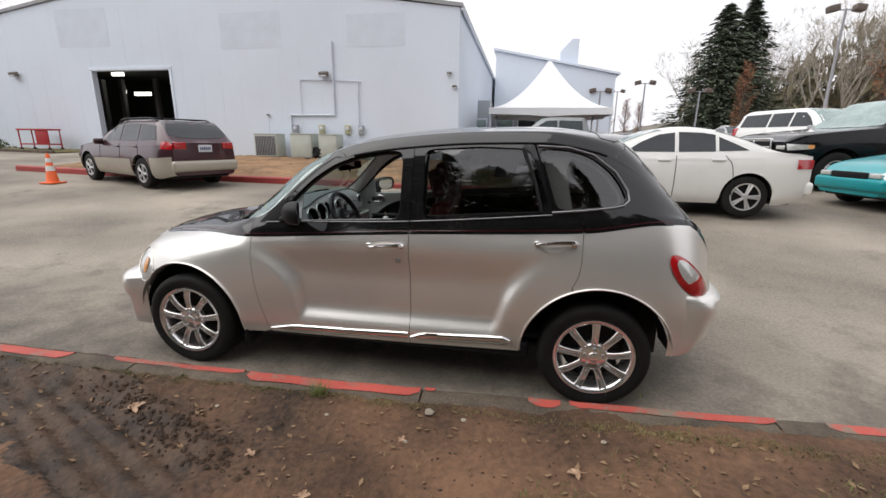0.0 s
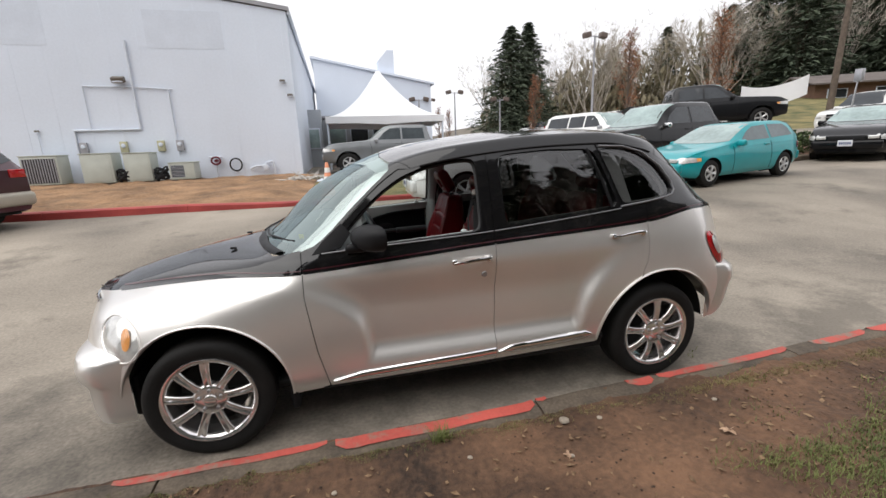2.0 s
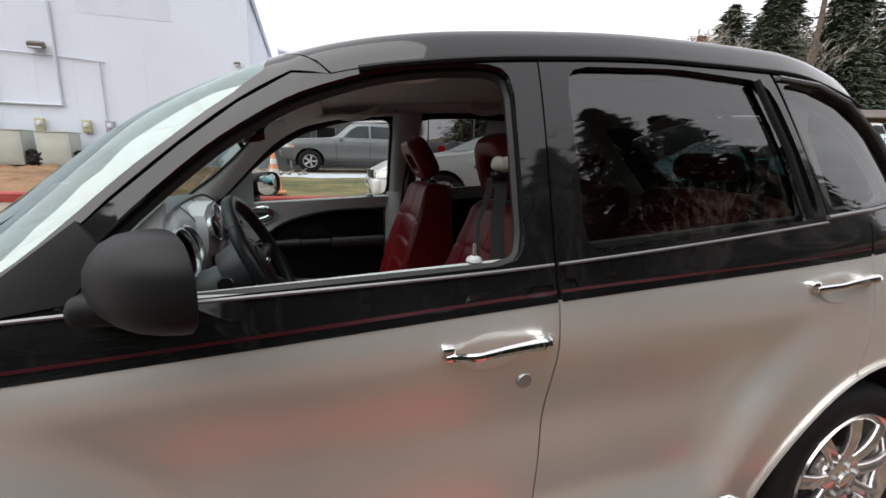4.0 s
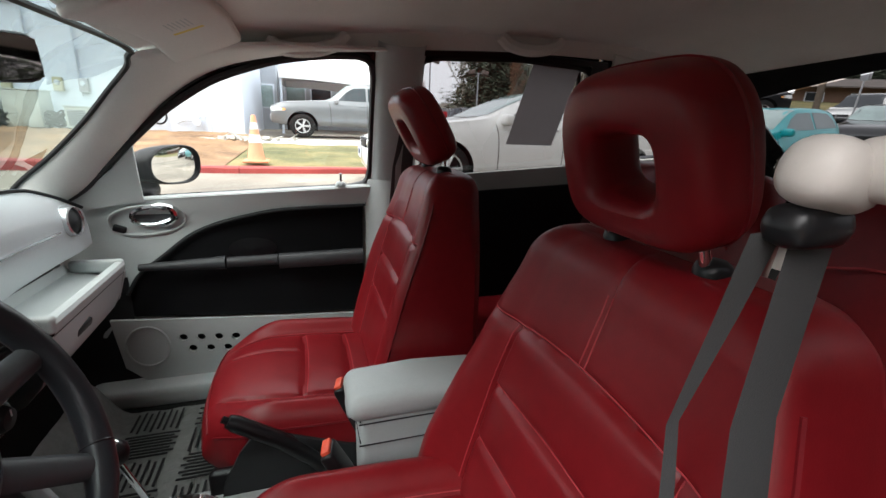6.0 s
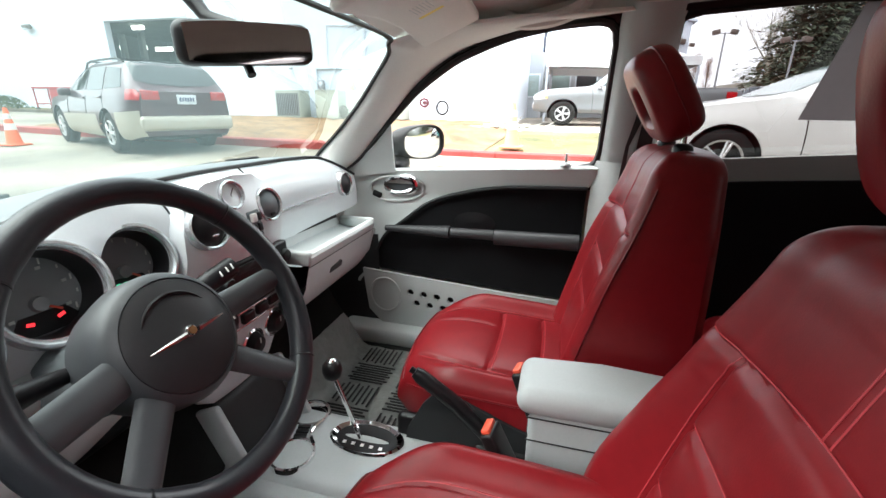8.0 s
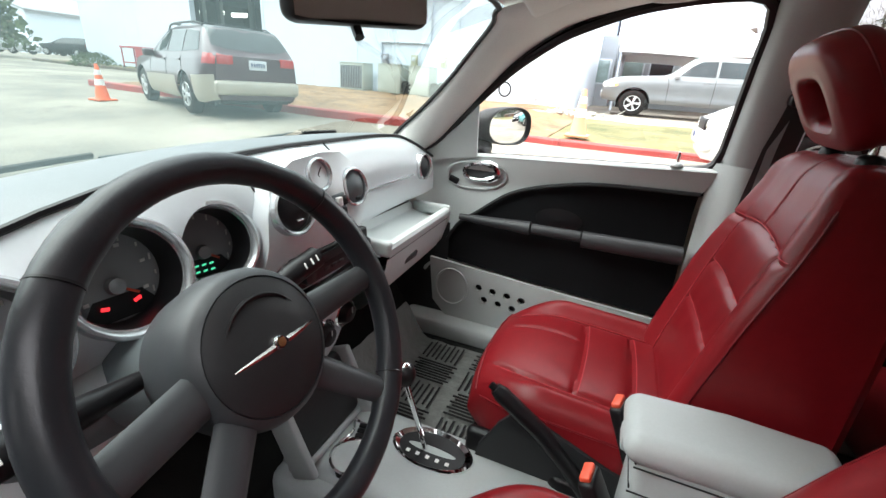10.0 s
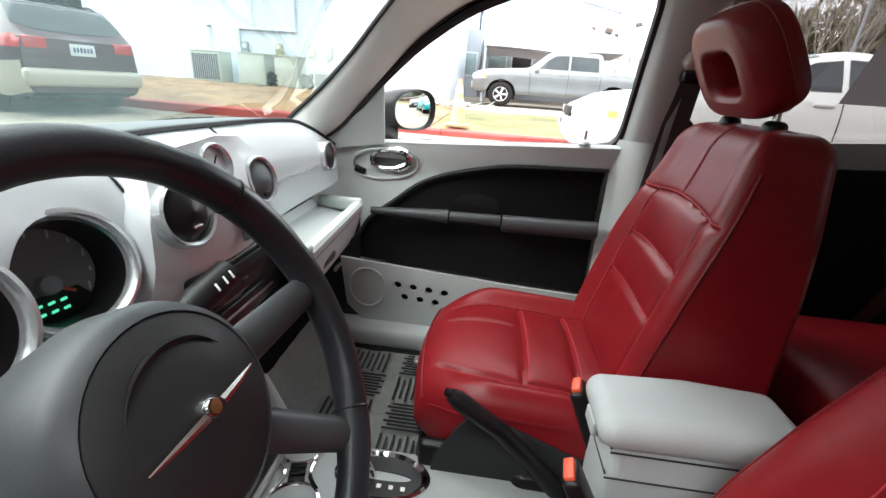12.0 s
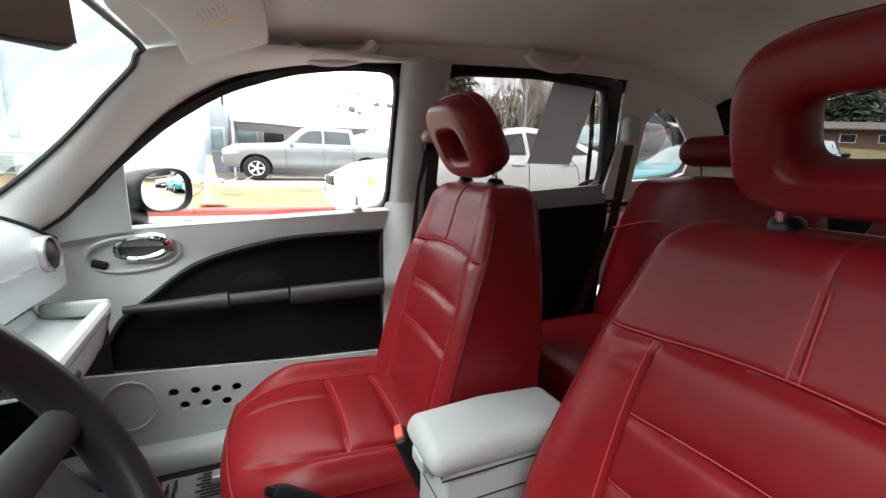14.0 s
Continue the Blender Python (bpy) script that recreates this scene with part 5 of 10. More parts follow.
    # dark wheel wells
    for cx, r in ((FRONT_X, 0.40), (REAR_X, 0.425)):
        bm = bmesh.new()
        quad_grid(bm, lambda u, v: (cx + r * math.cos(math.pi * (0.03 + 0.94 * u)), sd * (0.715 - 0.215 * v), HUB_Z - 0.01 + r * math.sin(math.pi * (0.03 + 0.94 * u))), 24, 3)
        part("wheel_well", bm, M["dark"], car)
        part("well_wall", box((cx, sd * 0.47, 0.48), (0.84, 0.05, 0.5), 0.01), M["dark"], car)

# roof, bonnet, screens: one sheet over both sides
part("roof", patch([(-0.30, 8)] + [(-0.33, 7.4), (-0.30, 6.6), (-0.20, 5.985)] + [(x / 10, 5.985) for x in range(0, 14, 2)] + [(1.34, 5.985), (1.40, 6.6), (1.44, 7.4), (1.46, 8)], mode="s", both=True, thick=0.02), M["black_paint"], car)
# small lip over the tailgate
bm = bmesh.new()


def lip_pt(u, v):
    ss = 6.75 + 2.5 * u
    sd_, ss = (-1, ss) if ss <= 8 else (1, 16 - ss)
    p = skin(1.27, ss, sd_, 0.003)
    end = Vector((1.5 - 0.5 * p.y * p.y, p.y * 0.97, p.z - 0.02))
    return p.lerp(end, v * 2) if v <= 0.5 else end.lerp(p + Vector((0.06, 0, -0.024)), v * 2 - 1)


quad_grid(bm, lip_pt, 28, 8)
part("roof_lip", bm, M["black_paint"], car, "small black spoiler lip over the tailgate")
for sd in (-1, 1):
    part("windscreen_pillar", patch([(DOOR_F, 5.0)] + GLASS_EDGE + [(-0.31, 6.6), (-0.304, 6.6), (-0.204, 5.98)] + [(x, s_at(x, z) + 0.03) for x, z in FRAME_EDGE], mode="s", side=sd, thick=0.03, step=0.025), M["black_paint"], car)
bonnet = part("bonnet", patch([(-2.015, 8)] + [(-2.012, 4.0)] + [(-1.9 + 0.1 * i, 4.0) for i in range(12)] + [(DOOR_F - gap, 4.0), (DOOR_F - gap, 5.6), (-0.95, 5.95), (-1.02, 6.8), (-1.08, 8)], mode="s", both=True, thick=0.015), M["black_paint"], car, "gloss black bonnet")
part("windscreen", patch([(-1.085, 8), (-1.03, 6.8), (-0.95, 6.07), (-0.86, 5.7)] + GLASS_EDGE + [(-0.312, 6.6), (-0.335, 7.4), (-0.305, 8)], mode="s", both=True, off=-0.003, step=0.05), M["windscreen"], car).visible_shadow = False
tailgate = part("tailgate", patch([(1.465, 8), (1.445, 7.4), (1.405, 6.6), (1.345, 5.99), (1.738, 5.98), (1.738, 4.03), (1.995, 4.03), (1.998, 8)], [[(1.54, 7.95), (1.53, 7.2), (1.51, 6.5), (1.74, 6.45), (1.76, 7.2), (1.77, 7.95)]], mode="s", both=True, thick=0.006), M["black_paint"], car)
part("window_pane", patch([(1.54, 8), (1.53, 7.2), (1.51, 6.5), (1.74, 6.45), (1.76, 7.2), (1.77, 8)], mode="s", both=True, off=-0.01, step=0.06), M["tint"], tailgate, "tinted rear window").visible_shadow = False
bm = bmesh.new()
tube(bm, [skin(x / 20, 5.97, sd2, 0.003) for sd2 in (-1,) for x in range(-3, 27)], 0.006, 6)
part("roof_seam", bm, M["black_trim"], car)
bm = bmesh.new()
tube(bm, [skin(x / 20, 5.97, 1, 0.003) for x in range(-3, 27)], 0.006, 6)
part("roof_seam", bm, M["black_trim"], car)
# wipers and cowl
bm = bmesh.new()
quad_grid(bm, lambda u, v: skin(-1.10 + 0.055 * v - 0.0 * u + 0.16 * abs(2 * u - 1) ** 2, 8 - 2.0 * abs(2 * u - 1), -1 if u < 0.5 else 1, 0.004 + 0.008 * math.sin(math.pi * v)), 30, 4)
part("cowl_grille", bm, M["black_trim"], car)
for y0, y1 in ((-0.62, -0.05), (-0.02, 0.52)):
    bm = bmesh.new()
    pts = []
    for i in range(11):
        u = i / 10
        y = y0 + (y1 - y0) * u
        xw = -1.03 + 0.22 * (abs(y) / 0.6) ** 2 - 0.04 + 0.03 * u
        s = 8 - 2 * min(1, abs(y) / 0.62)
        p = skin(xw, s, -1 if y < 0 else 1, 0.02)
        pts.append(Vector((xw, y, p.z + 0.004)))
    tube(bm, pts, 0.006, 6)
    part("wiper", bm, M["black_trim"], car)
for y in (-0.26, 0.26):
    part("washer_nozzle", box((-1.22, y, skin(-1.22, 7.0, -1).z + 0.006), (0.035, 0.022, 0.012), 0.005), M["black_trim"], bonnet)
part("sticker", box((-0.80, -0.60, 1.078), (0.03, 0.004, 0.024), 0.001, Matrix.Rotation(radians(-35), 3, "Z")), mat("yellow_sticker", (0.75, 0.7, 0.03), 0.5), car, "small yellow sticker in the windscreen corner")
part("inspection_label", box((-0.70, -0.54, 1.17), (0.004, 0.05, 0.07), 0.001, Matrix.Rotation(radians(40), 3, "Y")), M["white_tape"], car, "pale label inside the windscreen")

# bumpers: deep rounded bars that wrap round the corners
def bumper(end, name):
    bm = bmesh.new()
    sgn = -1 if end == "front" else 1
    tip, back, hw = (2.005, 1.66, 0.785) if end == "front" else (2.07, 1.70, 0.80)
    # inset and height round the bar, from the bottom edge to the shelf on top
    prof = [(0.10, 0.225), (0.05, 0.24), (0.035, 0.30), (0.03, 0.42), (0.02, 0.43), (0.0, 0.455), (-0.005, 0.50), (0.012, 0.54), (0.05, 0.562), (0.16, 0.575), (0.34, 0.59)] if end == "front" else [(0.16, 0.345), (0.08, 0.335), (0.05, 0.36), (0.03, 0.46), (0.015, 0.56), (0.0, 0.59), (0.0, 0.64), (0.012, 0.675), (0.045, 0.695), (0.12, 0.705), (0.3, 0.71)]

    def f(u, v):
        an = math.pi * (u - 0.5)
        cx, sx = abs(math.cos(an)) ** 0.55, math.copysign(abs(math.sin(an)) ** 0.8, math.sin(an))
        i = round(v * (len(prof) - 1))
        g, z = prof[i]
        lift = 0.09 * smooth_step(0.0, 0.9, cx) * smooth_step(0.5, 0.36, z) if end == "rear" else 0.035 * smooth_step(0.0, 0.9, cx) * smooth_step(0.4, 0.55, z)
        return (sgn * (back + (tip - back - g) * cx), (hw - g * cx - 0.036 * smooth_step(0.4, 0.0, cx)) * sx, z + 0.015 * (1 - cx) + lift)
    quad_grid(bm, f, 44, len(prof) - 1)
    bmesh.ops.recalc_face_normals(bm, faces=bm.faces)
    return part(name, bm, M["silver"], car)


bumper("front", "front_bumper")
bumper("rear", "rear_bumper")
# grille between the wings
bm = bmesh.new()
for i in range(6):
    z = 0.63 + 0.025 * i
    tube(bm, [(-2.03 + 0.35 * (abs(y) / 0.3) ** 2 * 0.3, y, z) for y in [-0.3 + 0.06 * k for k in range(11)]], 0.009, 6)
part("grille", bm, M["chrome"], car)

# floor pan and sills
bm = box((0, 0, 0.29), (3.3, 1.40, 0.05), 0.02)
part("floor_pan", bm, M["dark"], car)
for sd in (-1, 1):
    part("sill", box((0.08, sd * 0.735, 0.31), (1.72, 0.09, 0.10), 0.03), M["black_trim"], car)


# wheels: tyre, chrome ten-spoke rim
def wheel(cx, sd, steer=0.0):
    base = new("wheel")
    base.parent = car
    base.matrix_basis = pose(cx, sd * 0.70, HUB_Z, 0, 0, steer) @ Matrix.Rotation(radians(90 * (1 if sd < 0 else -1)), 4, "X")
    R = 0.315
    bm = bmesh.new()
    lathe(bm, [(0.225, -0.10), (0.27, -0.105), (R - 0.02, -0.10), (R - 0.004, -0.085), (R, -0.06), (R - 0.003, -0.05), (R, -0.04), (R, 0.04), (R - 0.003, 0.05), (R, 0.06), (R - 0.005, 0.085), (R - 0.022, 0.10), (0.275, 0.107), (0.235, 0.10), (0.222, 0.092), (0.215, 0.06)], 56)
    tyre = part("tyre", bm, M["rubber"], base)
    bm = bmesh.new()
    lathe(bm, [(0.222, 0.095), (0.229, 0.10), (0.226, 0.106), (0.214, 0.102), (0.205, 0.096), (0.198, 0.085), (0.194, 0.06), (0.19, -0.02), (0.18, -0.09)], 56)
    part("rim", bm, M["alloy"], base, "polished chrome alloy rim")
    bm = bmesh.new()
    lathe(bm, [(0.0001, -0.02), (0.165, -0.02), (0.165, -0.06)], 40)
    part("brake_disc", bm, M["dark"], base)
    bm = bmesh.new()
    for i in range(9):
        a = 2 * math.pi * (i + 0.25) / 9
        ca, sa = math.cos(a), math.sin(a)

        def spoke(u, v):
            r = 0.06 + 0.146 * u
            half = 0.0215 + 0.003 * u ** 2 - 0.002 * math.sin(math.pi * u)
            an = 2 * math.pi * v
            off = half * math.copysign(abs(math.cos(an)) ** 0.6, math.cos(an))
            h = 0.079 + 0.014 * math.sin(math.pi * u * 0.8) + 0.013 * math.copysign(abs(math.sin(an)) ** 0.8, math.sin(an)) - (0.009 * math.exp(-(off / 0.009) ** 2) if math.sin(an) > 0 else 0)
            return (r * ca - off * sa, r * sa + off * ca, h)
        quad_grid(bm, spoke, 8, 28, close_v=True)
    bmesh.ops.recalc_face_normals(bm, faces=bm.faces)
    part("spokes", bm, M["alloy"], base, "paired polished chrome spokes")
    bm = bmesh.new()
    lathe(bm, [(0.0001, 0.108), (0.024, 0.107), (0.03, 0.104), (0.032, 0.096), (0.07, 0.094), (0.08, 0.089), (0.086, 0.08), (0.087, 0.05)], 28)
    part("hub_cap", bm, M["alloy"], base)
    for i in range(5):
        a = 2 * math.pi * i / 5 + 0.3
        bm = bmesh.new()
        lathe(bm, [(0.0001, 0.0), (0.008, -0.001), (0.009, -0.004), (0.009, -0.018)], 6, Matrix.Translation((0.054 * math.cos(a), 0.054 * math.sin(a), 0.106)))
        part("wheel_nut", bm, M["steel"], base)
    return base


for cx in (FRONT_X, REAR_X):
    for sd in (-1, 1):
        wheel(cx, sd)

# ---- inside the car ----
I = {}
I["leather"] = mat("red_leather", (0.17, 0.0062, 0.0098), 0.37, 0, 0.08, 5, 60, 0.1, 420, second=(0.2, 0.0082, 0.012), spec=0.32)
I["thread"] = mat("red_seam_thread", (0.42, 0.04, 0.05), 0.55)
I["piping"] = mat("dark_red_piping", (0.15, 0.006, 0.01), 0.4, spec=0.3)
I["grey"] = mat("light_grey_plastic", (0.485, 0.525, 0.52), 0.5, 0, 0.04, 6, 200, 0.12, 500)
I["beige"] = mat("warm_grey_headlining", (0.735, 0.74, 0.71), 0.9, 0, 0.05, 6, 200, 0.25, 500)
I["rear_trim"] = mat("dim_grey_trim", (0.19, 0.2, 0.195), 0.6, 0, 0.06, 6, 200, 0.15, 500)
I["console"] = mat("mid_grey_console_plastic", (0.41, 0.445, 0.445), 0.5, 0, 0.05, 6, 200, 0.15, 500)
I["dash_pad"] = mat("grey_dash_pad", (0.115, 0.138, 0.146), 0.55, 0, 0.06, 6, 200, 0.2, 400)
I["dash_silver"] = mat("silver_dash_paint", (0.66, 0.705, 0.725), 0.38, 0.15, 0.03, 5, 200, coat=0.3)
I["charcoal"] = mat("charcoal_plastic", (0.02, 0.022, 0.0235), 0.48, 0, 0.1, 8, 200, 0.15, 500, spec=0.3)
I["black"] = mat("black_plastic", (0.007, 0.007, 0.008), 0.35, 0, 0.15, 8, 200, spec=0.35)
I["cloth"] = mat("dark_door_cloth", (0.0075, 0.008, 0.009), 0.9, 0, 0.2, 10, 200, 0.3, 700, spec=0.1)
I["wheel_leather"] = mat("charcoal_wheel_leather", (0.0155, 0.0175, 0.021), 0.32, 0, 0.2, 14, 150, 0.14, 420)
I["spoke"] = mat("grey_spoke_plastic", (0.044, 0.05, 0.054), 0.42, 0, 0.1, 10, 150, 0.1, 500)
I["guide"] = mat("warm_grey_plastic", (0.47, 0.44, 0.41), 0.55, 0, 0.05, 6, 200, 0.1, 500)
I["armrest"] = mat("charcoal_armrest", (0.036, 0.039, 0.042), 0.45, 0, 0.1, 10, 150, 0.15, 500)
I["hub_face"] = mat("black_airbag_cover", (0.024, 0.026, 0.028), 0.5, 0, 0.1, 10, 150, 0.15, 500, spec=0.35)
I["shroud"] = mat("slate_grey_shroud", (0.12, 0.14, 0.147), 0.5, 0, 0.06, 10, 150, 0.12, 500)
I["webbing"] = mat("grey_belt_webbing", (0.04, 0.04, 0.041), 0.7, 0, 0.1, 10, 400, 0.4, 900)
I["carpet"] = mat("grey_carpet", (0.018, 0.019, 0.018), 0.95, 0, 0.2, 12, 300, 0.6, 400, spec=0.1)
I["film"] = mat("clear_floor_film", (0.19, 0.2, 0.19), 0.3, 0, 0.15, 5, 60, 0.4, 30)
I["orange_button"] = mat("orange_release_button", (0.75, 0.10, 0.05), 0.4)
I["gauge"] = mat("grey_gauge_face", (0.26, 0.27, 0.28), 0.5, 0, 0.05, 10, 60)
I["paper"] = mat("printed_paper_sheet", (0.2, 0.185, 0.19), 0.8, 0, 0.05, 6, 60)
pn, pl = I["paper"].node_tree.nodes, I["paper"].node_tree.links
thin, pmix = pn.new("ShaderNodeBsdfTranslucent"), pn.new("ShaderNodeMixShader")
thin.inputs[0].default_value, pmix.inputs[0].default_value = (0.4, 0.37, 0.38, 1), 0.16
pl.new(pn["Principled BSDF"].outputs[0], pmix.inputs[1])
pl.new(thin.outputs[0], pmix.inputs[2])
pl.new(pmix.outputs[0], pn["Material Output"].inputs["Surface"])
I["ring_silver"] = mat("satin_silver_trim", (0.62, 0.65, 0.67), 0.24, 0.75, 0.03, 8, 100)
I["print"] = mat("white_print", (0.7, 0.7, 0.68), 0.5)
I["green_light"] = emit("green_display", (0.1, 0.8, 0.45), 0.14)
I["red_light"] = emit("red_warning_light", (1.0, 0.03, 0.04), 0.28)
I["seal"] = mat("black_window_seal", (0.01, 0.01, 0.011), 0.55)
I["glass_mirror"] = mat("rear_view_mirror_glass", (0.55, 0.5, 0.48), 0.03, 1.0, 0.02)


def oval(cx, cz, rx, rz, n=24, power=1.0):
    return [(cx + rx * math.copysign(abs(math.cos(2 * math.pi * i / n)) ** power, math.cos(2 * math.pi * i / n)), cz + rz * math.copysign(abs(math.sin(2 * math.pi * i / n)) ** power, math.sin(2 * math.pi * i / n))) for i in range(n)]


# roof lining and pillar trims
part("roof_lining", patch([(-0.412, 8), (-0.41, 7.4), (-0.39, 7.0), (-0.36, 6.7), (-0.32, 6.4), (-0.25, 6.1), (0.3, 5.99), (0.9, 5.99), (1.34, 5.95), (1.44, 7.4), (1.46, 8)], mode="s", both=True, off=-0.04, step=0.06), I["beige"], car, "warm grey fabric roof lining")
for sd in (-1, 1):
    outer = [(-0.80, 0.67, 1.01), (-0.735, 0.655, 1.078), (-0.64, 0.615, 1.150), (-0.545, 0.58, 1.235), (-0.465, 0.54, 1.315), (-0.41, 0.49, 1.360), (-0.383, 0.44, 1.383), (-0.15, 0.48, 1.430), (0.18, 0.57, 1.460)]
    inner = [(-0.70, 0.70, 1.0), (-0.61, 0.69, 1.058), (-0.54, 0.685, 1.135), (-0.47, 0.678, 1.212), (-0.385, 0.662, 1.296), (-0.30, 0.648, 1.355), (-0.23, 0.64, 1.388), (-0.05, 0.622, 1.432), (0.18, 0.605, 1.462)]

    def pillar(u, v):
        a, c = [Vector([curve([(k / 8, p[q]) for k, p in enumerate(tab)], u) for q in (0, 1, 2)]) for tab in (outer, inner)]
        p = a.lerp(c, v) + Vector((0.25, -0.85, -0.45)) * 0.026 * math.sin(math.pi * v) ** 0.6
        return Vector((p.x, sd * p.y, p.z))
    bm = bmesh.new()
    quad_grid(bm, pillar, 48, 12)
    part("pillar_trim", bm, I["beige"], car, "warm grey windscreen pillar trim")
    for v, u0, u1, r in ((0.0, 0.06, 0.75, 0.006), (1.0, 0.02, 0.98, 0.007)):
        bm = bmesh.new()
        tube(bm, [pillar(u0 + (u1 - u0) * k / 30, v) + Vector((0, -sd * 0.004, 0)) for k in range(31)], r, 6)
        part("pillar_seal", bm, I["seal"], car)
    bm = bmesh.new()
    tube(bm, [(-0.383, sd * 0.44, 1.383), (-0.388, sd * 0.41, 1.392), (-0.40, sd * 0.36, 1.399), (-0.413, sd * 0.25, 1.404), (-0.418, sd * 0.12, 1.406), (-0.42, 0, 1.407)], 0.006, 6)
    part("header_seal", bm, I["seal"], car)
    bm = bmesh.new()

    def post(u, v):
        x, z = 0.160 + 0.148 * v, 1.02 + 0.48 * u
        return skin(x, s_at(x, z), sd, -0.035 - (0.05 if sd > 0 else 0.045) * math.sin(math.pi * v) ** 0.5 * (1 - 0.35 * u))
    quad_grid(bm, post, 14, 12)
    part("centre_pillar_trim", bm, I["grey"], car, "light grey centre pillar trim")
    part("rear_frame_trim", patch([(0.28, 1.47), (0.6, 1.49), (0.875, 1.483), (0.95, 1.31), (1.008, 1.13), (1.04, 1.14), (0.99, 1.32), (0.93, 1.50), (0.6, 1.505), (0.28, 1.485)], side=sd, off=-0.036, thick=0.01), I["black"], car)
    part("rear_pillar_trim", patch([(1.0, 1.10), (1.75, 1.10), (1.55, 1.28), (1.35, 1.46), (1.2, 1.50), (0.935, 1.53), (1.0, 1.3)], [[(1.13, 1.172), (1.33, 1.188), (1.385, 1.21), (1.38, 1.25), (1.315, 1.34), (1.22, 1.41), (1.12, 1.44), (1.09, 1.38)]], side=sd, off=-0.045, thick=0.012), I["beige"], car, "warm grey rear pillar trim")
    # black seals round the window openings
    for loop in (WIN_F, WIN_R, WIN_Q):
        bm = bmesh.new()
        tube(bm, [skin(x, s_at(x, z), sd, -0.03) for x, z in dense(loop, 0.06)], 0.011, 6, close=True)
        part("window_seal", bm, I["seal"], car)
    # lower centre pillar, bulging towards the seat
    bm = bmesh.new()
    quad_grid(bm, lambda u, v: (0.145 + 0.15 * v + 0.035 * (1 - u) * (v - 0.3), sd * (0.735 - 0.055 * math.sin(math.pi * v) - 0.02 * math.sin(math.pi * u) - 0.02 * (1 - u)), 0.40 + 0.68 * u), 14, 8)
    part("pillar_lower_trim", bm, I["grey"], car, "light grey lower centre pillar trim")

    # door trims: light upper, dark middle under a sweeping arc, light lower with speaker
    def door_y(x, z, d=0.0):
        bulge = 0.03 * smooth_step(1.02, 0.9, z) * 0 + 0.035 * smooth_step(1.0, 0.6, z)
        return sd * (0.742 - bulge - 0.026 * smooth_step(0.93, 1.02, z) + d)

    arc = [(-0.565, 0.735), (-0.535, 0.79), (-0.465, 0.847), (-0.37, 0.918), (-0.258, 0.957), (-0.105, 0.986), (0.135, 0.996)]
    arc = [(curve([(k / 6, p[0]) for k, p in enumerate(arc)], i / 24), curve([(k / 6, p[1]) for k, p in enumerate(arc)], i / 24)) for i in range(25)]
    trim = part("door_trim", flat([(-0.66, 0.99), (-0.62, 1.016), (-0.3, 1.034), (0.14, 1.058), (0.165, 1.05), (0.14, 0.998)] + arc[::-1][1:] + [(-0.60, 0.66), (-0.64, 0.60), (-0.70, 0.62), (-0.70, 0.9)], [], lambda x, z, d: (x, door_y(x, z, d), z), 0.012, 0.035), I["grey"], car, "light grey upper door trim")
    bm = bmesh.new()
    quad_grid(bm, lambda u, v: (-0.64 + 0.80 * u, sd * (0.713 + 0.035 * v), 1.012 + 0.044 * u + 0.008 * math.sin(math.pi * v)), 10, 4)
    part("door_top_roll", bm, I["grey"], trim)
    part("door_cloth", flat(arc + [(0.135, 0.62), (-0.1, 0.63), (-0.62, 0.665)], [], lambda x, z, d: (x, door_y(x, z, d - 0.004) + sd * 0.008, z), 0.02, 0.05), I["cloth"], trim, "dark cloth door panel")
    low = [(-0.62, 0.66), (-0.1, 0.626), (0.135, 0.616), (0.135, 0.42), (-0.52, 0.42), (-0.60, 0.50)]
    holes = [oval(-0.435 + 0.05 * i, 0.585 - 0.004 * i, 0.0125, 0.0125, 12) for i in range(4)] + [oval(-0.412 + 0.05 * i, 0.544 - 0.004 * i, 0.0125, 0.0125, 12) for i in range(3)]
    part("door_pocket", flat(low, holes, lambda x, z, d: (x, door_y(x, z, d) - sd * 0.014, z), 0.012, 0.03), I["grey"], trim, "light grey lower door panel with round holes")
    part("pocket_backing", flat([(-0.47, 0.62), (-0.25, 0.61), (-0.25, 0.5), (-0.47, 0.52)], [], lambda x, z, d: (x, door_y(x, z) + sd * 0.012, z)), I["black"], trim)
    bm = bmesh.new()
    tube(bm, [(x, door_y(x, z) - sd * 0.015, z) for x, z in oval(-0.532, 0.566, 0.058, 0.066, 32)], 0.004, 6, close=True)
    part("speaker_ring", bm, I["grey"], trim)
    bm = bmesh.new()
    tube(bm, [(x, door_y(x, z) - sd * 0.012, z) for x, z in arc], 0.006, 6)
    part("arc_bead", bm, I["charcoal"], trim)
    # armrest ledge with a pull cup
    for x0, x1, r0, r1, nm in ((-0.52, -0.29, 0.010, 0.021, "armrest_front"), (-0.285, -0.14, 0.016, 0.017, "pull_handle"), (-0.135, 0.125, 0.024, 0.026, "armrest")):
        bm = bmesh.new()
        pts = [(x0 + (x1 - x0) * i / 8, sd * (0.685 - 0.02 * (nm == "armrest")), 0.826 + 0.014 * (x0 + (x1 - x0) * i / 8 + 0.5)) for i in range(9)]
        tube(bm, pts, [r0 + (r1 - r0) * i / 8 for i in range(9)], 10)
        part(nm, bm, I["armrest"], trim, "charcoal door armrest")
    bm = bmesh.new()
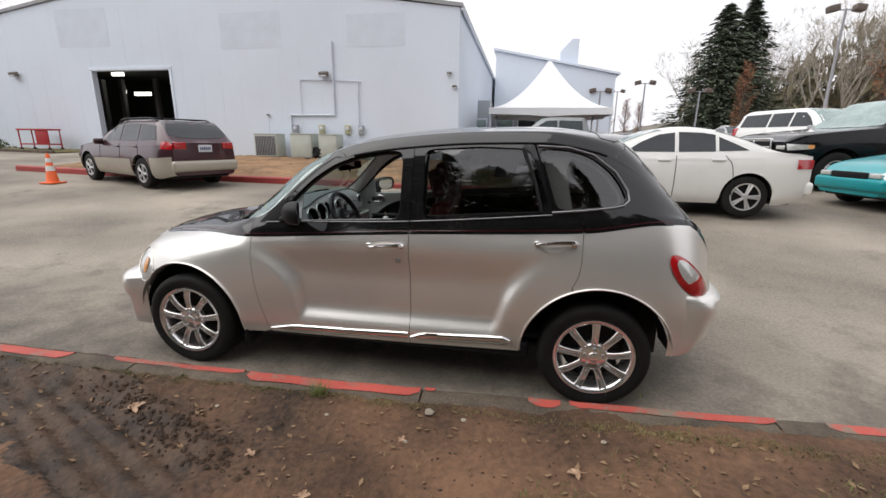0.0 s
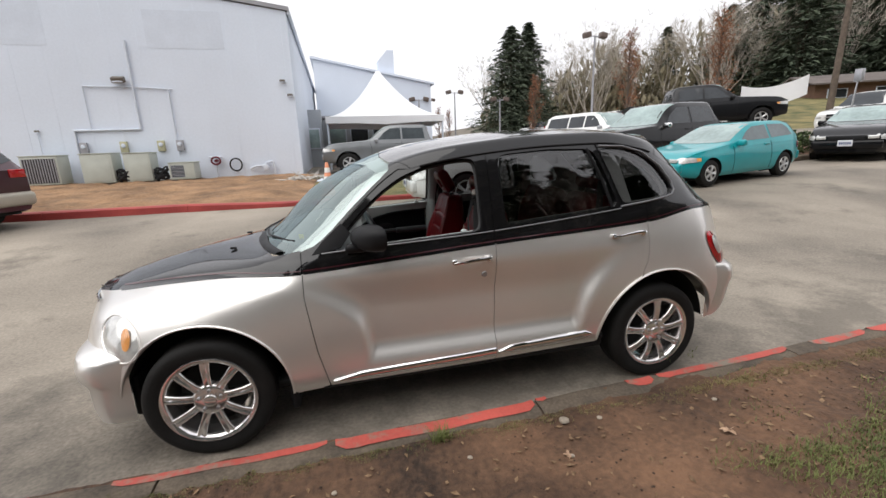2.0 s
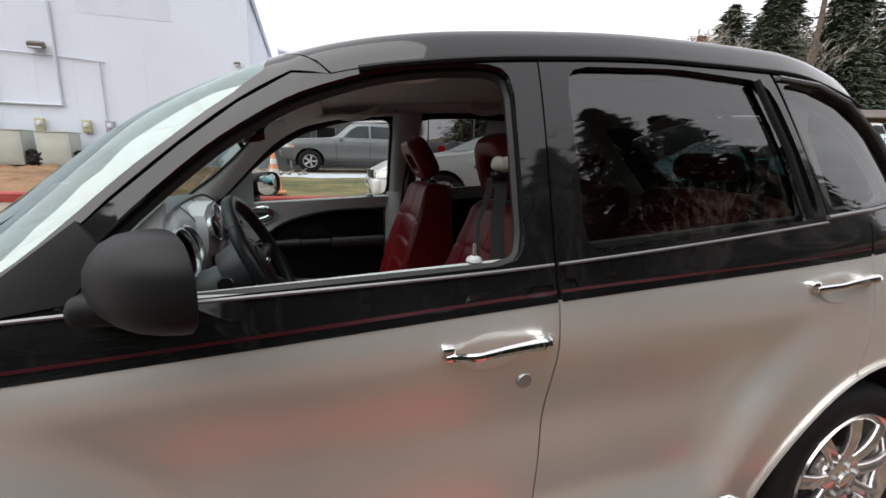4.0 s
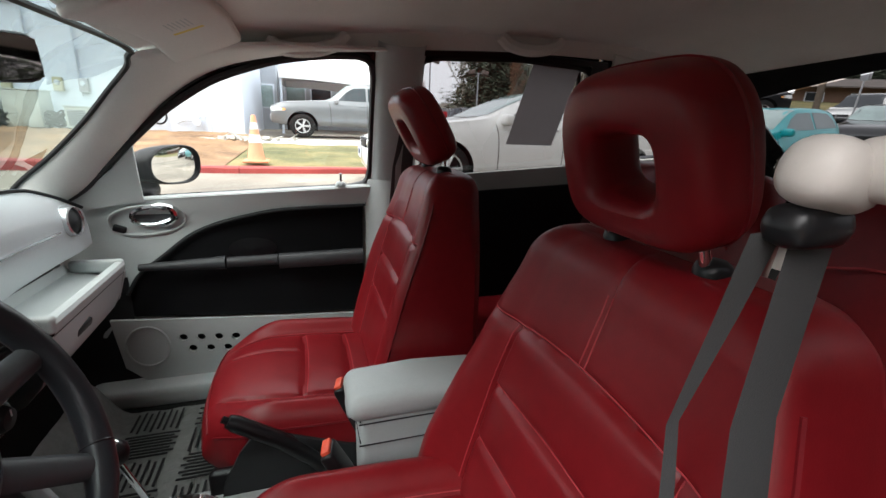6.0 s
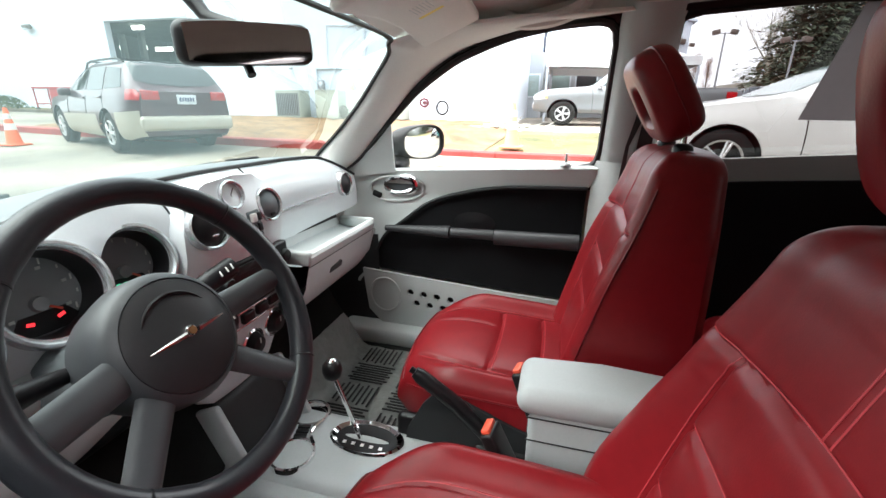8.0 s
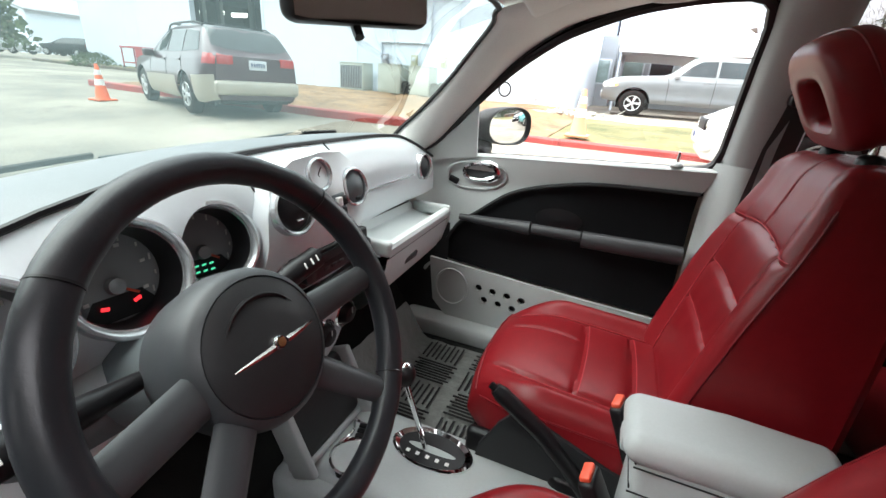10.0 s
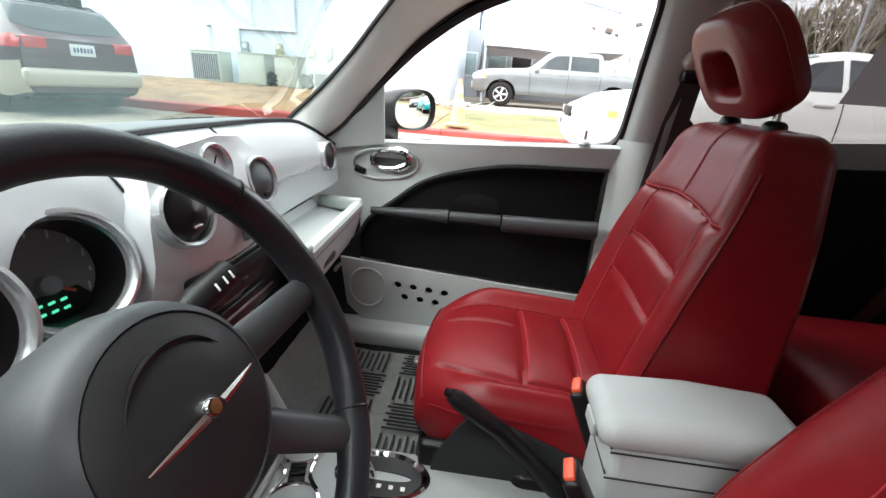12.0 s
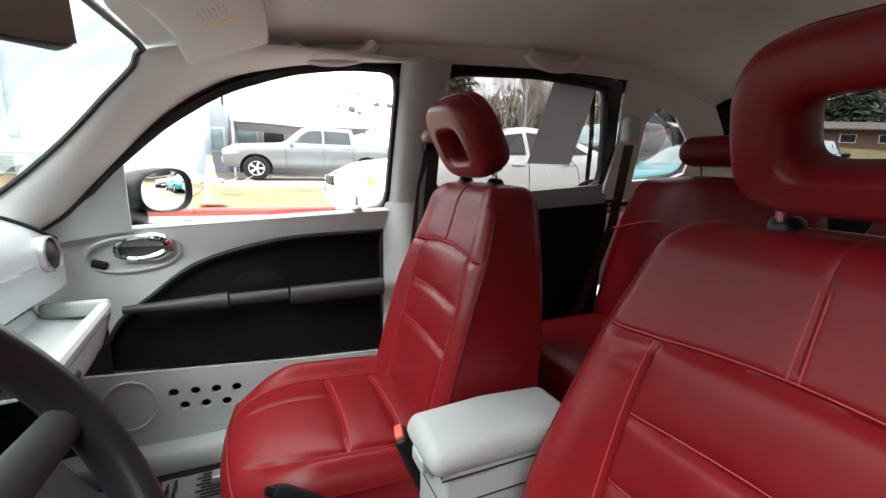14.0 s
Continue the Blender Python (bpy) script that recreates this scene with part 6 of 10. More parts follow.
    quad_grid(bm, lambda u, v: (-0.215 + 0.072 * v * math.cos(2 * math.pi * u), door_y(0, 0.85) + sd * 0.002 - sd * 0.006 * (1 - v), 0.856 + 0.036 * v * math.sin(2 * math.pi * u)), 20, 3, close_u=True)
    part("pull_cup", bm, I["black"], trim)
    # chrome handle in an oval surround, switch, lock knob
    bm = bmesh.new()
    tube(bm, [(x, door_y(x, z) - sd * 0.004, z + 0.08 * (x + 0.49)) for x, z in oval(-0.492, 0.958, 0.098, 0.045, 36, 0.85)], 0.004, 6, close=True)
    part("handle_surround", bm, I["grey"], trim)
    bm = bmesh.new()
    quad_grid(bm, lambda u, v: (-0.475 + 0.052 * v * math.cos(2 * math.pi * u), door_y(0, 0.97) - sd * 0.002, 0.972 + 0.026 * v * math.sin(2 * math.pi * u) + 0.005 * v * math.cos(2 * math.pi * u)), 24, 2, close_u=True)
    handle = part("release_cup", bm, I["spoke"], trim)
    bm = bmesh.new()
    tube(bm, [(x, door_y(x, z) - sd * 0.01, z + 0.1 * (x + 0.475)) for x, z in oval(-0.473, 0.972, 0.055, 0.028, 30, 0.85)], [0.007 + 0.004 * (math.cos(2 * math.pi * i / 30) > 0.3) for i in range(30)], 8, close=True)
    part("release_handle", bm, M["chrome"], handle, "chrome inside door handle")
    part("window_switch", box((-0.568, door_y(0, 0.94) - sd * 0.004, 0.932), (0.035, 0.012, 0.022), 0.008, Matrix.Rotation(radians(20 * 1), 3, "Y")), I["black"], trim)
    bm = bmesh.new()
    lathe(bm, [(0.0001, 0.008), (0.008, 0.007), (0.014, 0.004), (0.016, 0.0), (0.017, -0.004)], 18, Matrix.Translation((0.064, sd * 0.728, 1.064)))
    base = part("lock_surround", bm, I["grey"], trim)
    bm = bmesh.new()
    lathe(bm, [(0.0001, 0.03), (0.004, 0.029), (0.0045, 0.0), (0.0045, -0.01)], 10, Matrix.Translation((0.064, sd * 0.728, 1.068)))
    part("lock_knob", bm, M["chrome"], base)
    # triangular corner cover inside the mirror
    part("corner_cover", patch([(-0.745, 1.0), (-0.492, 1.032), (-0.487, 1.19), (-0.55, 1.125), (-0.63, 1.06)], side=sd, off=-0.043, thick=0.01), I["grey"], trim)
    # rear door trim
    rear = part("rear_door_trim", flat([(0.30, 1.085), (1.02, 1.14), (1.02, 1.07), (0.6, 1.045), (0.30, 1.02)], [], lambda x, z, d: (x, sd * (0.715 + d), z), 0.02, 0.08), I["rear_trim"], car, "grey rear door trim")
    part("rear_door_cloth", flat([(0.30, 1.02), (0.6, 1.045), (1.02, 1.07), (1.0, 0.5), (0.30, 0.45)], [], lambda x, z, d: (x, sd * (0.70 + d), z), 0.02, 0.1), I["cloth"], rear)
    # grab handles
    for gx in (-0.03, 0.62):
        bm = bmesh.new()
        pts, rr = [], []
        for i in range(11):
            u = i / 10
            p = skin(gx - 0.10 + 0.2 * u, 6.72, sd, -0.045 - 0.034 * math.sin(math.pi * u) ** 0.5)
            pts.append(p)
            rr.append(0.018)
        tube(bm, pts, rr, 8)
        part("grab_handle", bm, I["beige"], car, "warm grey folding grab handle")

# rear bulkhead, floor, footwells
part("carpet", box((0.2, 0, 0.375), (2.0, 1.42, 0.03), 0.01), I["carpet"], car)
bm = bmesh.new()
quad_grid(bm, lambda u, v: (-0.62 - 0.32 * u, -0.70 + 1.40 * v, 0.385 + 0.55 * u ** 1.6), 10, 8)
part("footwell_carpet", bm, I["carpet"], car)
for sd in (-1, 1):
    part("sill_trim", box((0.0, sd * 0.685, 0.41), (1.4, 0.10, 0.08), 0.025), I["grey"], car)
    bm = bmesh.new()
    quad_grid(bm, lambda u, v: (-0.56 - 0.30 * u, sd * (0.71 - 0.01 * u), 0.39 + 0.40 * v), 4, 4)
    part("kick_panel", bm, I["charcoal"], car)
part("load_floor", box((1.45, 0, 0.72), (0.75, 1.3, 0.04), 0.02), I["carpet"], car)
# protective film with lines of small print on the passenger's floor
bm = bmesh.new()
quad_grid(bm, lambda u, v: (-0.66 + 0.46 * u, 0.14 + 0.46 * v, 0.397 + 0.007 * noise.noise((u * 9, v * 9, 3)) + 0.12 * smooth_step(0.25, 0, u) ** 2), 26, 26)
film = part("floor_film", bm, I["film"], car, "crumpled clear floor film with printed lines")
lines = {}
for j in range(4):
    for k in range(2):
        for i in range(8):
            ox, oy = -0.55 + 0.165 * k, 0.17 + 0.105 * j
            along_x = (j + k) % 2 == 0
            ln = (0.11 + 0.022 * ((i * 7 + j) % 2)) if along_x else (0.075 + 0.018 * ((i * 5 + k) % 2))
            if (ln, along_x) not in lines:
                lines[(ln, along_x)] = mesh_from(box((0, 0, 0), (ln, 0.0055, 0.002) if along_x else (0.0055, ln, 0.002), 0), "printed_line", I["black"], False)
            ob = new("printed_line", lines[(ln, along_x)])
            ob.parent = film
            ob.location = (ox + 0.07, oy + 0.012 * i + 0.01, 0.406) if along_x else (ox + 0.016 * i + 0.01, oy + 0.05, 0.406)


# front seats
def seat(cx, cy, name, inner, bx, lean, top, yoke, hz, hx, hlean, broad, lift):
    """One front seat; inner is the sign of y towards the car's middle, bx the front of the backrest at the yoke seam's height."""
    s = new(name)
    s.parent = car
    s.matrix_basis = pose(cx, cy, 0)
    n = 132

    def dense_at(w):
        return math.sin(math.pi / 2 * (2 * w - 1))

    def notch(d, w):
        return math.exp(-(d / w) ** 2)

    # cushion: a plump pad with raised side bolsters, rolled front edge and sewn panels
    def cush(t, e0, low=False):
        e, tt = abs(e0), abs(2 * t - 1)
        rim = (max(0.0, 1 - e ** 9) * max(0.0, 1 - tt ** (8 if t < 0.5 else 12))) ** 0.4
        x = -0.257 + 0.532 * t - 0.022 * (1 - e * e) * smooth_step(0.4, 0.0, t)
        y = e0 * (0.252 - 0.058 * smooth_step(0.3, 0.0, t) ** 2 - 0.016 * smooth_step(0.6, 1.0, t))
        if low:
            return Vector((x, y, 0.56 - 0.075 * rim + lift))
        seam = 0.605 - 0.05 * smooth_step(0.35, 0.08, t)
        z = 0.56 + lift + rim * (0.092 - 0.022 * smooth_step(0.05, 1, t) + 0.034 * smooth_step(seam, 0.84, e) * smooth_step(0.02, 0.3, t) - 0.012 * smooth_step(0.3, 0.0, t))
        panel_u = min(1.0, e / seam)
        for a, b2 in ((0.02, 0.395), (0.395, 0.605), (0.605, 0.98)):
            if a < t < b2 and e < seam:
                z += 0.008 * rim * (1 - (2 * (t - a) / (b2 - a) - 1) ** 4) * (1 - panel_u ** 5)
        z -= 0.008 * notch(e - seam, 0.016) * smooth_step(0.06, 0.14, t)
        for tc in (0.395, 0.605):
            z -= 0.006 * notch(t - tc - 0.012 * (1 - panel_u ** 2), 0.009) * smooth_step(seam + 0.01, seam - 0.03, e)
        z -= 0.004 * notch(e0 + 0.22 * inner, 0.014) * smooth_step(0.06, 0.12, t) * smooth_step(0.395, 0.36, t)
        z += 0.0009 * noise.noise((x * 14, y * 14 + cy * 30, 1.3)) * rim
        return Vector((x, y, z))
    bm = bmesh.new()

    def closed(front_f, rear_f):
        """Two sheets that meet along a common rim."""
        fr = [[bm.verts.new(front_f(i / n, j / n)) for j in range(n + 1)] for i in range(n + 1)]
        re = [[fr[i][j] if i in (0, n) or j in (0, n) else bm.verts.new(rear_f(i / n, j / n)) for j in range(n + 1)] for i in range(n + 1)]
        for g in (fr, re):
            for i in range(n):
                for j in range(n):
                    bm.faces.new((g[i][j], g[i + 1][j], g[i + 1][j + 1], g[i][j + 1]))
        bmesh.ops.recalc_face_normals(bm, faces=bm.faces)
    half = lambda w: 0.5 + 0.5 * dense_at(w)
    closed(lambda u, v: cush(half(u), dense_at(v)), lambda u, v: cush(half(u), dense_at(v), True))
    cushion = part("seat_cushion", bm, I["leather"], s, "red leather seat cushion with sewn panels")

    def stitch(pts, f, out, owner, r=0.0011, material="thread"):
        bm2 = bmesh.new()
        tube(bm2, [f(a, c) + Vector(out) for a, c in pts], r, 5)
        part("seam", bm2, I[material], owner)
    up = (0, 0, 0.0002)
    for sg in (-1, 1):
        stitch([(0.10 + 0.82 * k / 30, sg * (0.605 - 0.05 * smooth_step(0.35, 0.08, 0.10 + 0.82 * k / 30) + 0.02)) for k in range(31)], cush, up, cushion)
        stitch([(0.05 + 0.9 * k / 30, sg * 0.968) for k in range(31)], cush, (0, sg * 0.001, 0.0008), cushion, 0.0024, "piping")
    for tc in (0.395, 0.605):
        stitch([(tc + 0.017 + 0.012 * (1 - (c / 0.6) ** 2), c) for c in [-0.58 + 1.16 * k / 20 for k in range(21)]], cush, up, cushion)
    stitch([(0.03, -0.93 + 1.86 * k / 30) for k in range(31)], cush, (-0.0012, 0, 0.0004), cushion, 0.0024, "piping")

    # backrest: a thick reclined slab with flat sides, piped front edges, bolsters, yoke and sewn centre panels
    Z0 = 0.585
    H = top - Z0
    seam_e = 0.63

    def width(z):
        t = (z - Z0) / H
        return broad * curve([(0.0, 0.245), (0.2, 0.264), (0.5, 0.26), (0.72, 0.24), (0.88, 0.212), (1.0, 0.192)], t)

    def front(z, e0):
        """How far back the front face lies at height z and share e0 of the half width, before the edges roll."""
        e, t = abs(e0), (z - Z0) / H
        x = bx + lean * (z - yoke) - 0.010 * math.sin(math.pi * max(0.0, min(1.0, t * 1.15))) * (1 - e * e)
        arch_z = yoke + 0.012 * (1 - min(1.0, e / seam_e) ** 2)
        below = smooth_step(arch_z + 0.10, arch_z - 0.14, z)
        x -= (0.024 + (0.035 if broad > 0.9 else 0.0) * smooth_step(0.62, 0.2, t)) * smooth_step(seam_e, 0.86, e) * (0.25 + 0.75 * below)
        if e < seam_e:
            for hi, lo in ((0.0, 0.105), (0.105, 0.2), (0.2, 0.36)):
                q = (arch_z - z - hi) / (lo - hi)
                if 0 < q < 1:
                    x -= 0.007 * (1 - (2 * q - 1) ** 4) * (1 - (e / seam_e) ** 5)
        x += 0.007 * notch(e - seam_e, 0.016) * smooth_step(arch_z + 0.008, arch_z - 0.01, z)
        x += 0.0065 * notch(z - arch_z, 0.0055) * smooth_step(1.0, 0.9, e)
        for dz in (0.105, 0.2):
            x += 0.006 * notch(z - arch_z + dz, 0.005) * smooth_step(seam_e + 0.01, seam_e - 0.03, e)
        x += 0.004 * notch(e0 * 0.2, 0.0035) * smooth_step(arch_z + 0.005, arch_z + 0.02, z)
        x += 0.0009 * noise.noise((z * 13, e0 * 4, 3 + cy * 7))
        # gathers where the yoke meets the bolster
        x += 0.0018 * noise.noise((z * 70, e0 * 6, 5)) * notch(z - arch_z + 0.02, 0.04) * notch(e - 0.75, 0.12)
        return x

    # one level ring: front face, flat side, rear face, flat side
    NF, NS, NR = 110, 10, 24

    def ring(z, k):
        w = width(z) - 0.036 * (1 - k)
        pts = []
        for i in range(NF + 1):
            e0 = -1 + 2 * i / NF
            e0 = math.copysign(1 - (1 - abs(e0)) ** 1.25, e0)
            edge = max(0.0, (abs(e0) - 0.875) / 0.125)
            roll = 0.026 * (1 - math.sqrt(max(0.0, 1 - edge ** 2.2)))
            pts.append((front(z, e0) + roll + 0.034 * (1 - k), e0 * w))
        t = (z - Z0) / H
        xr = bx + 0.150 - 0.022 * (1 - k)
        for i in range(1, NS):
            q = i / NS
            pts.append((pts[NF][0] + (xr - 0.02 - pts[NF][0]) * q, w * (1 + 0.012 * math.sin(math.pi * q))))
        for i in range(NR + 1):
            e0 = 1 - 2 * i / NR
            edge = max(0.0, (abs(e0) - 0.8) / 0.2)
            pts.append((xr - 0.02 * (1 - math.sqrt(max(0.0, 1 - edge * edge))) + 0.012 * (1 - e0 * e0), e0 * w))
        for i in range(1, NS):
            q = i / NS
            pts.append((xr - 0.02 + (pts[0][0] - xr + 0.02) * q, -w * (1 + 0.012 * math.sin(math.pi * q))))
        return [Vector((x - cx, y, z)) for x, y in pts]
    rows = []
    NZ = 130
    for i in range(NZ + 1):
        t = i / NZ
        z = Z0 + H * (t if t < 0.9 else 0.9 + 0.1 * math.sin(math.pi / 2 * (t - 0.9) / 0.1))
        q = max(0.0, (z - (top - 0.045)) / 0.045)
        rows.append(ring(z, math.sqrt(max(0.0, 1 - q * q))))
    last = rows[-1]
    mid_x = sum(p.x for p in last) / len(last)
    for f in (0.75, 0.45, 0.15, 0.02):
        rows.append([Vector((mid_x + (p.x - mid_x) * f, p.y * (1 - 0.1 * (1 - f)), p.z + 0.004 * (1 - f))) for p in last])
    first = rows[0]
    rows.insert(0, [Vector(((p.x + bx + 0.03 - cx) / 2, p.y * 0.8, p.z - 0.03)) for p in first])
    bm = bmesh.new()
    vs = [[bm.verts.new(p) for p in r] for r in rows]
    m = len(first)
    for a, b2 in zip(vs, vs[1:]):
        for k in range(m):
            bm.faces.new((a[k], a[(k + 1) % m], b2[(k + 1) % m], b2[k]))
    bmesh.ops.recalc_face_normals(bm, faces=bm.faces)
    rest = part("backrest", bm, I["leather"], s, "red leather backrest with a shoulder yoke")

    def on_back(z, e0):
        edge = max(0.0, (abs(e0) - 0.875) / 0.125)
        return Vector((front(z, e0) + 0.026 * (1 - math.sqrt(max(0.0, 1 - edge ** 2.2))) - cx, e0 * width(z), z))
    out = (-0.0002, 0, 0)
    arc_z = lambda c: yoke + 0.012 * (1 - min(1.0, abs(c) / seam_e) ** 2)
    stitch([(arc_z(c) + 0.007, c) for c in [-0.96 + 1.92 * k / 40 for k in range(41)]], on_back, out, rest)
    for dz in (0.105, 0.2):
        stitch([(arc_z(c) - dz + 0.006, c) for c in [-0.61 + 1.22 * k / 24 for k in range(25)]], on_back, out, rest)
    for sg in (-1, 1):
        stitch([(Z0 + 0.05 + (yoke - Z0 - 0.05) * k / 24, sg * (seam_e + 0.025)) for k in range(25)], on_back, out, rest)
        stitch([(Z0 + 0.03 + (H - 0.09) * k / 40, sg * 0.992) for k in range(41)], on_back, (-0.0005, sg * 0.001, 0), rest, 0.0026, "piping")
    for off in (-0.022, 0.022):
        stitch([(yoke + 0.02 + (top - 0.05 - yoke - 0.02) * k / 9, off) for k in range(10)], on_back, out, rest)

    # head restraint: a padded ring on two posts
    bm = bmesh.new()
    hc = Vector((hx - cx, 0, hz))
    turn = Matrix.Rotation(radians(hlean), 3, "Y")

    def soft(a, p):
        return math.copysign(abs(math.cos(a)) ** p, math.cos(a)), math.copysign(abs(math.sin(a)) ** p, math.sin(a))

    def ringpt(u, v):
        a, b2 = 2 * math.pi * u, 2 * math.pi * v
        ca, sa = soft(a, 0.5)
        oy, oz = 0.114 * ca * (1 - 0.10 * smooth_step(0.1, 1.0, sa)), 0.093 * sa
        iy, iz = 0.044 * ca, 0.034 * sa - 0.008
        cb, sb = soft(b2, 0.72)
        f = (1 + cb) / 2
        crease = 0.003 * notch(abs(cb) - 0.25, 0.1) * (sb < 0)
        return hc + turn @ Vector(((0.046 - 0.006 * f - crease) * sb, iy + (oy - iy) * f, iz + (oz - iz) * f))
    quad_grid(bm, ringpt, 64, 32, close_u=True, close_v=True)
    bmesh.ops.recalc_face_normals(bm, faces=bm.faces)
    hr = part("head_restraint", bm, I["leather"], s, "padded red leather ring head restraint")
    bm = bmesh.new()
    tube(bm, [ringpt(k / 48, 0.015) for k in range(48)], 0.002, 5, close=True)
    part("seam", bm, I["piping"], hr)
    low = hc + turn @ Vector((0, 0, -0.08))
    for sg in (-1, 1):
        foot = Vector((mid_x, sg * 0.072, top - 0.02))
        bm = bmesh.new()
        tube(bm, [foot, (low.x, sg * 0.072, low.z)], 0.0062, 10)
        part("post", bm, M["chrome"], hr, "chrome post")
        bm = bmesh.new()
        lathe(bm, [(0.0001, 0.010), (0.011, 0.0095), (0.017, 0.005), (0.019, -0.002), (0.019, -0.012)], 20, Matrix.Translation((mid_x, sg * 0.072, top + 0.006)))
        part("post_collar", bm, I["black"], hr)
    # plinth, rails and recliner cover
    part("seat_base", box((0.0, 0, 0.455), (0.50, 0.45, 0.10), 0.03, k=3), I["black"], s)
    part("side_shield", box((-0.02, inner * 0.236, 0.50), (0.44, 0.03, 0.10), 0.014, k=3), I["black"], s)
    part("recliner_cover", box((0.2, inner * 0.245, 0.555), (0.2, 0.035, 0.13), 0.016, k=3), I["black"], s)
    for sg in (-1, 1):
        part("seat_rail", box((-0.04, sg * 0.19, 0.405), (0.56, 0.035, 0.035), 0.006), M["steel"], s)
    return s


seat(0.03, -0.318, "driver_seat", 1, 0.262, 0.255, 1.128, 0.968, 1.243, 0.305, -16, 1.0, 0.038)
seat(-0.028, 0.362, "passenger_seat", -1, 0.188, 0.262, 1.152, 1.0, 1.258, 0.232, -30, 0.8, 0.0)

# rear bench
bench = new("rear_seat")
bench.parent = car
for cy in (-0.34, 0.34):
    bm = bmesh.new()
    rbox(bm, (1.03, cy, 0.90), (0.15, 0.64, 0.56), 0.06, Matrix.Rotation(radians(14), 3, "Y"), bend=lambda p: (p.x - 0.025 * math.cos(p.y * 12) * (p.x < 0), p.y * (1 - 0.14 * smooth_step(0.05, 0.28, p.z)), p.z), k=4)
    part("backrest", bm, I["leather"], bench, "red leather rear backrest")
    bm = bmesh.new()
    tube(bm, [(0.955 + 0.25 * (z - 0.9) - 0.012, cy + 0.27 * t, z) for t, z in ((-1, 0.99), (-0.5, 1.03), (0, 1.045), (0.5, 1.03), (1, 0.99))], 0.003, 5)
    part("seam", bm, I["thread"], bench)
    part("seat_cushion", box((0.74, cy, 0.60), (0.50, 0.66, 0.16), 0.055, bend=lambda p: (p.x, p.y, p.z + 0.015 * math.cos(p.y * 9)), k=4), I["leather"], bench, "red leather rear cushion")
    part("head_restraint", box((1.06, cy - 0.02, 1.255), (0.10, 0.24, 0.09), 0.042, Matrix.Rotation(radians(8), 3, "Y"), k=5), I["leather"], bench)
    for sg in (-1, 1):
        bm = bmesh.new()
        tube(bm, [(1.085, cy - 0.02 + sg * 0.06, 1.10), (1.07, cy - 0.02 + sg * 0.06, 1.24)], 0.006, 8)
        part("post", bm, M["chrome"], bench)

# dashboard
dash = new("dashboard")
dash.parent = car
# plan and height of the seam where the soft top meets the painted face, and of the face's boldest line
SEAM_X = [(-0.66, -0.585), (-0.46, -0.582), (-0.40, -0.585), (-0.346, -0.585), (-0.26, -0.592), (-0.05, -0.608), (0.17, -0.628), (0.4, -0.652), (0.5, -0.655), (0.58, -0.64), (0.66, -0.62)]
SEAM_Z = [(-0.66, 1.048), (-0.46, 1.062), (-0.40, 1.072), (-0.346, 1.086), (-0.26, 1.099), (-0.05, 1.108), (0.17, 1.102), (0.4, 1.09), (0.5, 1.08), (0.58, 1.052), (0.66, 1.01)]
BOLD_X = [(-0.66, -0.585), (-0.445, -0.548), (-0.31, -0.55), (-0.178, -0.57), (-0.1, -0.555), (0.0, -0.545), (0.1, -0.56), (0.22, -0.59), (0.4, -0.60), (0.535, -0.60), (0.66, -0.61)]


def face(y, z, d=0.0):
    """Face of the dash: bowed in plan, rolling forwards to the seam at its top."""
    zs, xs_, xb = curve(SEAM_Z, y), curve(SEAM_X, y), curve(BOLD_X, y)
    w = max(0.0, zs - z)
    x = xs_ + (xb - xs_) * math.sin(min(1.0, w / 0.075) * math.pi / 2) ** 0.9 - 0.28 * max(0.0, w - 0.13)
    return Vector((x + d, y, z))


def pad(u, v):
    y = -0.66 + 1.32 * u
    xe = -1.06 + 0.30 * (abs(y) / 0.66) ** 2
    xs_, zs = curve(SEAM_X, y), curve(SEAM_Z, y)
    x = xe + (xs_ - xe) * v
    return Vector((x, y, 1.026 + (zs - 1.026) * smooth_step(-0.1, 1.0, v) + 0.012 * math.sin(math.pi * v) - 0.02 * smooth_step(0.55, 0.66, abs(y)) * (1 - v)))


bm = bmesh.new()
quad_grid(bm, pad, 52, 18)
part("dash_pad", bm, I["dash_pad"], dash, "soft grey dash top")
bm = bmesh.new()
tube(bm, [pad(i / 52, 1.0) + Vector((0.002, 0, 0.001)) for i in range(53)], 0.0045, 6)
part("dash_seam", bm, I["black"], dash)

# three deep gauges in silver rings
GAUGES = ((-0.442, 0.988, 0.063, -8), (-0.308, 1.006, 0.061, -6), (-0.182, 0.999, 0.055, -14))
rim_low = [(0.66, 0.912), (0.17, 0.90), (-0.07, 0.90), (-0.2, 0.918), (-0.40, 0.915), (-0.66, 0.93)]
part("dash_face", flat([(-0.66 + 1.32 * k / 40, curve(SEAM_Z, -0.66 + 1.32 * k / 40) - 0.001) for k in range(41)] + rim_low, [oval(y, z, r * 1.02, r * 1.02, 32) for y, z, r, _ in GAUGES], lambda y, z, d: face(y, z, -d), 0.0, 0.024), I["dash_silver"], dash, "silver painted dash face")
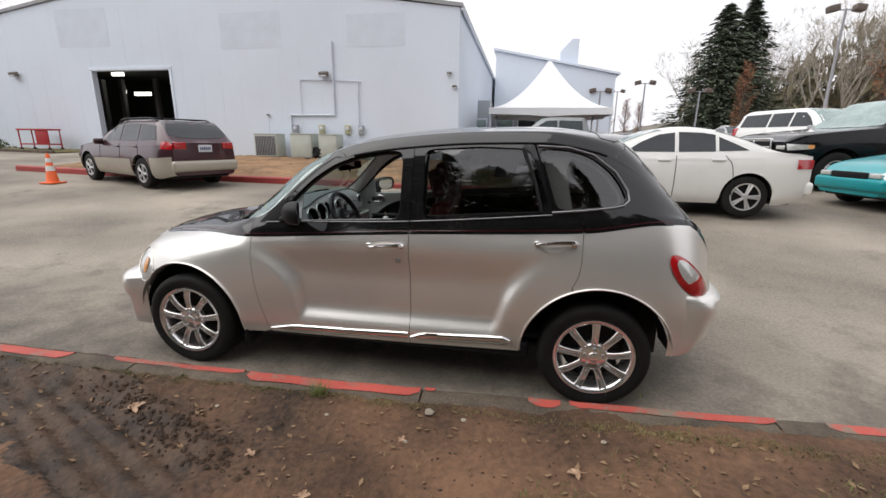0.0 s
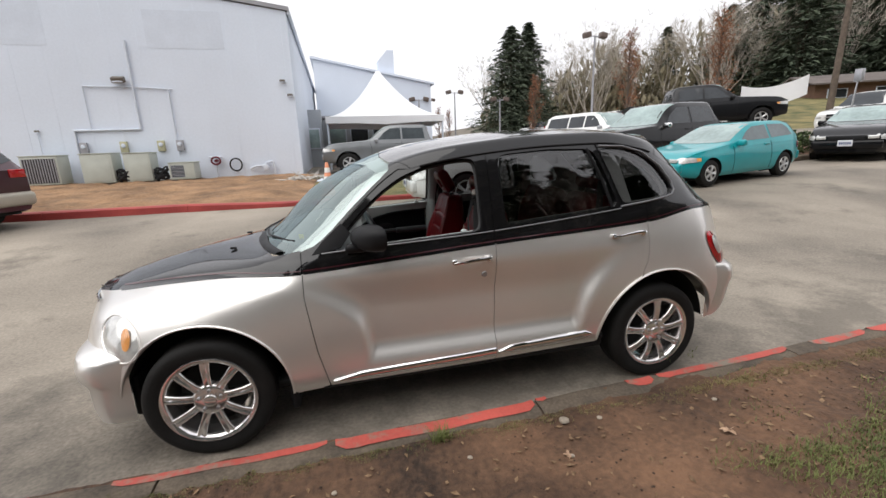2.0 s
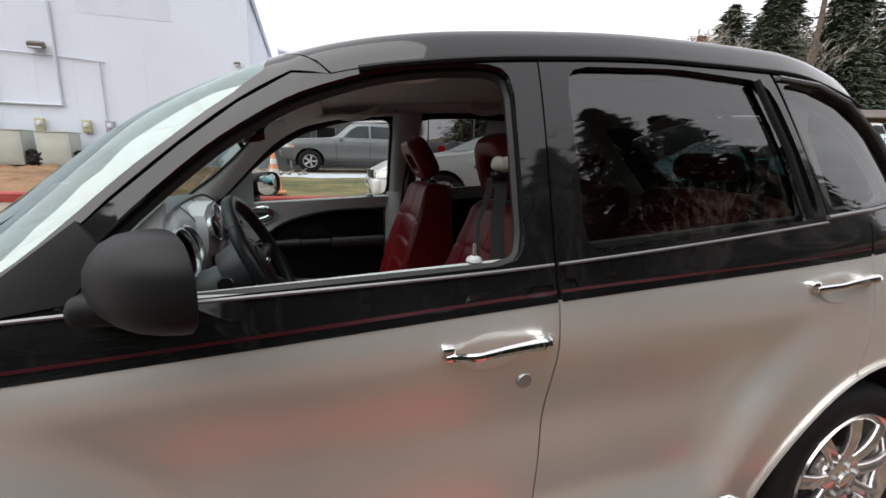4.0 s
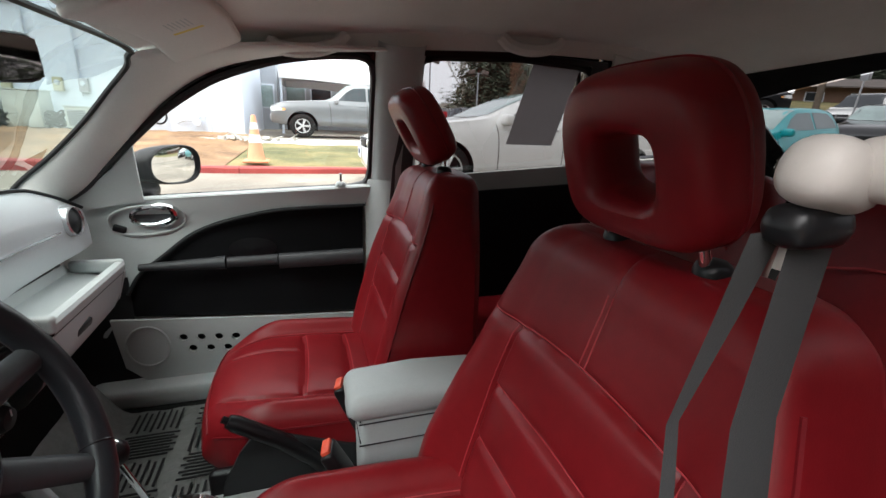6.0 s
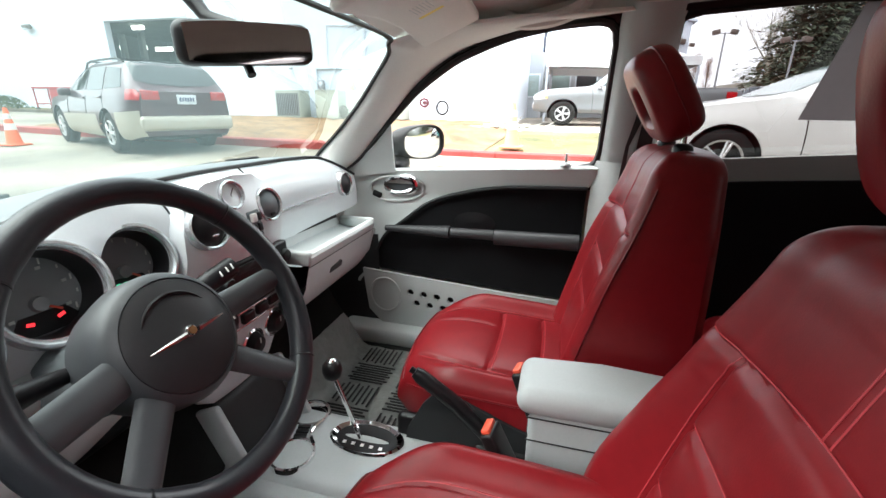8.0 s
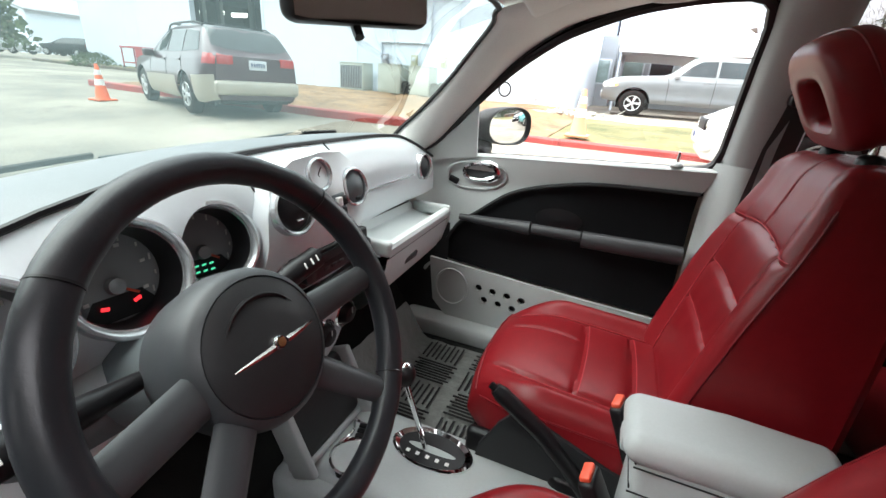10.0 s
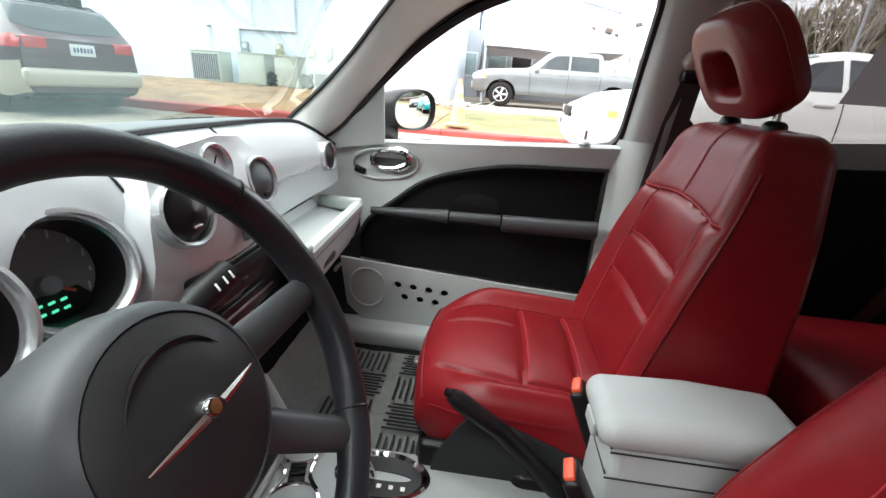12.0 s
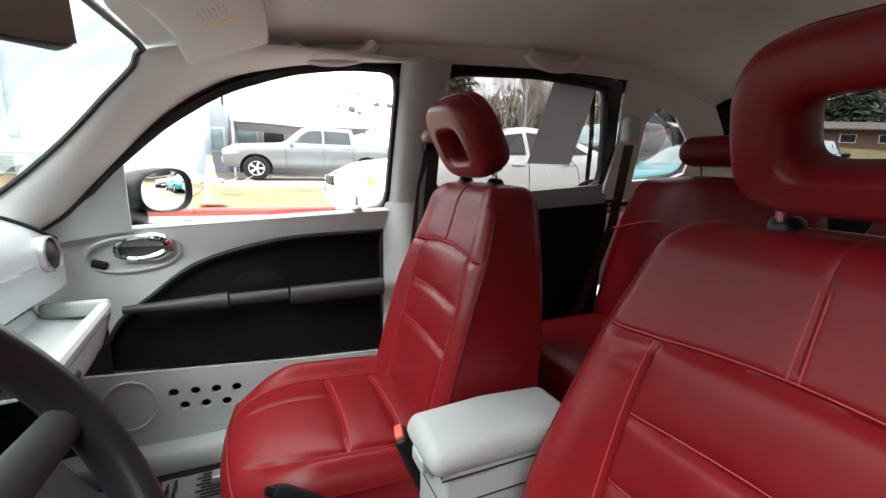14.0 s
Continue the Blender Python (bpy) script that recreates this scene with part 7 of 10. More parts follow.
for i, (y, z, r, yaw) in enumerate(GAUGES):
    c = face(y, z)
    tilt = Matrix.Translation(c) @ Matrix.Rotation(radians(yaw), 4, "Z") @ Matrix.Rotation(radians(74), 4, "Y")
    bm = bmesh.new()
    lathe(bm, [(r + 0.008, -0.022), (r + 0.0075, 0.006), (r + 0.005, 0.0115), (r + 0.001, 0.0125), (r - 0.003, 0.009), (r - 0.005, 0.002)], 48, tilt)
    pod = part("gauge_ring", bm, I["ring_silver"], dash, "satin silver gauge ring")
    bm = bmesh.new()
    lathe(bm, [(r - 0.003, 0.008), (r - 0.006, -0.01), (r - 0.009, -0.045)], 40, tilt)
    part("gauge_well", bm, I["black"], pod)
    bm = bmesh.new()
    lathe(bm, [(0.0001, -0.044), (r - 0.009, -0.044)], 40, tilt)
    part("gauge_face", bm, I["gauge"], pod)
    for k in range(11):
        a = radians(215 - 25 * k)
        p = tilt @ Vector((-math.sin(a) * (r - 0.014), math.cos(a) * (r - 0.014), -0.0425))
        bm = bmesh.new()
        rbox(bm, p, (0.001, 0.002, 0.005 if k % 2 else 0.008), 0)
        part("tick", bm, I["print"], pod)
        if k % 2 == 0 and i != 2:
            q = tilt @ Vector((-math.sin(a) * (r - 0.023), math.cos(a) * (r - 0.023), -0.0425))
            part("numeral_bar", box(q, (0.001, 0.006, 0.004), 0), I["print"], pod)
    for ang, off in (((205, -0.022), (150, 0.02)) if i == 0 else ((215, 0.0),)):
        na = radians(ang)
        hub = Vector((0.010, off, -0.039))
        bm = bmesh.new()
        tube(bm, [tilt @ hub, tilt @ (hub + Vector((-math.sin(na) * r * 0.42, math.cos(na) * r * 0.42 * -1, 0)))], 0.0017, 5)
        part("needle", bm, I["orange_button"], pod)
        bm = bmesh.new()
        lathe(bm, [(0.0001, -0.032), (0.009, -0.033), (0.0105, -0.041)], 16, tilt @ Matrix.Translation((hub.x, hub.y, 0)))
        part("needle_hub", bm, I["gauge"], pod)
    part("display", flat([(-r * 0.62, -r * 0.62), (-r * 0.42, -r * 0.80), (r * 0.42, -r * 0.80), (r * 0.62, -r * 0.62), (r * 0.42, -r * 0.34), (-r * 0.42, -r * 0.34)], [], lambda a, b2, d: tilt @ Vector((-b2, a, -0.041))), I["black"], pod)
    if i == 0:
        txt = bpy.data.curves.new("display_text", "FONT")
        txt.body, txt.size, txt.extrude, txt.align_x, txt.align_y = "N  50", 0.011, 0.0004, "CENTER", "CENTER"
        me = bpy.data.meshes.new_from_object(new("text_source", txt).evaluated_get(bpy.context.evaluated_depsgraph_get()))
        bpy.data.objects.remove(bpy.data.objects["text_source"])
        me.materials.append(I["green_light"])
        ob = new("display_text", me)
        ob.parent = pod
        ob.matrix_basis = tilt @ Matrix.Translation((r * 0.57, 0, -0.0395)) @ Matrix(((0, -1, 0, 0), (1, 0, 0, 0), (0, 0, 1, 0), (0, 0, 0, 1)))
    elif i == 1:
        for sg in (-1, 1):
            bm = bmesh.new()
            rbox(bm, tilt @ Vector((r * 0.52, sg * 0.017, -0.039)), (0.0016, 0.009, 0.0045), 0.0008, Matrix.Rotation(radians(18 * sg), 3, "X"))
            part("warning_light", bm, I["red_light"], pod)
    else:
        for row in (0, 1):
            for sg in (-1, 0, 1):
                part("status_light", box(tilt @ Vector((r * (0.50 + 0.16 * row), sg * 0.0105 - 0.004, -0.039)), (0.0016, 0.0065, 0.0028), 0.0005), I["green_light"], pod)
# small trip button by the right gauge, and seams across the face
bm = bmesh.new()
lathe(bm, [(0.0001, 0.012), (0.005, 0.011), (0.0055, 0.0)], 12, Matrix.Translation(face(-0.262, 0.94)) @ Matrix.Rotation(radians(80), 4, "Y"))
part("trip_button", bm, I["black"], dash)
for y, lean_y in ((-0.115, 0.03), (0.125, 0.02)):
    bm = bmesh.new()
    zs = curve(SEAM_Z, y)
    tube(bm, [face(y + lean_y * k / 12, zs - 0.003 - (zs - 0.905) * k / 12, 0.0008) for k in range(13)], 0.0018, 5)
    part("face_joint", bm, I["charcoal"], dash)
# black plate for the shadow in the hollow under the gauges, round the steering column
part("gauge_shade_plate", flat([(-0.46, 0.918), (-0.13, 0.918), (-0.10, 0.86), (-0.14, 0.80), (-0.45, 0.80)], [], lambda y, z, d: face(y, z, -0.006 - d), 0.02, 0.04), I["black"], dash, "black plate in place of the shade under the gauges")
bm = bmesh.new()
quad_grid(bm, lambda u, v: face(-0.45 + 0.31 * u, 0.882 - 0.08 * v, 0.004 + 0.018 * math.sin(math.pi * u) ** 0.6 * smooth_step(-0.25, 0.5, v) + 0.008 * math.sin(math.pi * v)), 24, 10)
part("column_panel", bm, I["shroud"], dash, "slate grey panel round the steering column")

# centre stack: a tall rounded silver panel with vents, clock, radio and knobs
CY = 0.004


def stack(y, z, d=0.0):
    p = face(CY, min(max(z, 0.93), 1.03))
    w = max(0.0, 0.93 - z)
    return Vector((p.x + 0.034 + d - 0.10 * w - 0.35 * w * w - 0.022 * smooth_step(1.03, 1.10, z) - 1.2 * (y - CY) ** 2, y, z))


part("centre_panel", flat([(CY + dy, z) for dy, z in ((-0.125, 1.03), (-0.108, 1.075), (-0.06, 1.102), (0.0, 1.108), (0.06, 1.102), (0.108, 1.075), (0.125, 1.03), (0.13, 0.94), (0.135, 0.80), (0.125, 0.71), (0.10, 0.67), (0.05, 0.65), (-0.07, 0.65), (-0.115, 0.68), (-0.13, 0.80), (-0.13, 0.94))], [], lambda y, z, d: stack(y, z, -d), 0.05, 0.022), I["dash_silver"], dash, "silver centre console panel")
for y, z, r, nm in ((CY - 0.083, 1.034, 0.036, "air_vent"), (CY + 0.074, 1.04, 0.031, "air_vent"), (CY - 0.014, 1.075, 0.024, "clock")):
    tilt = Matrix.Translation(stack(y, z, 0.002)) @ Matrix.Rotation(radians(-5), 4, "Z") @ Matrix.Rotation(radians(76), 4, "Y")
    bm = bmesh.new()
    lathe(bm, [(r + 0.004, -0.012), (r + 0.0035, 0.003), (r + 0.001, 0.0055), (r - 0.002, 0.003), (r - 0.003, -0.004)], 36, tilt)
    ring = part(nm, bm, I["ring_silver"], dash, "round air vent" if nm == "air_vent" else "small round clock")
    bm = bmesh.new()
    if nm == "clock":
        lathe(bm, [(0.0001, -0.004), (r - 0.002, -0.004)], 28, tilt)
        part("clock_face", bm, I["gauge"], ring)
        for ang, ln in ((40, 0.6), (160, 0.8)):
            a = radians(ang)
            bm = bmesh.new()
            tube(bm, [tilt @ Vector((0, 0, -0.002)), tilt @ Vector((-math.cos(a) * r * ln, math.sin(a) * r * ln, -0.002))], 0.0009, 5)
            part("clock_hand", bm, I["black"], ring)
    elif y < CY:
        lathe(bm, [(0.0001, 0.010), (r * 0.5, 0.007), (r * 0.85, -0.002), (r - 0.002, -0.008)], 28, tilt)
        part("vent_ball", bm, I["black"], ring)
        bm = bmesh.new()
        rbox(bm, tilt @ Vector((0.016, -0.002, 0.009)), (0.004, 0.012, 0.003), 0.001)
        part("vent_tab", bm, I["ring_silver"], ring)
    else:
        lathe(bm, [(0.0001, 0.007), (r * 0.6, 0.005), (r - 0.002, -0.003)], 28, tilt)
        part("vent_ball", bm, I["dash_pad"], ring)
        bm = bmesh.new()
        rbox(bm, tilt @ Vector((0.021, 0, 0.004)), (0.004, 0.014, 0.007), 0.002)
        part("vent_tab", bm, I["black"], ring)
vent_c = Matrix.Translation(face(0.55, 0.998, 0.008)) @ Matrix.Rotation(radians(-2), 4, "Z") @ Matrix.Rotation(radians(84), 4, "Y")
bm = bmesh.new()
lathe(bm, [(0.038, -0.02), (0.037, 0.003), (0.034, 0.006), (0.031, 0.002)], 32, vent_c)
ring = part("air_vent", bm, I["ring_silver"], dash, "round end air vent")
bm = bmesh.new()
lathe(bm, [(0.0001, 0.008), (0.018, 0.006), (0.031, -0.002)], 28, vent_c)
part("vent_ball", bm, I["charcoal"], ring)
# switch block under the clock, radio, slot, switches and heater dials
part("switch_plate", box(stack(CY + 0.018, 1.005, 0.002), (0.006, 0.036, 0.068), 0.004, Matrix.Rotation(radians(-8), 3, "Y")), I["dash_pad"], dash)
for k in range(3):
    part("rocker_switch", box(stack(CY + 0.012, 1.027 - 0.021 * k, 0.006), (0.008, 0.013, 0.016), 0.002, Matrix.Rotation(radians(-8), 3, "Y")), I["print"] if k == 0 else I["black"], dash)
    part("rocker_switch", box(stack(CY + 0.027, 1.027 - 0.021 * k, 0.006), (0.008, 0.011, 0.016), 0.002, Matrix.Rotation(radians(-8), 3, "Y")), I["black"], dash)
radio = part("radio", box(stack(CY + 0.012, 0.925, 0.002), (0.02, 0.21, 0.055), 0.006, Matrix.Rotation(radians(-4), 3, "Y")), I["black"], dash, "black radio unit")
for y in (CY - 0.075, CY + 0.10):
    bm = bmesh.new()
    lathe(bm, [(0.0001, 0.026), (0.012, 0.025), (0.0145, 0.021), (0.015, 0.0)], 20, Matrix.Translation(stack(y, 0.922, 0.008)) @ Matrix.Rotation(radians(90), 4, "Y"))
    part("radio_knob", bm, I["black"], radio)
part("radio_display", box(stack(CY + 0.012, 0.937, 0.0115), (0.004, 0.11, 0.016), 0.001), I["charcoal"], radio)
for k in range(6):
    part("radio_button", box(stack(CY - 0.04 + 0.021 * k, 0.913, 0.012), (0.006, 0.016, 0.008), 0.002), I["charcoal"], radio)
slot = part("disc_slot", box(stack(CY + 0.012, 0.866, 0.003), (0.018, 0.21, 0.034), 0.005), I["black"], dash, "black disc player with a slot")
part("slot_trim", box(stack(CY + 0.012, 0.868, 0.0125), (0.003, 0.15, 0.004), 0.0008), M["steel"], slot)
for z in (0.842, 0.808):
    part("trim_bar", box(stack(CY + 0.012, z, 0.004), (0.006, 0.20, 0.003), 0.001), M["chrome"], dash)
for k in range(4):
    part("window_button", box(stack(CY - 0.055 + 0.045 * k, 0.825, 0.006), (0.012, 0.034, 0.022), 0.004), I["black"], dash)
for y, z in ((CY - 0.07, 0.757), (CY + 0.012, 0.748), (CY + 0.094, 0.757)):
    tilt = Matrix.Translation(stack(y, z, 0.0)) @ Matrix.Rotation(radians(94), 4, "Y")
    bm = bmesh.new()
    lathe(bm, [(0.034, -0.004), (0.034, 0.006), (0.030, 0.009), (0.027, 0.004)], 28, tilt)
    ring = part("dial_ring", bm, M["chrome"], dash)
    bm = bmesh.new()
    lathe(bm, [(0.0001, 0.024), (0.018, 0.022), (0.022, 0.016), (0.026, 0.002)], 24, tilt)
    part("heater_knob", bm, I["black"], ring)
    part("knob_mark", box(tilt @ Vector((-0.012, 0, 0.0245)), (0.0015, 0.002, 0.012), 0), I["print"], ring)
# lower driver's side, column and knee panel
low_x = lambda y: face(y, 0.925).x
bm = bmesh.new()
quad_grid(bm, lambda u, v: (low_x(-0.66 + 0.52 * u) + 0.03 * math.sin(math.pi * v) ** 0.7 - 0.004 - 0.012 * v, -0.66 + 0.52 * u, 0.925 - 0.012 * u - 0.065 * v), 18, 8)
part("knee_roll", bm, I["grey"], dash)
bm = bmesh.new()
quad_grid(bm, lambda u, v: (low_x(-0.66 + 0.52 * u) - 0.014 + 0.02 * math.sin(math.pi * v) - 0.085 * v * v, -0.66 + 0.52 * u, 0.858 - 0.16 * v - 0.02 * math.sin(math.pi * u) * v), 18, 10)
part("knee_panel", bm, I["grey"], dash, "light grey lower dash panel")
bm = bmesh.new()
lathe(bm, [(0.0001, 0.004), (0.012, 0.004), (0.0135, 0.0)], 18, Matrix.Translation((low_x(-0.55) + 0.026, -0.555, 0.893)) @ Matrix.Rotation(radians(80), 4, "Y"))
part("lamp_switch", bm, I["black"], dash)


# passenger's side: an open tray with a thick rim that slopes down into the glove box
def tray_x(y):
    return -0.468 - 0.105 * (y - 0.136)


def tray_z(y):
    return 0.917 - 0.077 * (y - 0.136)


def sweep(prof, y0, y1, n=20):
    """A section of (back, up) offsets from the tray's rim, drawn along the dash."""
    b_ = bmesh.new()
    k = len(prof) - 1
    quad_grid(b_, lambda u, v: (tray_x(y0 + (y1 - y0) * u) + prof[round(v * k)][0], y0 + (y1 - y0) * u, tray_z(y0 + (y1 - y0) * u) + prof[round(v * k)][1]), n, k)
    bmesh.ops.recalc_face_normals(b_, faces=b_.faces)
    return b_


shelf = part("dash_tray", sweep([(-0.13, -0.002), (-0.12, -0.022), (-0.06, -0.036), (-0.026, -0.034), (-0.022, -0.008), (-0.018, -0.002), (-0.010, 0.0), (-0.002, -0.003), (0.002, -0.010), (0.0, -0.022), (-0.006, -0.032)], 0.135, 0.575), I["grey"], dash, "light grey open dash tray with a thick rim")
for y in (0.575, 0.137):
    part("tray_end", box((tray_x(y) - 0.06, y, tray_z(y) - 0.012), (0.12, 0.022, 0.034), 0.009, k=3), I["grey"], shelf)
glove = part("glove_box", sweep([(-0.008, -0.034), (-0.012, -0.05), (-0.022, -0.09), (-0.04, -0.13), (-0.07, -0.165), (-0.12, -0.19), (-0.2, -0.2)], 0.135, 0.585), I["grey"], dash, "light grey glove box lid")
bm = bmesh.new()
tube(bm, [(tray_x(y) - 0.009, y, tray_z(y) - 0.034) for y in [0.14 + 0.0435 * k for k in range(11)]], 0.0022, 5)
part("lid_gap", bm, I["charcoal"], glove)
part("lid_latch", box((tray_x(0.36) - 0.016, 0.30, tray_z(0.36) - 0.075), (0.014, 0.07, 0.02), 0.006, Matrix.Rotation(radians(14), 3, "Y")), I["charcoal"], glove)
part("glove_side", flat([(-0.475, 0.88), (-0.50, 0.80), (-0.56, 0.73), (-0.68, 0.70), (-0.70, 0.90)], [], lambda a, b2, d: (a - 0.045, 0.586 + d, b2 - 0.03), 0.012, 0.04), I["grey"], glove)
bm = bmesh.new()
tube(bm, [face(y, 0.99 - 0.02 * (y - 0.15), 0.002) for y in [0.15 + 0.034 * i for i in range(11)]], 0.003, 5)
part("face_joint", bm, I["ring_silver"], dash)
part("under_dash", box((-0.80, 0, 0.80), (0.25, 1.3, 0.30), 0.03), I["black"], dash)

# steering wheel
sw = new("steering_wheel")
sw.parent = car
sw.matrix_basis = Matrix.Translation((-0.358, -0.298, 0.978)) @ Matrix.Rotation(radians(90 - 27), 4, "Y")
# in the wheel's own frame z points at the driver, -x up, y across
bm = bmesh.new()
tube(bm, [(0.179 * math.cos(2 * math.pi * i / 72), 0.179 * math.sin(2 * math.pi * i / 72), 0.0) for i in range(72)], [0.0155 + 0.0015 * (abs(math.sin(2 * math.pi * i / 72)) > 0.55) for i in range(72)], 14, close=True)
part("rim", bm, I["wheel_leather"], sw, "charcoal leather steering wheel rim")
for a in (48, 132, 228, 312):
    bm = bmesh.new()
    c, s_ = math.cos(radians(a)), math.sin(radians(a))
    tube(bm, [(0.179 * c + 0.016 * math.cos(2 * math.pi * k / 20) * c, 0.179 * s_ + 0.016 * math.cos(2 * math.pi * k / 20) * s_, 0.0168 * math.sin(2 * math.pi * k / 20)) for k in range(20)], 0.0016, 5, close=True)
    part("rim_seam", bm, I["black"], sw)
for ang, w in ((92, 0.018), (40, 0.018), (-49, 0.021), (-85, 0.021)):
    a = radians(ang)
    d = Vector((math.cos(a), math.sin(a), 0))
    bm = bmesh.new()
    q = Vector((-d.y, d.x, 0))
    vs = quad_grid(bm, lambda u, v: d * (0.05 + 0.125 * u) + q * (w * (1.1 - 0.2 * u) * math.cos(2 * math.pi * v)) + Vector((0, 0, -0.03 + 0.028 * u + 0.011 * math.sin(2 * math.pi * v))), 8, 12, close_v=True)
    bmesh.ops.recalc_face_normals(bm, faces=bm.faces)
    part("spoke", bm, I["spoke"], sw)
bm = bmesh.new()
lathe(bm, [(0.075, -0.10), (0.084, -0.055), (0.082, -0.024), (0.077, -0.013), (0.0705, -0.0085), (0.069, -0.012)], 44)
cover = part("airbag_cover", bm, I["spoke"], sw, "round slate grey hub with a black face")
bm = bmesh.new()
lathe(bm, [(0.0695, -0.014), (0.069, -0.0095), (0.067, -0.0075), (0.03, -0.001), (0.0001, 0.0)], 44)
part("hub_face", bm, I["hub_face"], cover)
bm = bmesh.new()
tube(bm, [(-0.05 * math.cos(a), 0.05 * math.sin(a), -0.0035) for a in [-1.0 + 2.0 * k / 20 for k in range(21)]], [0.0002 + 0.0028 * math.sin(math.pi * k / 20) for k in range(21)], 6)
part("hub_crease", bm, I["black"], cover)
bm = bmesh.new()
lathe(bm, [(0.0001, 0.0085), (0.006, 0.008), (0.008, 0.005), (0.008, -0.003)], 20)
badge = part("badge", bm, M["chrome"], sw, "winged chrome badge")
for sg in (-1, 1):
    bm = bmesh.new()
    tube(bm, [(0.002, sg * q_, h_) for q_, h_ in ((0.008, 0.006), (0.03, 0.004), (0.052, 0.001))], [0.0036, 0.0026, 0.0008], 6)
    part("wing", bm, mat("dark_chrome", (0.45, 0.4, 0.38), 0.15, 1.0, 0.05), badge)
bm = bmesh.new()
lathe(bm, [(0.0001, 0.0097), (0.0048, 0.0092)], 16)
part("badge_centre", bm, mat("gold_badge", (0.5, 0.28, 0.12), 0.3, 0.9), badge)
# column shroud and stalks
bm = bmesh.new()
tube(bm, [(-0.43, -0.296, 0.938), (-0.49, -0.296, 0.905), (-0.60, -0.302, 0.86)], [0.05, 0.058, 0.066], 24)
part("column_shroud", bm, I["shroud"], car, "slate grey steering column shroud")
for pts, nm in ((((-0.47, -0.245, 0.945), (-0.468, -0.19, 0.958), (-0.466, -0.155, 0.967), (-0.462, -0.105, 0.978)), "wiper_stalk"), (((-0.46, -0.36, 0.945), (-0.45, -0.41, 0.955), (-0.44, -0.45, 0.963), (-0.43, -0.495, 0.972)), "indicator_stalk"), (((-0.44, -0.25, 0.94), (-0.42, -0.21, 0.93), (-0.41, -0.175, 0.925)), "cruise_stalk")):
    bm = bmesh.new()
    k = len(pts)
    tube(bm, pts, [0.008, 0.012, 0.0165, 0.0165][:k], 14)
    stalk = part(nm, bm, I["black"], car)
    p, q = Vector(pts[-2]), Vector(pts[-1])
    for f in (0.3, 0.55, 0.75):
        part("mark", box(p.lerp(q, f) + Vector((0.0135, 0, 0.0085)), (0.003, 0.0022, 0.009), 0.0005, Matrix.Rotation(radians(-35), 3, "Y")), M["white_tape"], stalk)

# tunnel, shifter, cup holders
tunnel = new("centre_console")
tunnel.parent = car
bm = bmesh.new()
rbox(bm, (-0.30, 0.035, 0.44), (0.62, 0.25, 0.12), 0.035, bend=lambda p: (p.x, p.y * (1 - 0.12 * smooth_step(-0.06, 0.06, p.z)), p.z + 0.004 * smooth_step(-0.1, -0.31, p.x)), k=3)
part("tunnel_cover", bm, I["console"], tunnel, "light grey console tunnel")
part("tunnel_side", box((-0.25, 0.03, 0.43), (0.72, 0.275, 0.10), 0.03, k=3), I["console"], tunnel)
bm = bmesh.new()
lathe(bm, [(0.05, 0.004), (0.058, 0.012), (0.062, 0.008), (0.064, -0.01)], 36, Matrix.Translation((-0.325, 0.072, 0.497)) @ Matrix.Diagonal((1.45, 0.85, 1, 1)))
gate = part("shift_gate", bm, M["chrome"], tunnel, "chrome ringed shift gate")
part("gate_plate", flat(oval(-0.325, 0.072, 0.082, 0.048, 32), [oval(-0.325, 0.072, 0.055, 0.010, 20)], lambda a, b2, d: (a, b2, 0.502 - d), 0.004, 0.02), I["black"], gate)
for k in range(5):
    part("gate_mark", box((-0.37 + 0.022 * k, 0.049, 0.5035), (0.008, 0.008, 0.001), 0), M["white_tape"], gate)
bm = bmesh.new()
tube(bm, [(-0.338, 0.072, 0.49), (-0.36, 0.058, 0.59), (-0.38, 0.045, 0.675)], 0.0055, 10)
lever = part("gear_lever", bm, M["chrome"], tunnel)
bm = bmesh.new()
lathe(bm, [(0.0001, 0.026), (0.010, 0.0245), (0.0195, 0.015), (0.022, 0.003), (0.019, -0.012), (0.010, -0.021), (0.006, -0.024)], 24, Matrix.Translation((-0.382, 0.043, 0.694)))
part("knob", bm, I["black"], lever, "glossy black ball gear knob")
bm = bmesh.new()
lathe(bm, [(0.0001, 0.0285), (0.007, 0.0275), (0.010, 0.0245)], 16, Matrix.Translation((-0.382, 0.043, 0.694)))
part("knob_cap", bm, M["chrome"], lever)
CUPS = ((-0.462, -0.016, 0.043), (-0.494, 0.112, 0.041))
for x, y, r in CUPS:
    bm = bmesh.new()
    lathe(bm, [(r - 0.006, -0.04), (r - 0.002, 0.0), (r + 0.001, 0.005), (r + 0.006, 0.004), (r + 0.008, -0.006)], 32, Matrix.Translation((x, y, 0.502)))
    ring = part("cup_holder", bm, M["chrome"], tunnel, "chrome rimmed cup holder")
    # near-black disc gives the shallow cup the shade of a deep one
    bm = bmesh.new()
    lathe(bm, [(0.0001, -0.012), (r - 0.004, -0.010)], 24, Matrix.Translation((x, y, 0.502)))
    part("cup_shade_disc", bm, I["cloth"], ring)
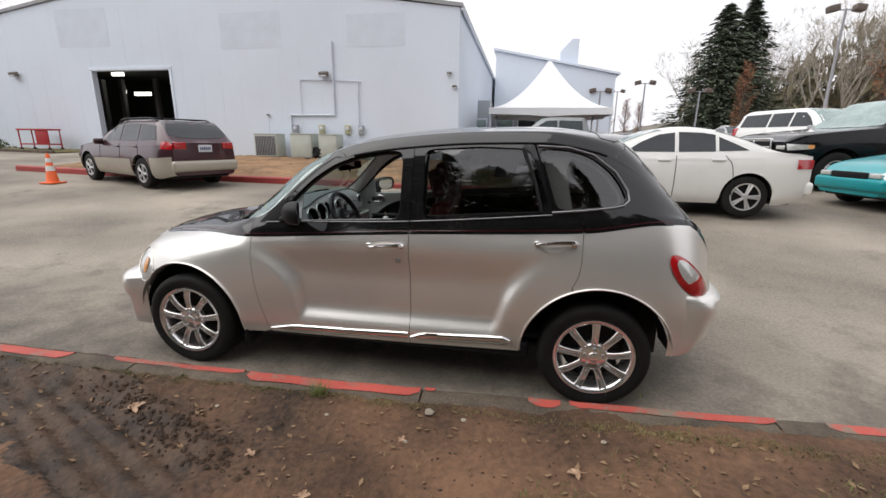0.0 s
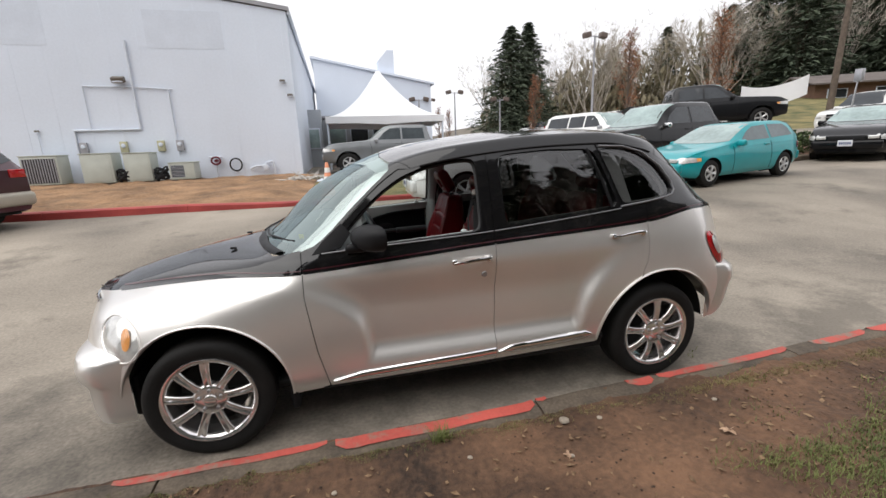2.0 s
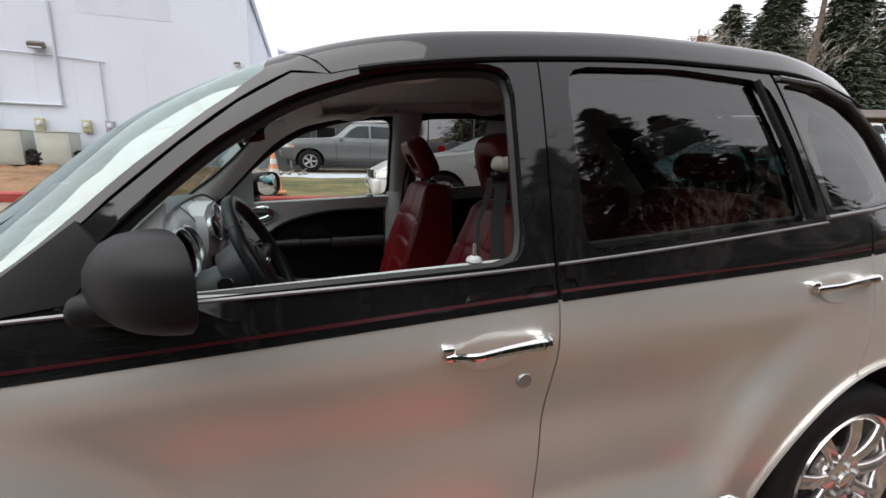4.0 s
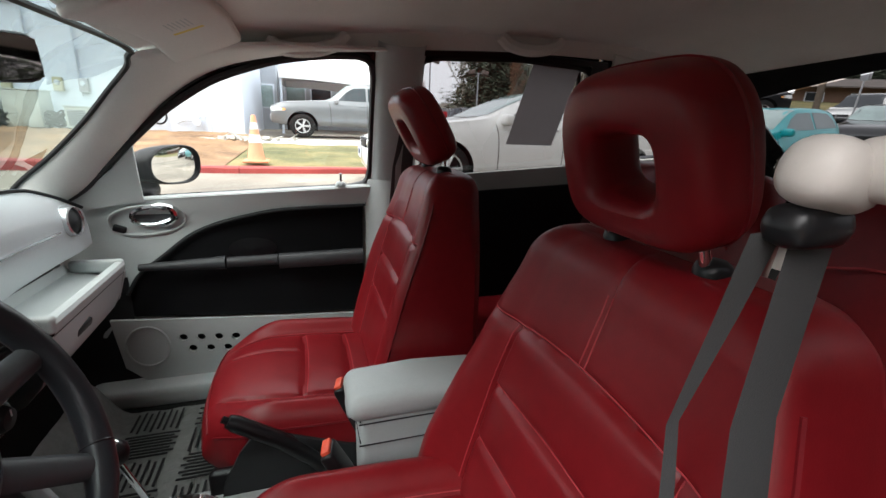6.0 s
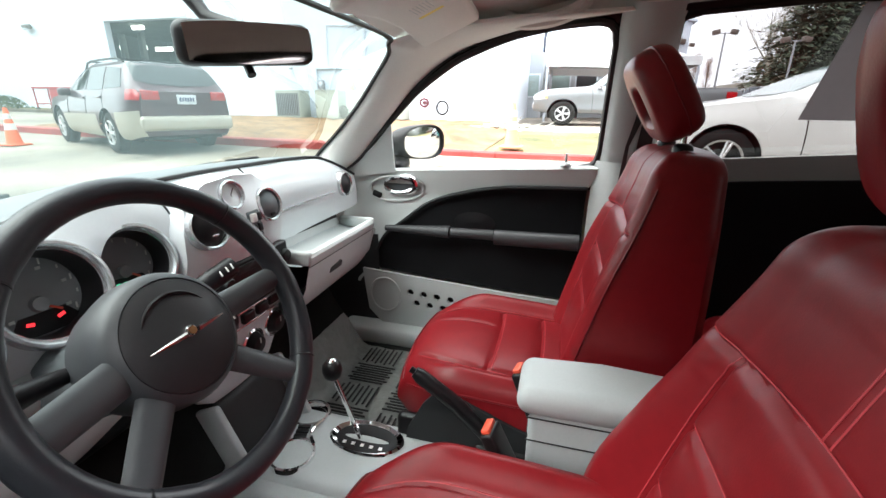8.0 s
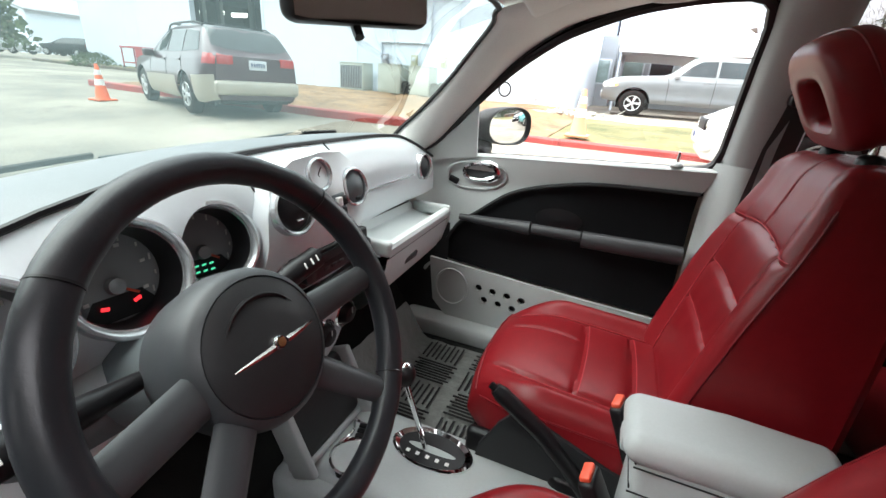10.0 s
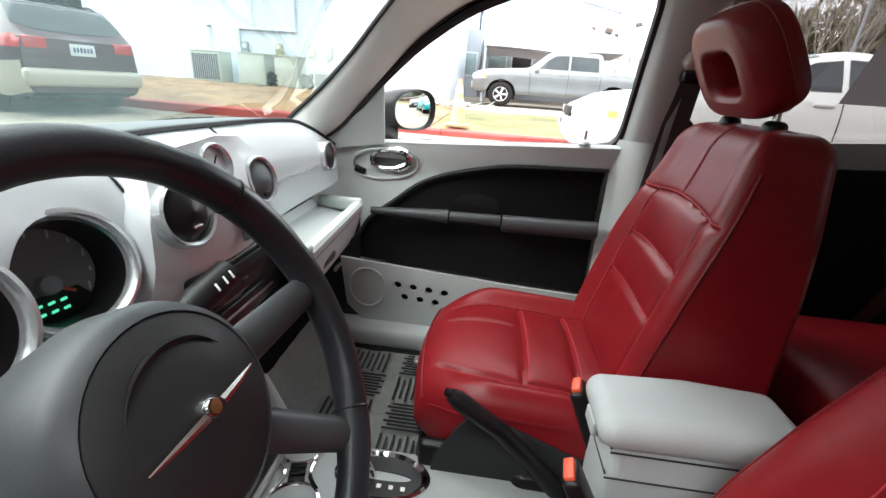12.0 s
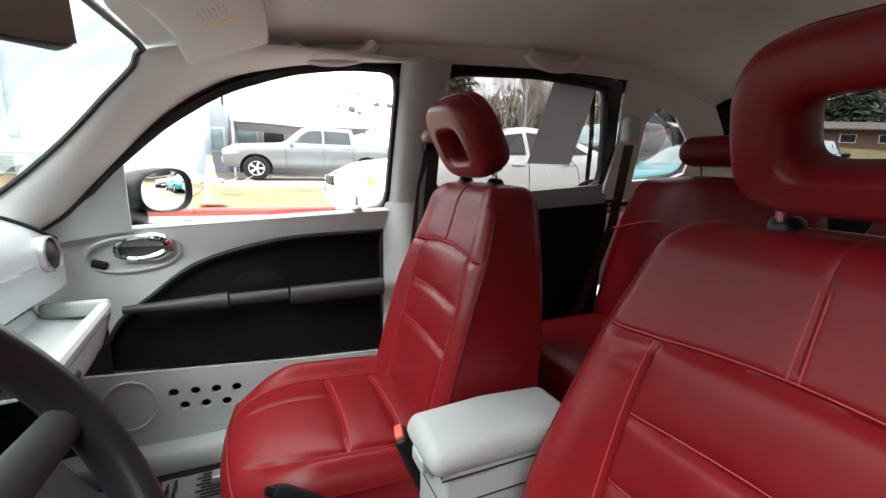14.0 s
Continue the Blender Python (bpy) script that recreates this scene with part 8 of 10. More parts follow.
# chrome waist that joins the two cups, with three small switches between
(xa, ya, ra), (xb, yb, rb) = CUPS
axis = (Vector((xb, yb, 0)) - Vector((xa, ya, 0))).normalized()
for sg in (-1, 1):
    q = Vector((-axis.y, axis.x, 0)) * sg
    bm = bmesh.new()
    pts = []
    for k in range(13):
        u = k / 12
        c = Vector((xa, ya, 0.506)).lerp(Vector((xb, yb, 0.506)), 0.2 + 0.6 * u)
        pts.append(c + q * (0.040 - 0.017 * math.sin(math.pi * u)))
    tube(bm, pts, 0.004, 6)
    part("cup_waist", bm, M["chrome"], tunnel, "chrome strip joining the cup holders")
for k in range(3):
    part("console_switch", box(Vector((xa, ya, 0.5055)).lerp(Vector((xb, yb, 0.5055)), 0.40 + 0.11 * k), (0.03, 0.011, 0.006), 0.002, Matrix.Rotation(radians(14), 3, "Z")), I["black"], tunnel)
bm = bmesh.new()
rbox(bm, (-0.565, 0.0, 0.585), (0.05, 0.20, 0.15), 0.02, Matrix.Rotation(radians(-24), 3, "Y"))
part("storage_bin", bm, I["charcoal"], tunnel)
for sg in (-1, 1):
    part("bin_frame", box((-0.545, sg * 0.10, 0.585), (0.06, 0.016, 0.17), 0.007, Matrix.Rotation(radians(-24), 3, "Y")), I["console"], tunnel)
part("bin_sill", box((-0.535, 0.0, 0.515), (0.04, 0.21, 0.02), 0.008), I["console"], tunnel)
# armrest box
part("armrest_box", box((0.165, 0.058, 0.60), (0.26, 0.118, 0.24), 0.018, bend=lambda p: (p.x - 0.01 * (p.z + 0.1), p.y, p.z), k=3), I["console"], tunnel, "light grey armrest bin")
part("armrest_lid", box((0.16, 0.058, 0.737), (0.30, 0.138, 0.058), 0.024, bend=lambda p: (p.x, p.y, p.z - 0.010 * (p.x / 0.15) ** 2 * (p.z > 0)), k=5), I["console"], tunnel, "light grey padded armrest lid")
bm = bmesh.new()
for z in (0.704, 0.655):
    tube(bm, [(0.03, -0.0018, z), (0.29, -0.0018, z)], 0.0016, 5)
    tube(bm, [(0.0335, 0.006, z), (0.0335, 0.11, z)], 0.0016, 5)
part("bin_joint", bm, I["charcoal"], tunnel)
part("lid_catch", box((0.018, 0.062, 0.705), (0.014, 0.05, 0.028), 0.006), I["console"], tunnel)
# hand brake
bm = bmesh.new()
tube(bm, [(0.0, 0.098, 0.50), (-0.06, 0.096, 0.565), (-0.12, 0.094, 0.625), (-0.20, 0.092, 0.682), (-0.213, 0.0917, 0.691)], [0.02, 0.0155, 0.0165, 0.0165, 0.012], 12)
brake = part("hand_brake", bm, I["black"], tunnel, "black hand brake lever")
bm = bmesh.new()
tube(bm, [(-0.213, 0.0917, 0.691), (-0.222, 0.0912, 0.697)], 0.007, 10)
part("release_button", bm, I["black"], brake)
valance = [(-0.245, 0.47), (-0.235, 0.53), (-0.2, 0.6), (-0.175, 0.626), (-0.13, 0.63), (-0.06, 0.605), (0.02, 0.575), (0.1, 0.56), (0.1, 0.47)]
part("seat_valance", flat(valance, [], lambda x, z, d: (x, 0.103 + d + 0.012 * smooth_step(0.6, 0.63, z), z), 0.009, 0.02), I["charcoal"], car, "dark grey side cover of the passenger seat")
part("brake_boot", box((0.0, 0.12, 0.49), (0.18, 0.06, 0.07), 0.025, k=3), I["black"], tunnel)
# belt buckles
for p, q in (((0.07, -0.052, 0.50), (-0.032, -0.036, 0.695)), ((0.075, 0.115, 0.55), (0.004, 0.132, 0.712))):
    p, q = Vector(p), Vector(q)
    d = (q - p).normalized()
    turn = d.to_track_quat("Z", "Y").to_matrix()
    bm = bmesh.new()
    rbox(bm, (p + q) / 2, (0.05, 0.026, (q - p).length), 0.008, turn)
    buckle = part("belt_buckle", bm, I["black"], car, "black belt buckle with orange button")
    part("release_button", box(q + d * 0.001, (0.036, 0.016, 0.012), 0.003, turn), I["orange_button"], buckle)

# belts on the centre pillars
def ribbon(pts, w, nrm):
    """Flat webbing through points; w is one width for each point."""
    bm = bmesh.new()
    nrm = Vector(nrm)
    pts = [Vector(p) for p in pts]

    def f(u, v):
        i = min(len(pts) - 2, int(u * (len(pts) - 1)))
        t = u * (len(pts) - 1) - i
        return pts[i].lerp(pts[i + 1], t) + nrm * (w[i] + (w[i + 1] - w[i]) * t) * (v - 0.5)
    quad_grid(bm, f, 6 * (len(pts) - 1), 2)
    return bm


for sd in (-1, 1):
    guide = Vector((0.19, -0.562, 1.25)) if sd < 0 else Vector((0.262, 0.635, 1.275))
    k = 0.75 if sd < 0 else 1.0
    bm = bmesh.new()
    rbox(bm, guide, (0.062 * k, 0.045 * k, 0.046 * k), 0.02 * k, Matrix.Rotation(radians(12), 3, "Y"), bend=lambda p: (p.x * (1 - 4 * p.z), p.y, p.z), k=4)
    g = part("belt_guide", bm, I["guide"], car, "warm grey belt guide")
    part("guide_mount", box((guide.x + 0.012, guide.y + sd * 0.045, guide.z + 0.004), (0.03, 0.09, 0.03), 0.012, k=3), I["guide"], g)
    part("guide_slot", box(guide + Vector((0.0, -sd * 0.004, -0.034 * k)), (0.056 * k, 0.034 * k, 0.03 * k), 0.01), I["black"], g)
    part("belt", ribbon([guide + Vector((-0.014, -sd * 0.012, -0.03)), guide + Vector((-0.026, -sd * 0.014, -0.08)), guide + Vector((-0.044, -sd * 0.016, -0.142)), (guide.x - 0.05, guide.y + sd * 0.02, 0.9), (guide.x - 0.05, sd * 0.63, 0.55)], (0.024, 0.018, 0.009, 0.02, 0.045), (1, 0, 0.06)), I["webbing"], car, "grey seat belt webbing")
    part("belt", ribbon([guide + Vector((0.008, -sd * 0.004, -0.03)), guide + Vector((0.0, -sd * 0.002, -0.14)), (guide.x, guide.y + sd * 0.02, 0.95), (guide.x + 0.01, sd * 0.645, 0.5)], (0.034, 0.036, 0.045, 0.045), (1, 0, 0)), I["webbing"], car, "grey seat belt webbing")
    rg = Vector((0.99, sd * 0.60, 1.33))
    part("belt_guide", box(rg, (0.06, 0.05, 0.09), 0.02, k=3), I["grey"], car, "light grey belt guide")
    part("belt", ribbon([rg + Vector((0, 0, -0.05)), (0.97, sd * 0.62, 1.0), (0.86, sd * 0.64, 0.66)], (0.047, 0.047, 0.047), (1, 0, 0.05)), I["webbing"], car, "grey seat belt webbing")

# interior mirror
bm = bmesh.new()
mt = Matrix.Translation((-0.437, -0.025, 1.320)) @ Matrix.Rotation(radians(-30), 4, "Z") @ Matrix.Rotation(radians(4), 4, "X")
rbox(bm, (0, 0, 0), (0.035, 0.21, 0.068), 0.017, bend=lambda p: (p.x, p.y, p.z * (1 - 0.2 * (abs(p.y) / 0.12) ** 3)), k=3)
bm.transform(mt)
mir = part("interior_mirror", bm, I["black"], car, "black interior mirror")
bm = bmesh.new()
quad_grid(bm, lambda u, v: mt @ Vector((0.0182, -0.095 + 0.19 * u, (-0.029 + 0.058 * v) * (1 - 0.2 * abs(2 * u - 1) ** 3))), 16, 4)
part("mirror_glass", bm, I["glass_mirror"], mir)
bm = bmesh.new()
tube(bm, [mt @ Vector((-0.01, 0, 0.02)), (-0.53, 0.0, 1.365), (-0.56, 0.0, 1.40)], [0.012, 0.011, 0.014], 10)
tube(bm, [mt @ Vector((0.0, -0.008, -0.03)), mt @ Vector((0.01, -0.008, -0.045))], 0.007, 8)
part("mirror_stem", bm, I["black"], mir)
# sun visors
for sd in (-1, 1):
    bm = bmesh.new()
    rbox(bm, (0, 0, 0), (0.165, 0.37, 0.024), 0.012, bend=lambda p: (p.x - 0.02 * (p.y / 0.18) ** 2, p.y, p.z - 0.012 * (p.y / 0.18) ** 2), k=3)
    vm = Matrix.Translation((-0.262, sd * 0.30, 1.436)) @ Matrix.Rotation(radians(-20), 4, "Y") @ Matrix.Rotation(radians(-6 * sd), 4, "X") @ Matrix.Rotation(radians(-8 * sd), 4, "Z")
    bm.transform(vm)
    visor = part("sun_visor", bm, I["beige"], car, "warm grey sun visor")
    if sd > 0:
        bm = bmesh.new()
        quad_grid(bm, lambda u, v: vm @ Vector((-0.03 + 0.06 * u, -0.03 + 0.075 * v, -0.0125)), 1, 1)
        lab = part("visor_label", bm, M["white_tape"], visor, "white visor label with yellow edge")
        bm = bmesh.new()
        quad_grid(bm, lambda u, v: vm @ Vector((-0.03 + 0.06 * u, 0.036 + 0.010 * v, -0.0135)), 1, 1)
        part("label_edge", bm, mat("yellow_label", (0.75, 0.6, 0.1), 0.6), lab)
        bm = bmesh.new()
        for k in range(6):
            rbox(bm, vm @ Vector((-0.022 + 0.008 * k, 0.0, -0.0132)), (0.002, 0.04, 0.0008), 0, vm.to_3x3())
        part("label_bars", bm, I["grey"], lab)
# printed sheet inside the rear passenger window
bm = bmesh.new()
quad_grid(bm, lambda u, v: (0.609 + 0.176 * u + 0.058 * v + 0.0 * u, 0.655 - 0.035 * v - 0.004 * math.sin(math.pi * u), 1.207 + 0.255 * v), 6, 6)
sheet = part("window_sheet", bm, I["paper"], car, "printed paper sheet taped to the rear window")

# ---- other vehicles, built over their own body lines ----
def body_lines(L, W, fo, wb, clear, belt, top, nose, tail):
    """Lines of a plain car: belt and top are tables along x from the front axle at 0."""
    x0, x1 = -fo, L - fo
    hw = W / 2

    def plan(x):
        a = 1 - (1 - nose) * max(0.0, 1 - (x - x0) / 0.75) ** 2.4
        c = 1 - (1 - tail) * max(0.0, 1 - (x1 - x) / 0.6) ** 2.4
        return hw * a * c

    def f(x):
        w, b2, t = plan(x), curve(belt, x), curve(top, x)
        h = max(0.02, t - b2)
        g = min(1.0, h / 0.45)
        low = clear + 0.06 * smooth_step(x0 + 0.5, x0, x) + 0.08 * smooth_step(x1 - 0.5, x1, x)
        body = b2 - low
        return [(w * 0.90, low), (w * 0.97, low + body * 0.16), (w, low + body * 0.5), (w * 0.985, low + body * 0.78), (w * 0.965, low + body * 0.9), (w * 0.94, b2), (w * (0.93 - 0.21 * g), b2 + h * 0.88), (w * (0.62 - 0.1 * g), b2 + h * 0.985), (0.0, b2 + h)]
    return f, x0, x1


def vehicle(name, label, m, paint, L, W, wb, fo, belt, top, windows, screen, back, clear=0.2, nose=0.72, tail=0.8, R=0.31, rim_r=0.2, arch_r=0.37, lower=None, group="", seams=(), handles=(), front_style="plain", trim=None, glass_mat=None, screen_mat=None, mirrors=True, step=0.085, lamps_z=0.62, tail_box=None, rails=False, bed=None, plate=True):
    knot_f, x0, x1 = body_lines(L, W, fo, wb, clear, belt, top, nose, tail)
    KNOTS.clear()
    KNOT_FN[0] = knot_f
    v = thing(name, m, label, "pickup truck" if bed else "car", group)
    gm, sm = glass_mat or M["dark_glass"], screen_mat or M["dark_glass"]
    # body with wheel arches, one skin over both sides
    def arch_s(cx):
        pts = [(x, z) for x, z in arch(cx, R + 0.01, arch_r, -14, 194, 20)]
        return [(x, s_at(x, max(z, section(x, 0)[1] + 0.002))) for x, z in pts]
    xs0, xs1 = x0 + 0.012, x1 - 0.012
    loop = [(xs0, 0.0), (-arch_r - 0.02, 0.0)] + arch_s(0.0)[::-1][1:-1] + [(arch_r + 0.02, 0.0), (wb - arch_r - 0.02, 0.0)] + arch_s(wb)[::-1][1:-1] + [(wb + arch_r + 0.02, 0.0), (xs1, 0.0), (xs1, 8.0), (xs0, 8.0)]
    bm = patch(loop, mode="s", both=True, step=step)
    for xe in (xs0, xs1):
        ring = [skin(xe, k * 0.5, -1) for k in range(17)] + [skin(xe, 8 - k * 0.5, 1) for k in range(1, 17)]
        bm.faces.new([bm.verts.new(p) for p in (ring if xe == xs0 else ring[::-1])])
    body = part("body", bm, paint, v)
    if lower:
        for sd in (-1, 1):
            part("lower_cladding", patch([(xs0 + 0.05, 0.05), (-arch_r - 0.03, 0.05), (-arch_r - 0.03, 2.1), (xs0 + 0.05, 2.1)], mode="s", side=sd, off=0.008, step=step), lower, body)
            part("lower_cladding", patch([(arch_r + 0.03, 0.05), (wb - arch_r - 0.03, 0.05), (wb - arch_r - 0.03, 2.1), (arch_r + 0.03, 2.1)], mode="s", side=sd, off=0.008, step=step), lower, body)
            part("lower_cladding", patch([(wb + arch_r + 0.03, 0.05), (xs1 - 0.03, 0.05), (xs1 - 0.03, 2.3), (wb + arch_r + 0.03, 2.3)], mode="s", side=sd, off=0.008, step=step), lower, body)
        part("rear_bumper", box((x1 - 0.02, 0, 0.52), (0.16, W * 0.86, 0.24), 0.07, k=3), lower, body)
        part("front_bumper", box((x0 + 0.03, 0, 0.47), (0.16, W * 0.8, 0.24), 0.07, k=3), lower, body)
    else:
        bp = trim or paint
        part("rear_bumper", box((x1 - 0.02, 0, clear + 0.27), (0.14, W * 0.86, 0.22), 0.06, k=3), bp, body)
        part("front_bumper", box((x0 + 0.03, 0, clear + 0.24), (0.14, W * 0.8, 0.22), 0.06, k=3), bp, body)
    for sd in (-1, 1):
        for wn_ in windows:
            part("window", patch(wn_, side=sd, off=0.006, step=0.12), gm, body)
        for xz in seams:
            bm = bmesh.new()
            tube(bm, [skin(xz[0] + (xz[1] - xz[0]) * (k / 8) ** 2, 0.6 + 4.4 * k / 8, sd, 0.0) for k in range(9)], 0.006, 5)
            part("door_gap", bm, M["dark"], body)
        for hx in handles:
            part("door_handle", box(skin(hx, 4.1, sd, 0.01), (0.2, 0.03, 0.035), 0.012), paint, body)
        if mirrors:
            cx = screen[0] + 0.38
            p = skin(cx, 5.15, sd, 0.09)
            mi = part("door_mirror", box(p, (0.13, 0.2, 0.14), 0.045, k=3), trim or paint, body)
        bm = bmesh.new()
        quad_grid(bm, lambda u, q: skin(xs0 + 0.02 + 0.40 * u, s_at(xs0 + 0.02 + 0.40 * u, lamps_z - 0.06 + 0.02 * u + (0.13 - 0.05 * u) * q), sd, 0.012), 8, 3)
        lamp = part("headlight", bm, M["lens_clear"], body)
        bm = bmesh.new()
        quad_grid(bm, lambda u, q: skin(xs0 + 0.34 + 0.10 * u, s_at(xs0 + 0.34 + 0.10 * u, lamps_z - 0.03 + 0.07 * q), sd, 0.016), 3, 2)
        part("side_lens", bm, M["lens_amber"], lamp)
        tz = tail_box or (lamps_z + 0.12, lamps_z + 0.3)
        bm = bmesh.new()
        quad_grid(bm, lambda u, q: skin(xs1 - 0.01 - 0.26 * u, s_at(xs1 - 0.01 - 0.26 * u, tz[0] + (tz[1] - tz[0]) * q), sd, 0.012), 6, 3)
        part("tail_light", bm, M["lens_red"], body)
        zc = (tz[0] + tz[1]) / 2
        yw = section(xs1, s_at(xs1, zc))[0]
        part("tail_light", box((x1 - 0.004, sd * (yw - 0.13), zc), (0.03, 0.26, (tz[1] - tz[0]) * 0.9), 0.012), M["lens_red"], body)
        part("headlight", box((x0 + 0.012, sd * (section(xs0, 3)[0] - 0.13), lamps_z), (0.04, 0.22, 0.085), 0.02), M["lens_clear"], body)
        for cx in (0.0, wb):
            bm = bmesh.new()
            quad_grid(bm, lambda u, q: (cx + (arch_r + 0.01) * math.cos(math.pi * u), sd * (W / 2 - 0.05 - 0.3 * q), R + (arch_r + 0.01) * math.sin(math.pi * u)), 16, 2)
            part("wheel_well", bm, M["dark"], body)
            part("well_wall", box((cx, sd * (W / 2 - 0.37), R + 0.14), (arch_r * 2, 0.04, 0.6), 0.01), M["dark"], body)
    # screens
    xa, xb = screen
    part("windscreen", patch([(xa + 0.02, 8), (xa + 0.06, 7.0), (xa + 0.16, 6.12), (xb - 0.02, 6.12), (xb - 0.06, 7.0), (xb - 0.08, 8)], mode="s", both=True, off=0.007, step=0.12), sm, body)
    xa, xb = back
    part("rear_window", patch([(xa + 0.06, 8), (xa + 0.04, 7.0), (xa + 0.0, 6.15), (xb - 0.10, 6.12), (xb - 0.04, 7.0), (xb - 0.02, 8)], mode="s", both=True, off=0.007, step=0.12), gm, body)
    # grille and plates
    gr = part("grille", box((x0 + 0.01, 0, lamps_z - 0.02), (0.05, W * 0.42, 0.14 if front_style == "plain" else 0.3), 0.03), M["black_trim"], body)
    if front_style == "truck":
        part("grille_bar", box((x0 - 0.012, 0, lamps_z), (0.04, W * 0.46, 0.05), 0.015), M["chrome"] if trim is M["chrome"] else M["steel"], gr)
        part("grille_bar", box((x0 - 0.012, 0, lamps_z), (0.04, 0.06, 0.3), 0.015), M["chrome"] if trim is M["chrome"] else M["steel"], gr)
    if trim is M["chrome"]:
        for dz in (-0.19, 0.19):
            part("grille_surround", box((x0 - 0.014, 0, lamps_z - 0.02 + dz), (0.05, W * 0.5, 0.05), 0.02), M["chrome"], gr)
        for dy in (-0.25, 0.25):
            part("grille_surround", box((x0 - 0.014, W * dy, lamps_z - 0.02), (0.05, 0.05, 0.38), 0.02), M["chrome"], gr)
    if plate:
        for xe, zz, sg in ((x1 + 0.005, (tail_box or (0.8, 0.9))[0] + 0.02, 1), (x0 - 0.055, clear + 0.28, -1)):
            pl = part("number_plate", box((xe, 0, zz), (0.014, 0.31, 0.155), 0.004), M["plate"], body, "pale number plate with bars")
            bm = bmesh.new()
            for k in range(6):
                rbox(bm, (xe + sg * 0.009, -0.105 + 0.042 * k, zz), (0.003, 0.026, 0.065), 0)
            part("plate_marks", bm, M["bar"], pl)
    if rails:
        for sd in (-1, 1):
            bm = bmesh.new()
            tube(bm, [skin(x, 6.25, sd, 0.05 if 0 < i < 8 else 0.0) for i, x in enumerate([rails[0] + (rails[1] - rails[0]) * k / 8 for k in range(9)])], 0.018, 6)
            part("roof_rail", bm, M["black_trim"], body)
        for x in (rails[0] + 0.35, rails[1] - 0.35):
            bm = bmesh.new()
            a, c = skin(x, 6.25, -1, 0.055), skin(x, 6.25, 1, 0.055)
            tube(bm, [a, c], 0.014, 6)
            part("cross_bar", bm, M["black_trim"], body)
    if bed:
        part("bed_floor", box(((bed[0] + bed[1]) / 2, 0, curve(belt, bed[0] + 0.3) + 0.022), (bed[1] - bed[0], W * 0.78, 0.02), 0.0), M["dark"], body)
    part("underside", box(((x0 + x1) / 2, 0, clear + 0.03), (L * 0.92, W * 0.72, 0.06), 0.02), M["dark"], body)
    # wheels
    for cx in (0.0, wb):
        for sd in (-1, 1):
            base = new("wheel")
            base.parent = v
            base.matrix_basis = pose(cx, sd * (W / 2 - 0.125), R) @ Matrix.Rotation(radians(90 * (1 if sd < 0 else -1)), 4, "X")
            if "tyre" not in WHEELS or WHEELS["key"] != (R, rim_r):
                bm = bmesh.new()
                lathe(bm, [(rim_r, -0.1), (R - 0.03, -0.1), (R, -0.08), (R, 0.08), (R - 0.03, 0.1), (rim_r + 0.02, 0.105), (rim_r, 0.095)], 32)
                WHEELS["tyre"] = mesh_from(bm, "tyre", M["rubber"])
                bm = bmesh.new()
                lathe(bm, [(rim_r + 0.004, 0.1), (rim_r - 0.012, 0.09), (rim_r - 0.02, 0.03), (0.0001, 0.03)], 28)
                WHEELS["barrel"] = mesh_from(bm, "barrel", M["dark"])
                bm = bmesh.new()
                lathe(bm, [(rim_r + 0.006, 0.098), (rim_r + 0.002, 0.106), (rim_r - 0.016, 0.1), (rim_r - 0.018, 0.085)], 28)
                for k in range(5):
                    for e in (-0.14, 0.14):
                        a = 2 * math.pi * k / 5 + e
                        a2 = 2 * math.pi * k / 5 + e * 0.8
                        tube(bm, [(0.03 * math.cos(a), 0.03 * math.sin(a), 0.095), ((rim_r - 0.01) * math.cos(a2), (rim_r - 0.01) * math.sin(a2), 0.095)], [0.02, 0.017], 6)
                lathe(bm, [(0.0001, 0.108), (0.045, 0.105), (0.055, 0.09)], 16)
                WHEELS["rim"] = mesh_from(bm, "rim", M["wheel_silver"])
                WHEELS["key"] = (R, rim_r)
            for nm in ("tyre", "barrel", "rim"):
                ob = new(nm, WHEELS[nm])
                ob.parent = base
    return v


WHEELS = {"key": None}


def stand(x, y, yaw, wb):
    """Pose of a car whose middle between the axles stands at (x, y), its front pointing along yaw, tilted with the ground."""
    c, s = math.cos(radians(yaw)), math.sin(radians(yaw))
    zf, zr = ground_z(x + c * wb / 2, y + s * wb / 2), ground_z(x - c * wb / 2, y - s * wb / 2)
    pitch = math.degrees(math.atan2(zf - zr, wb))
    return Matrix.Translation((x, y, (zf + zr) / 2)) @ Matrix.Rotation(radians(yaw + 180), 4, "Z") @ Matrix.Rotation(radians(pitch), 4, "Y") @ Matrix.Translation((-wb / 2, 0, 0.0))


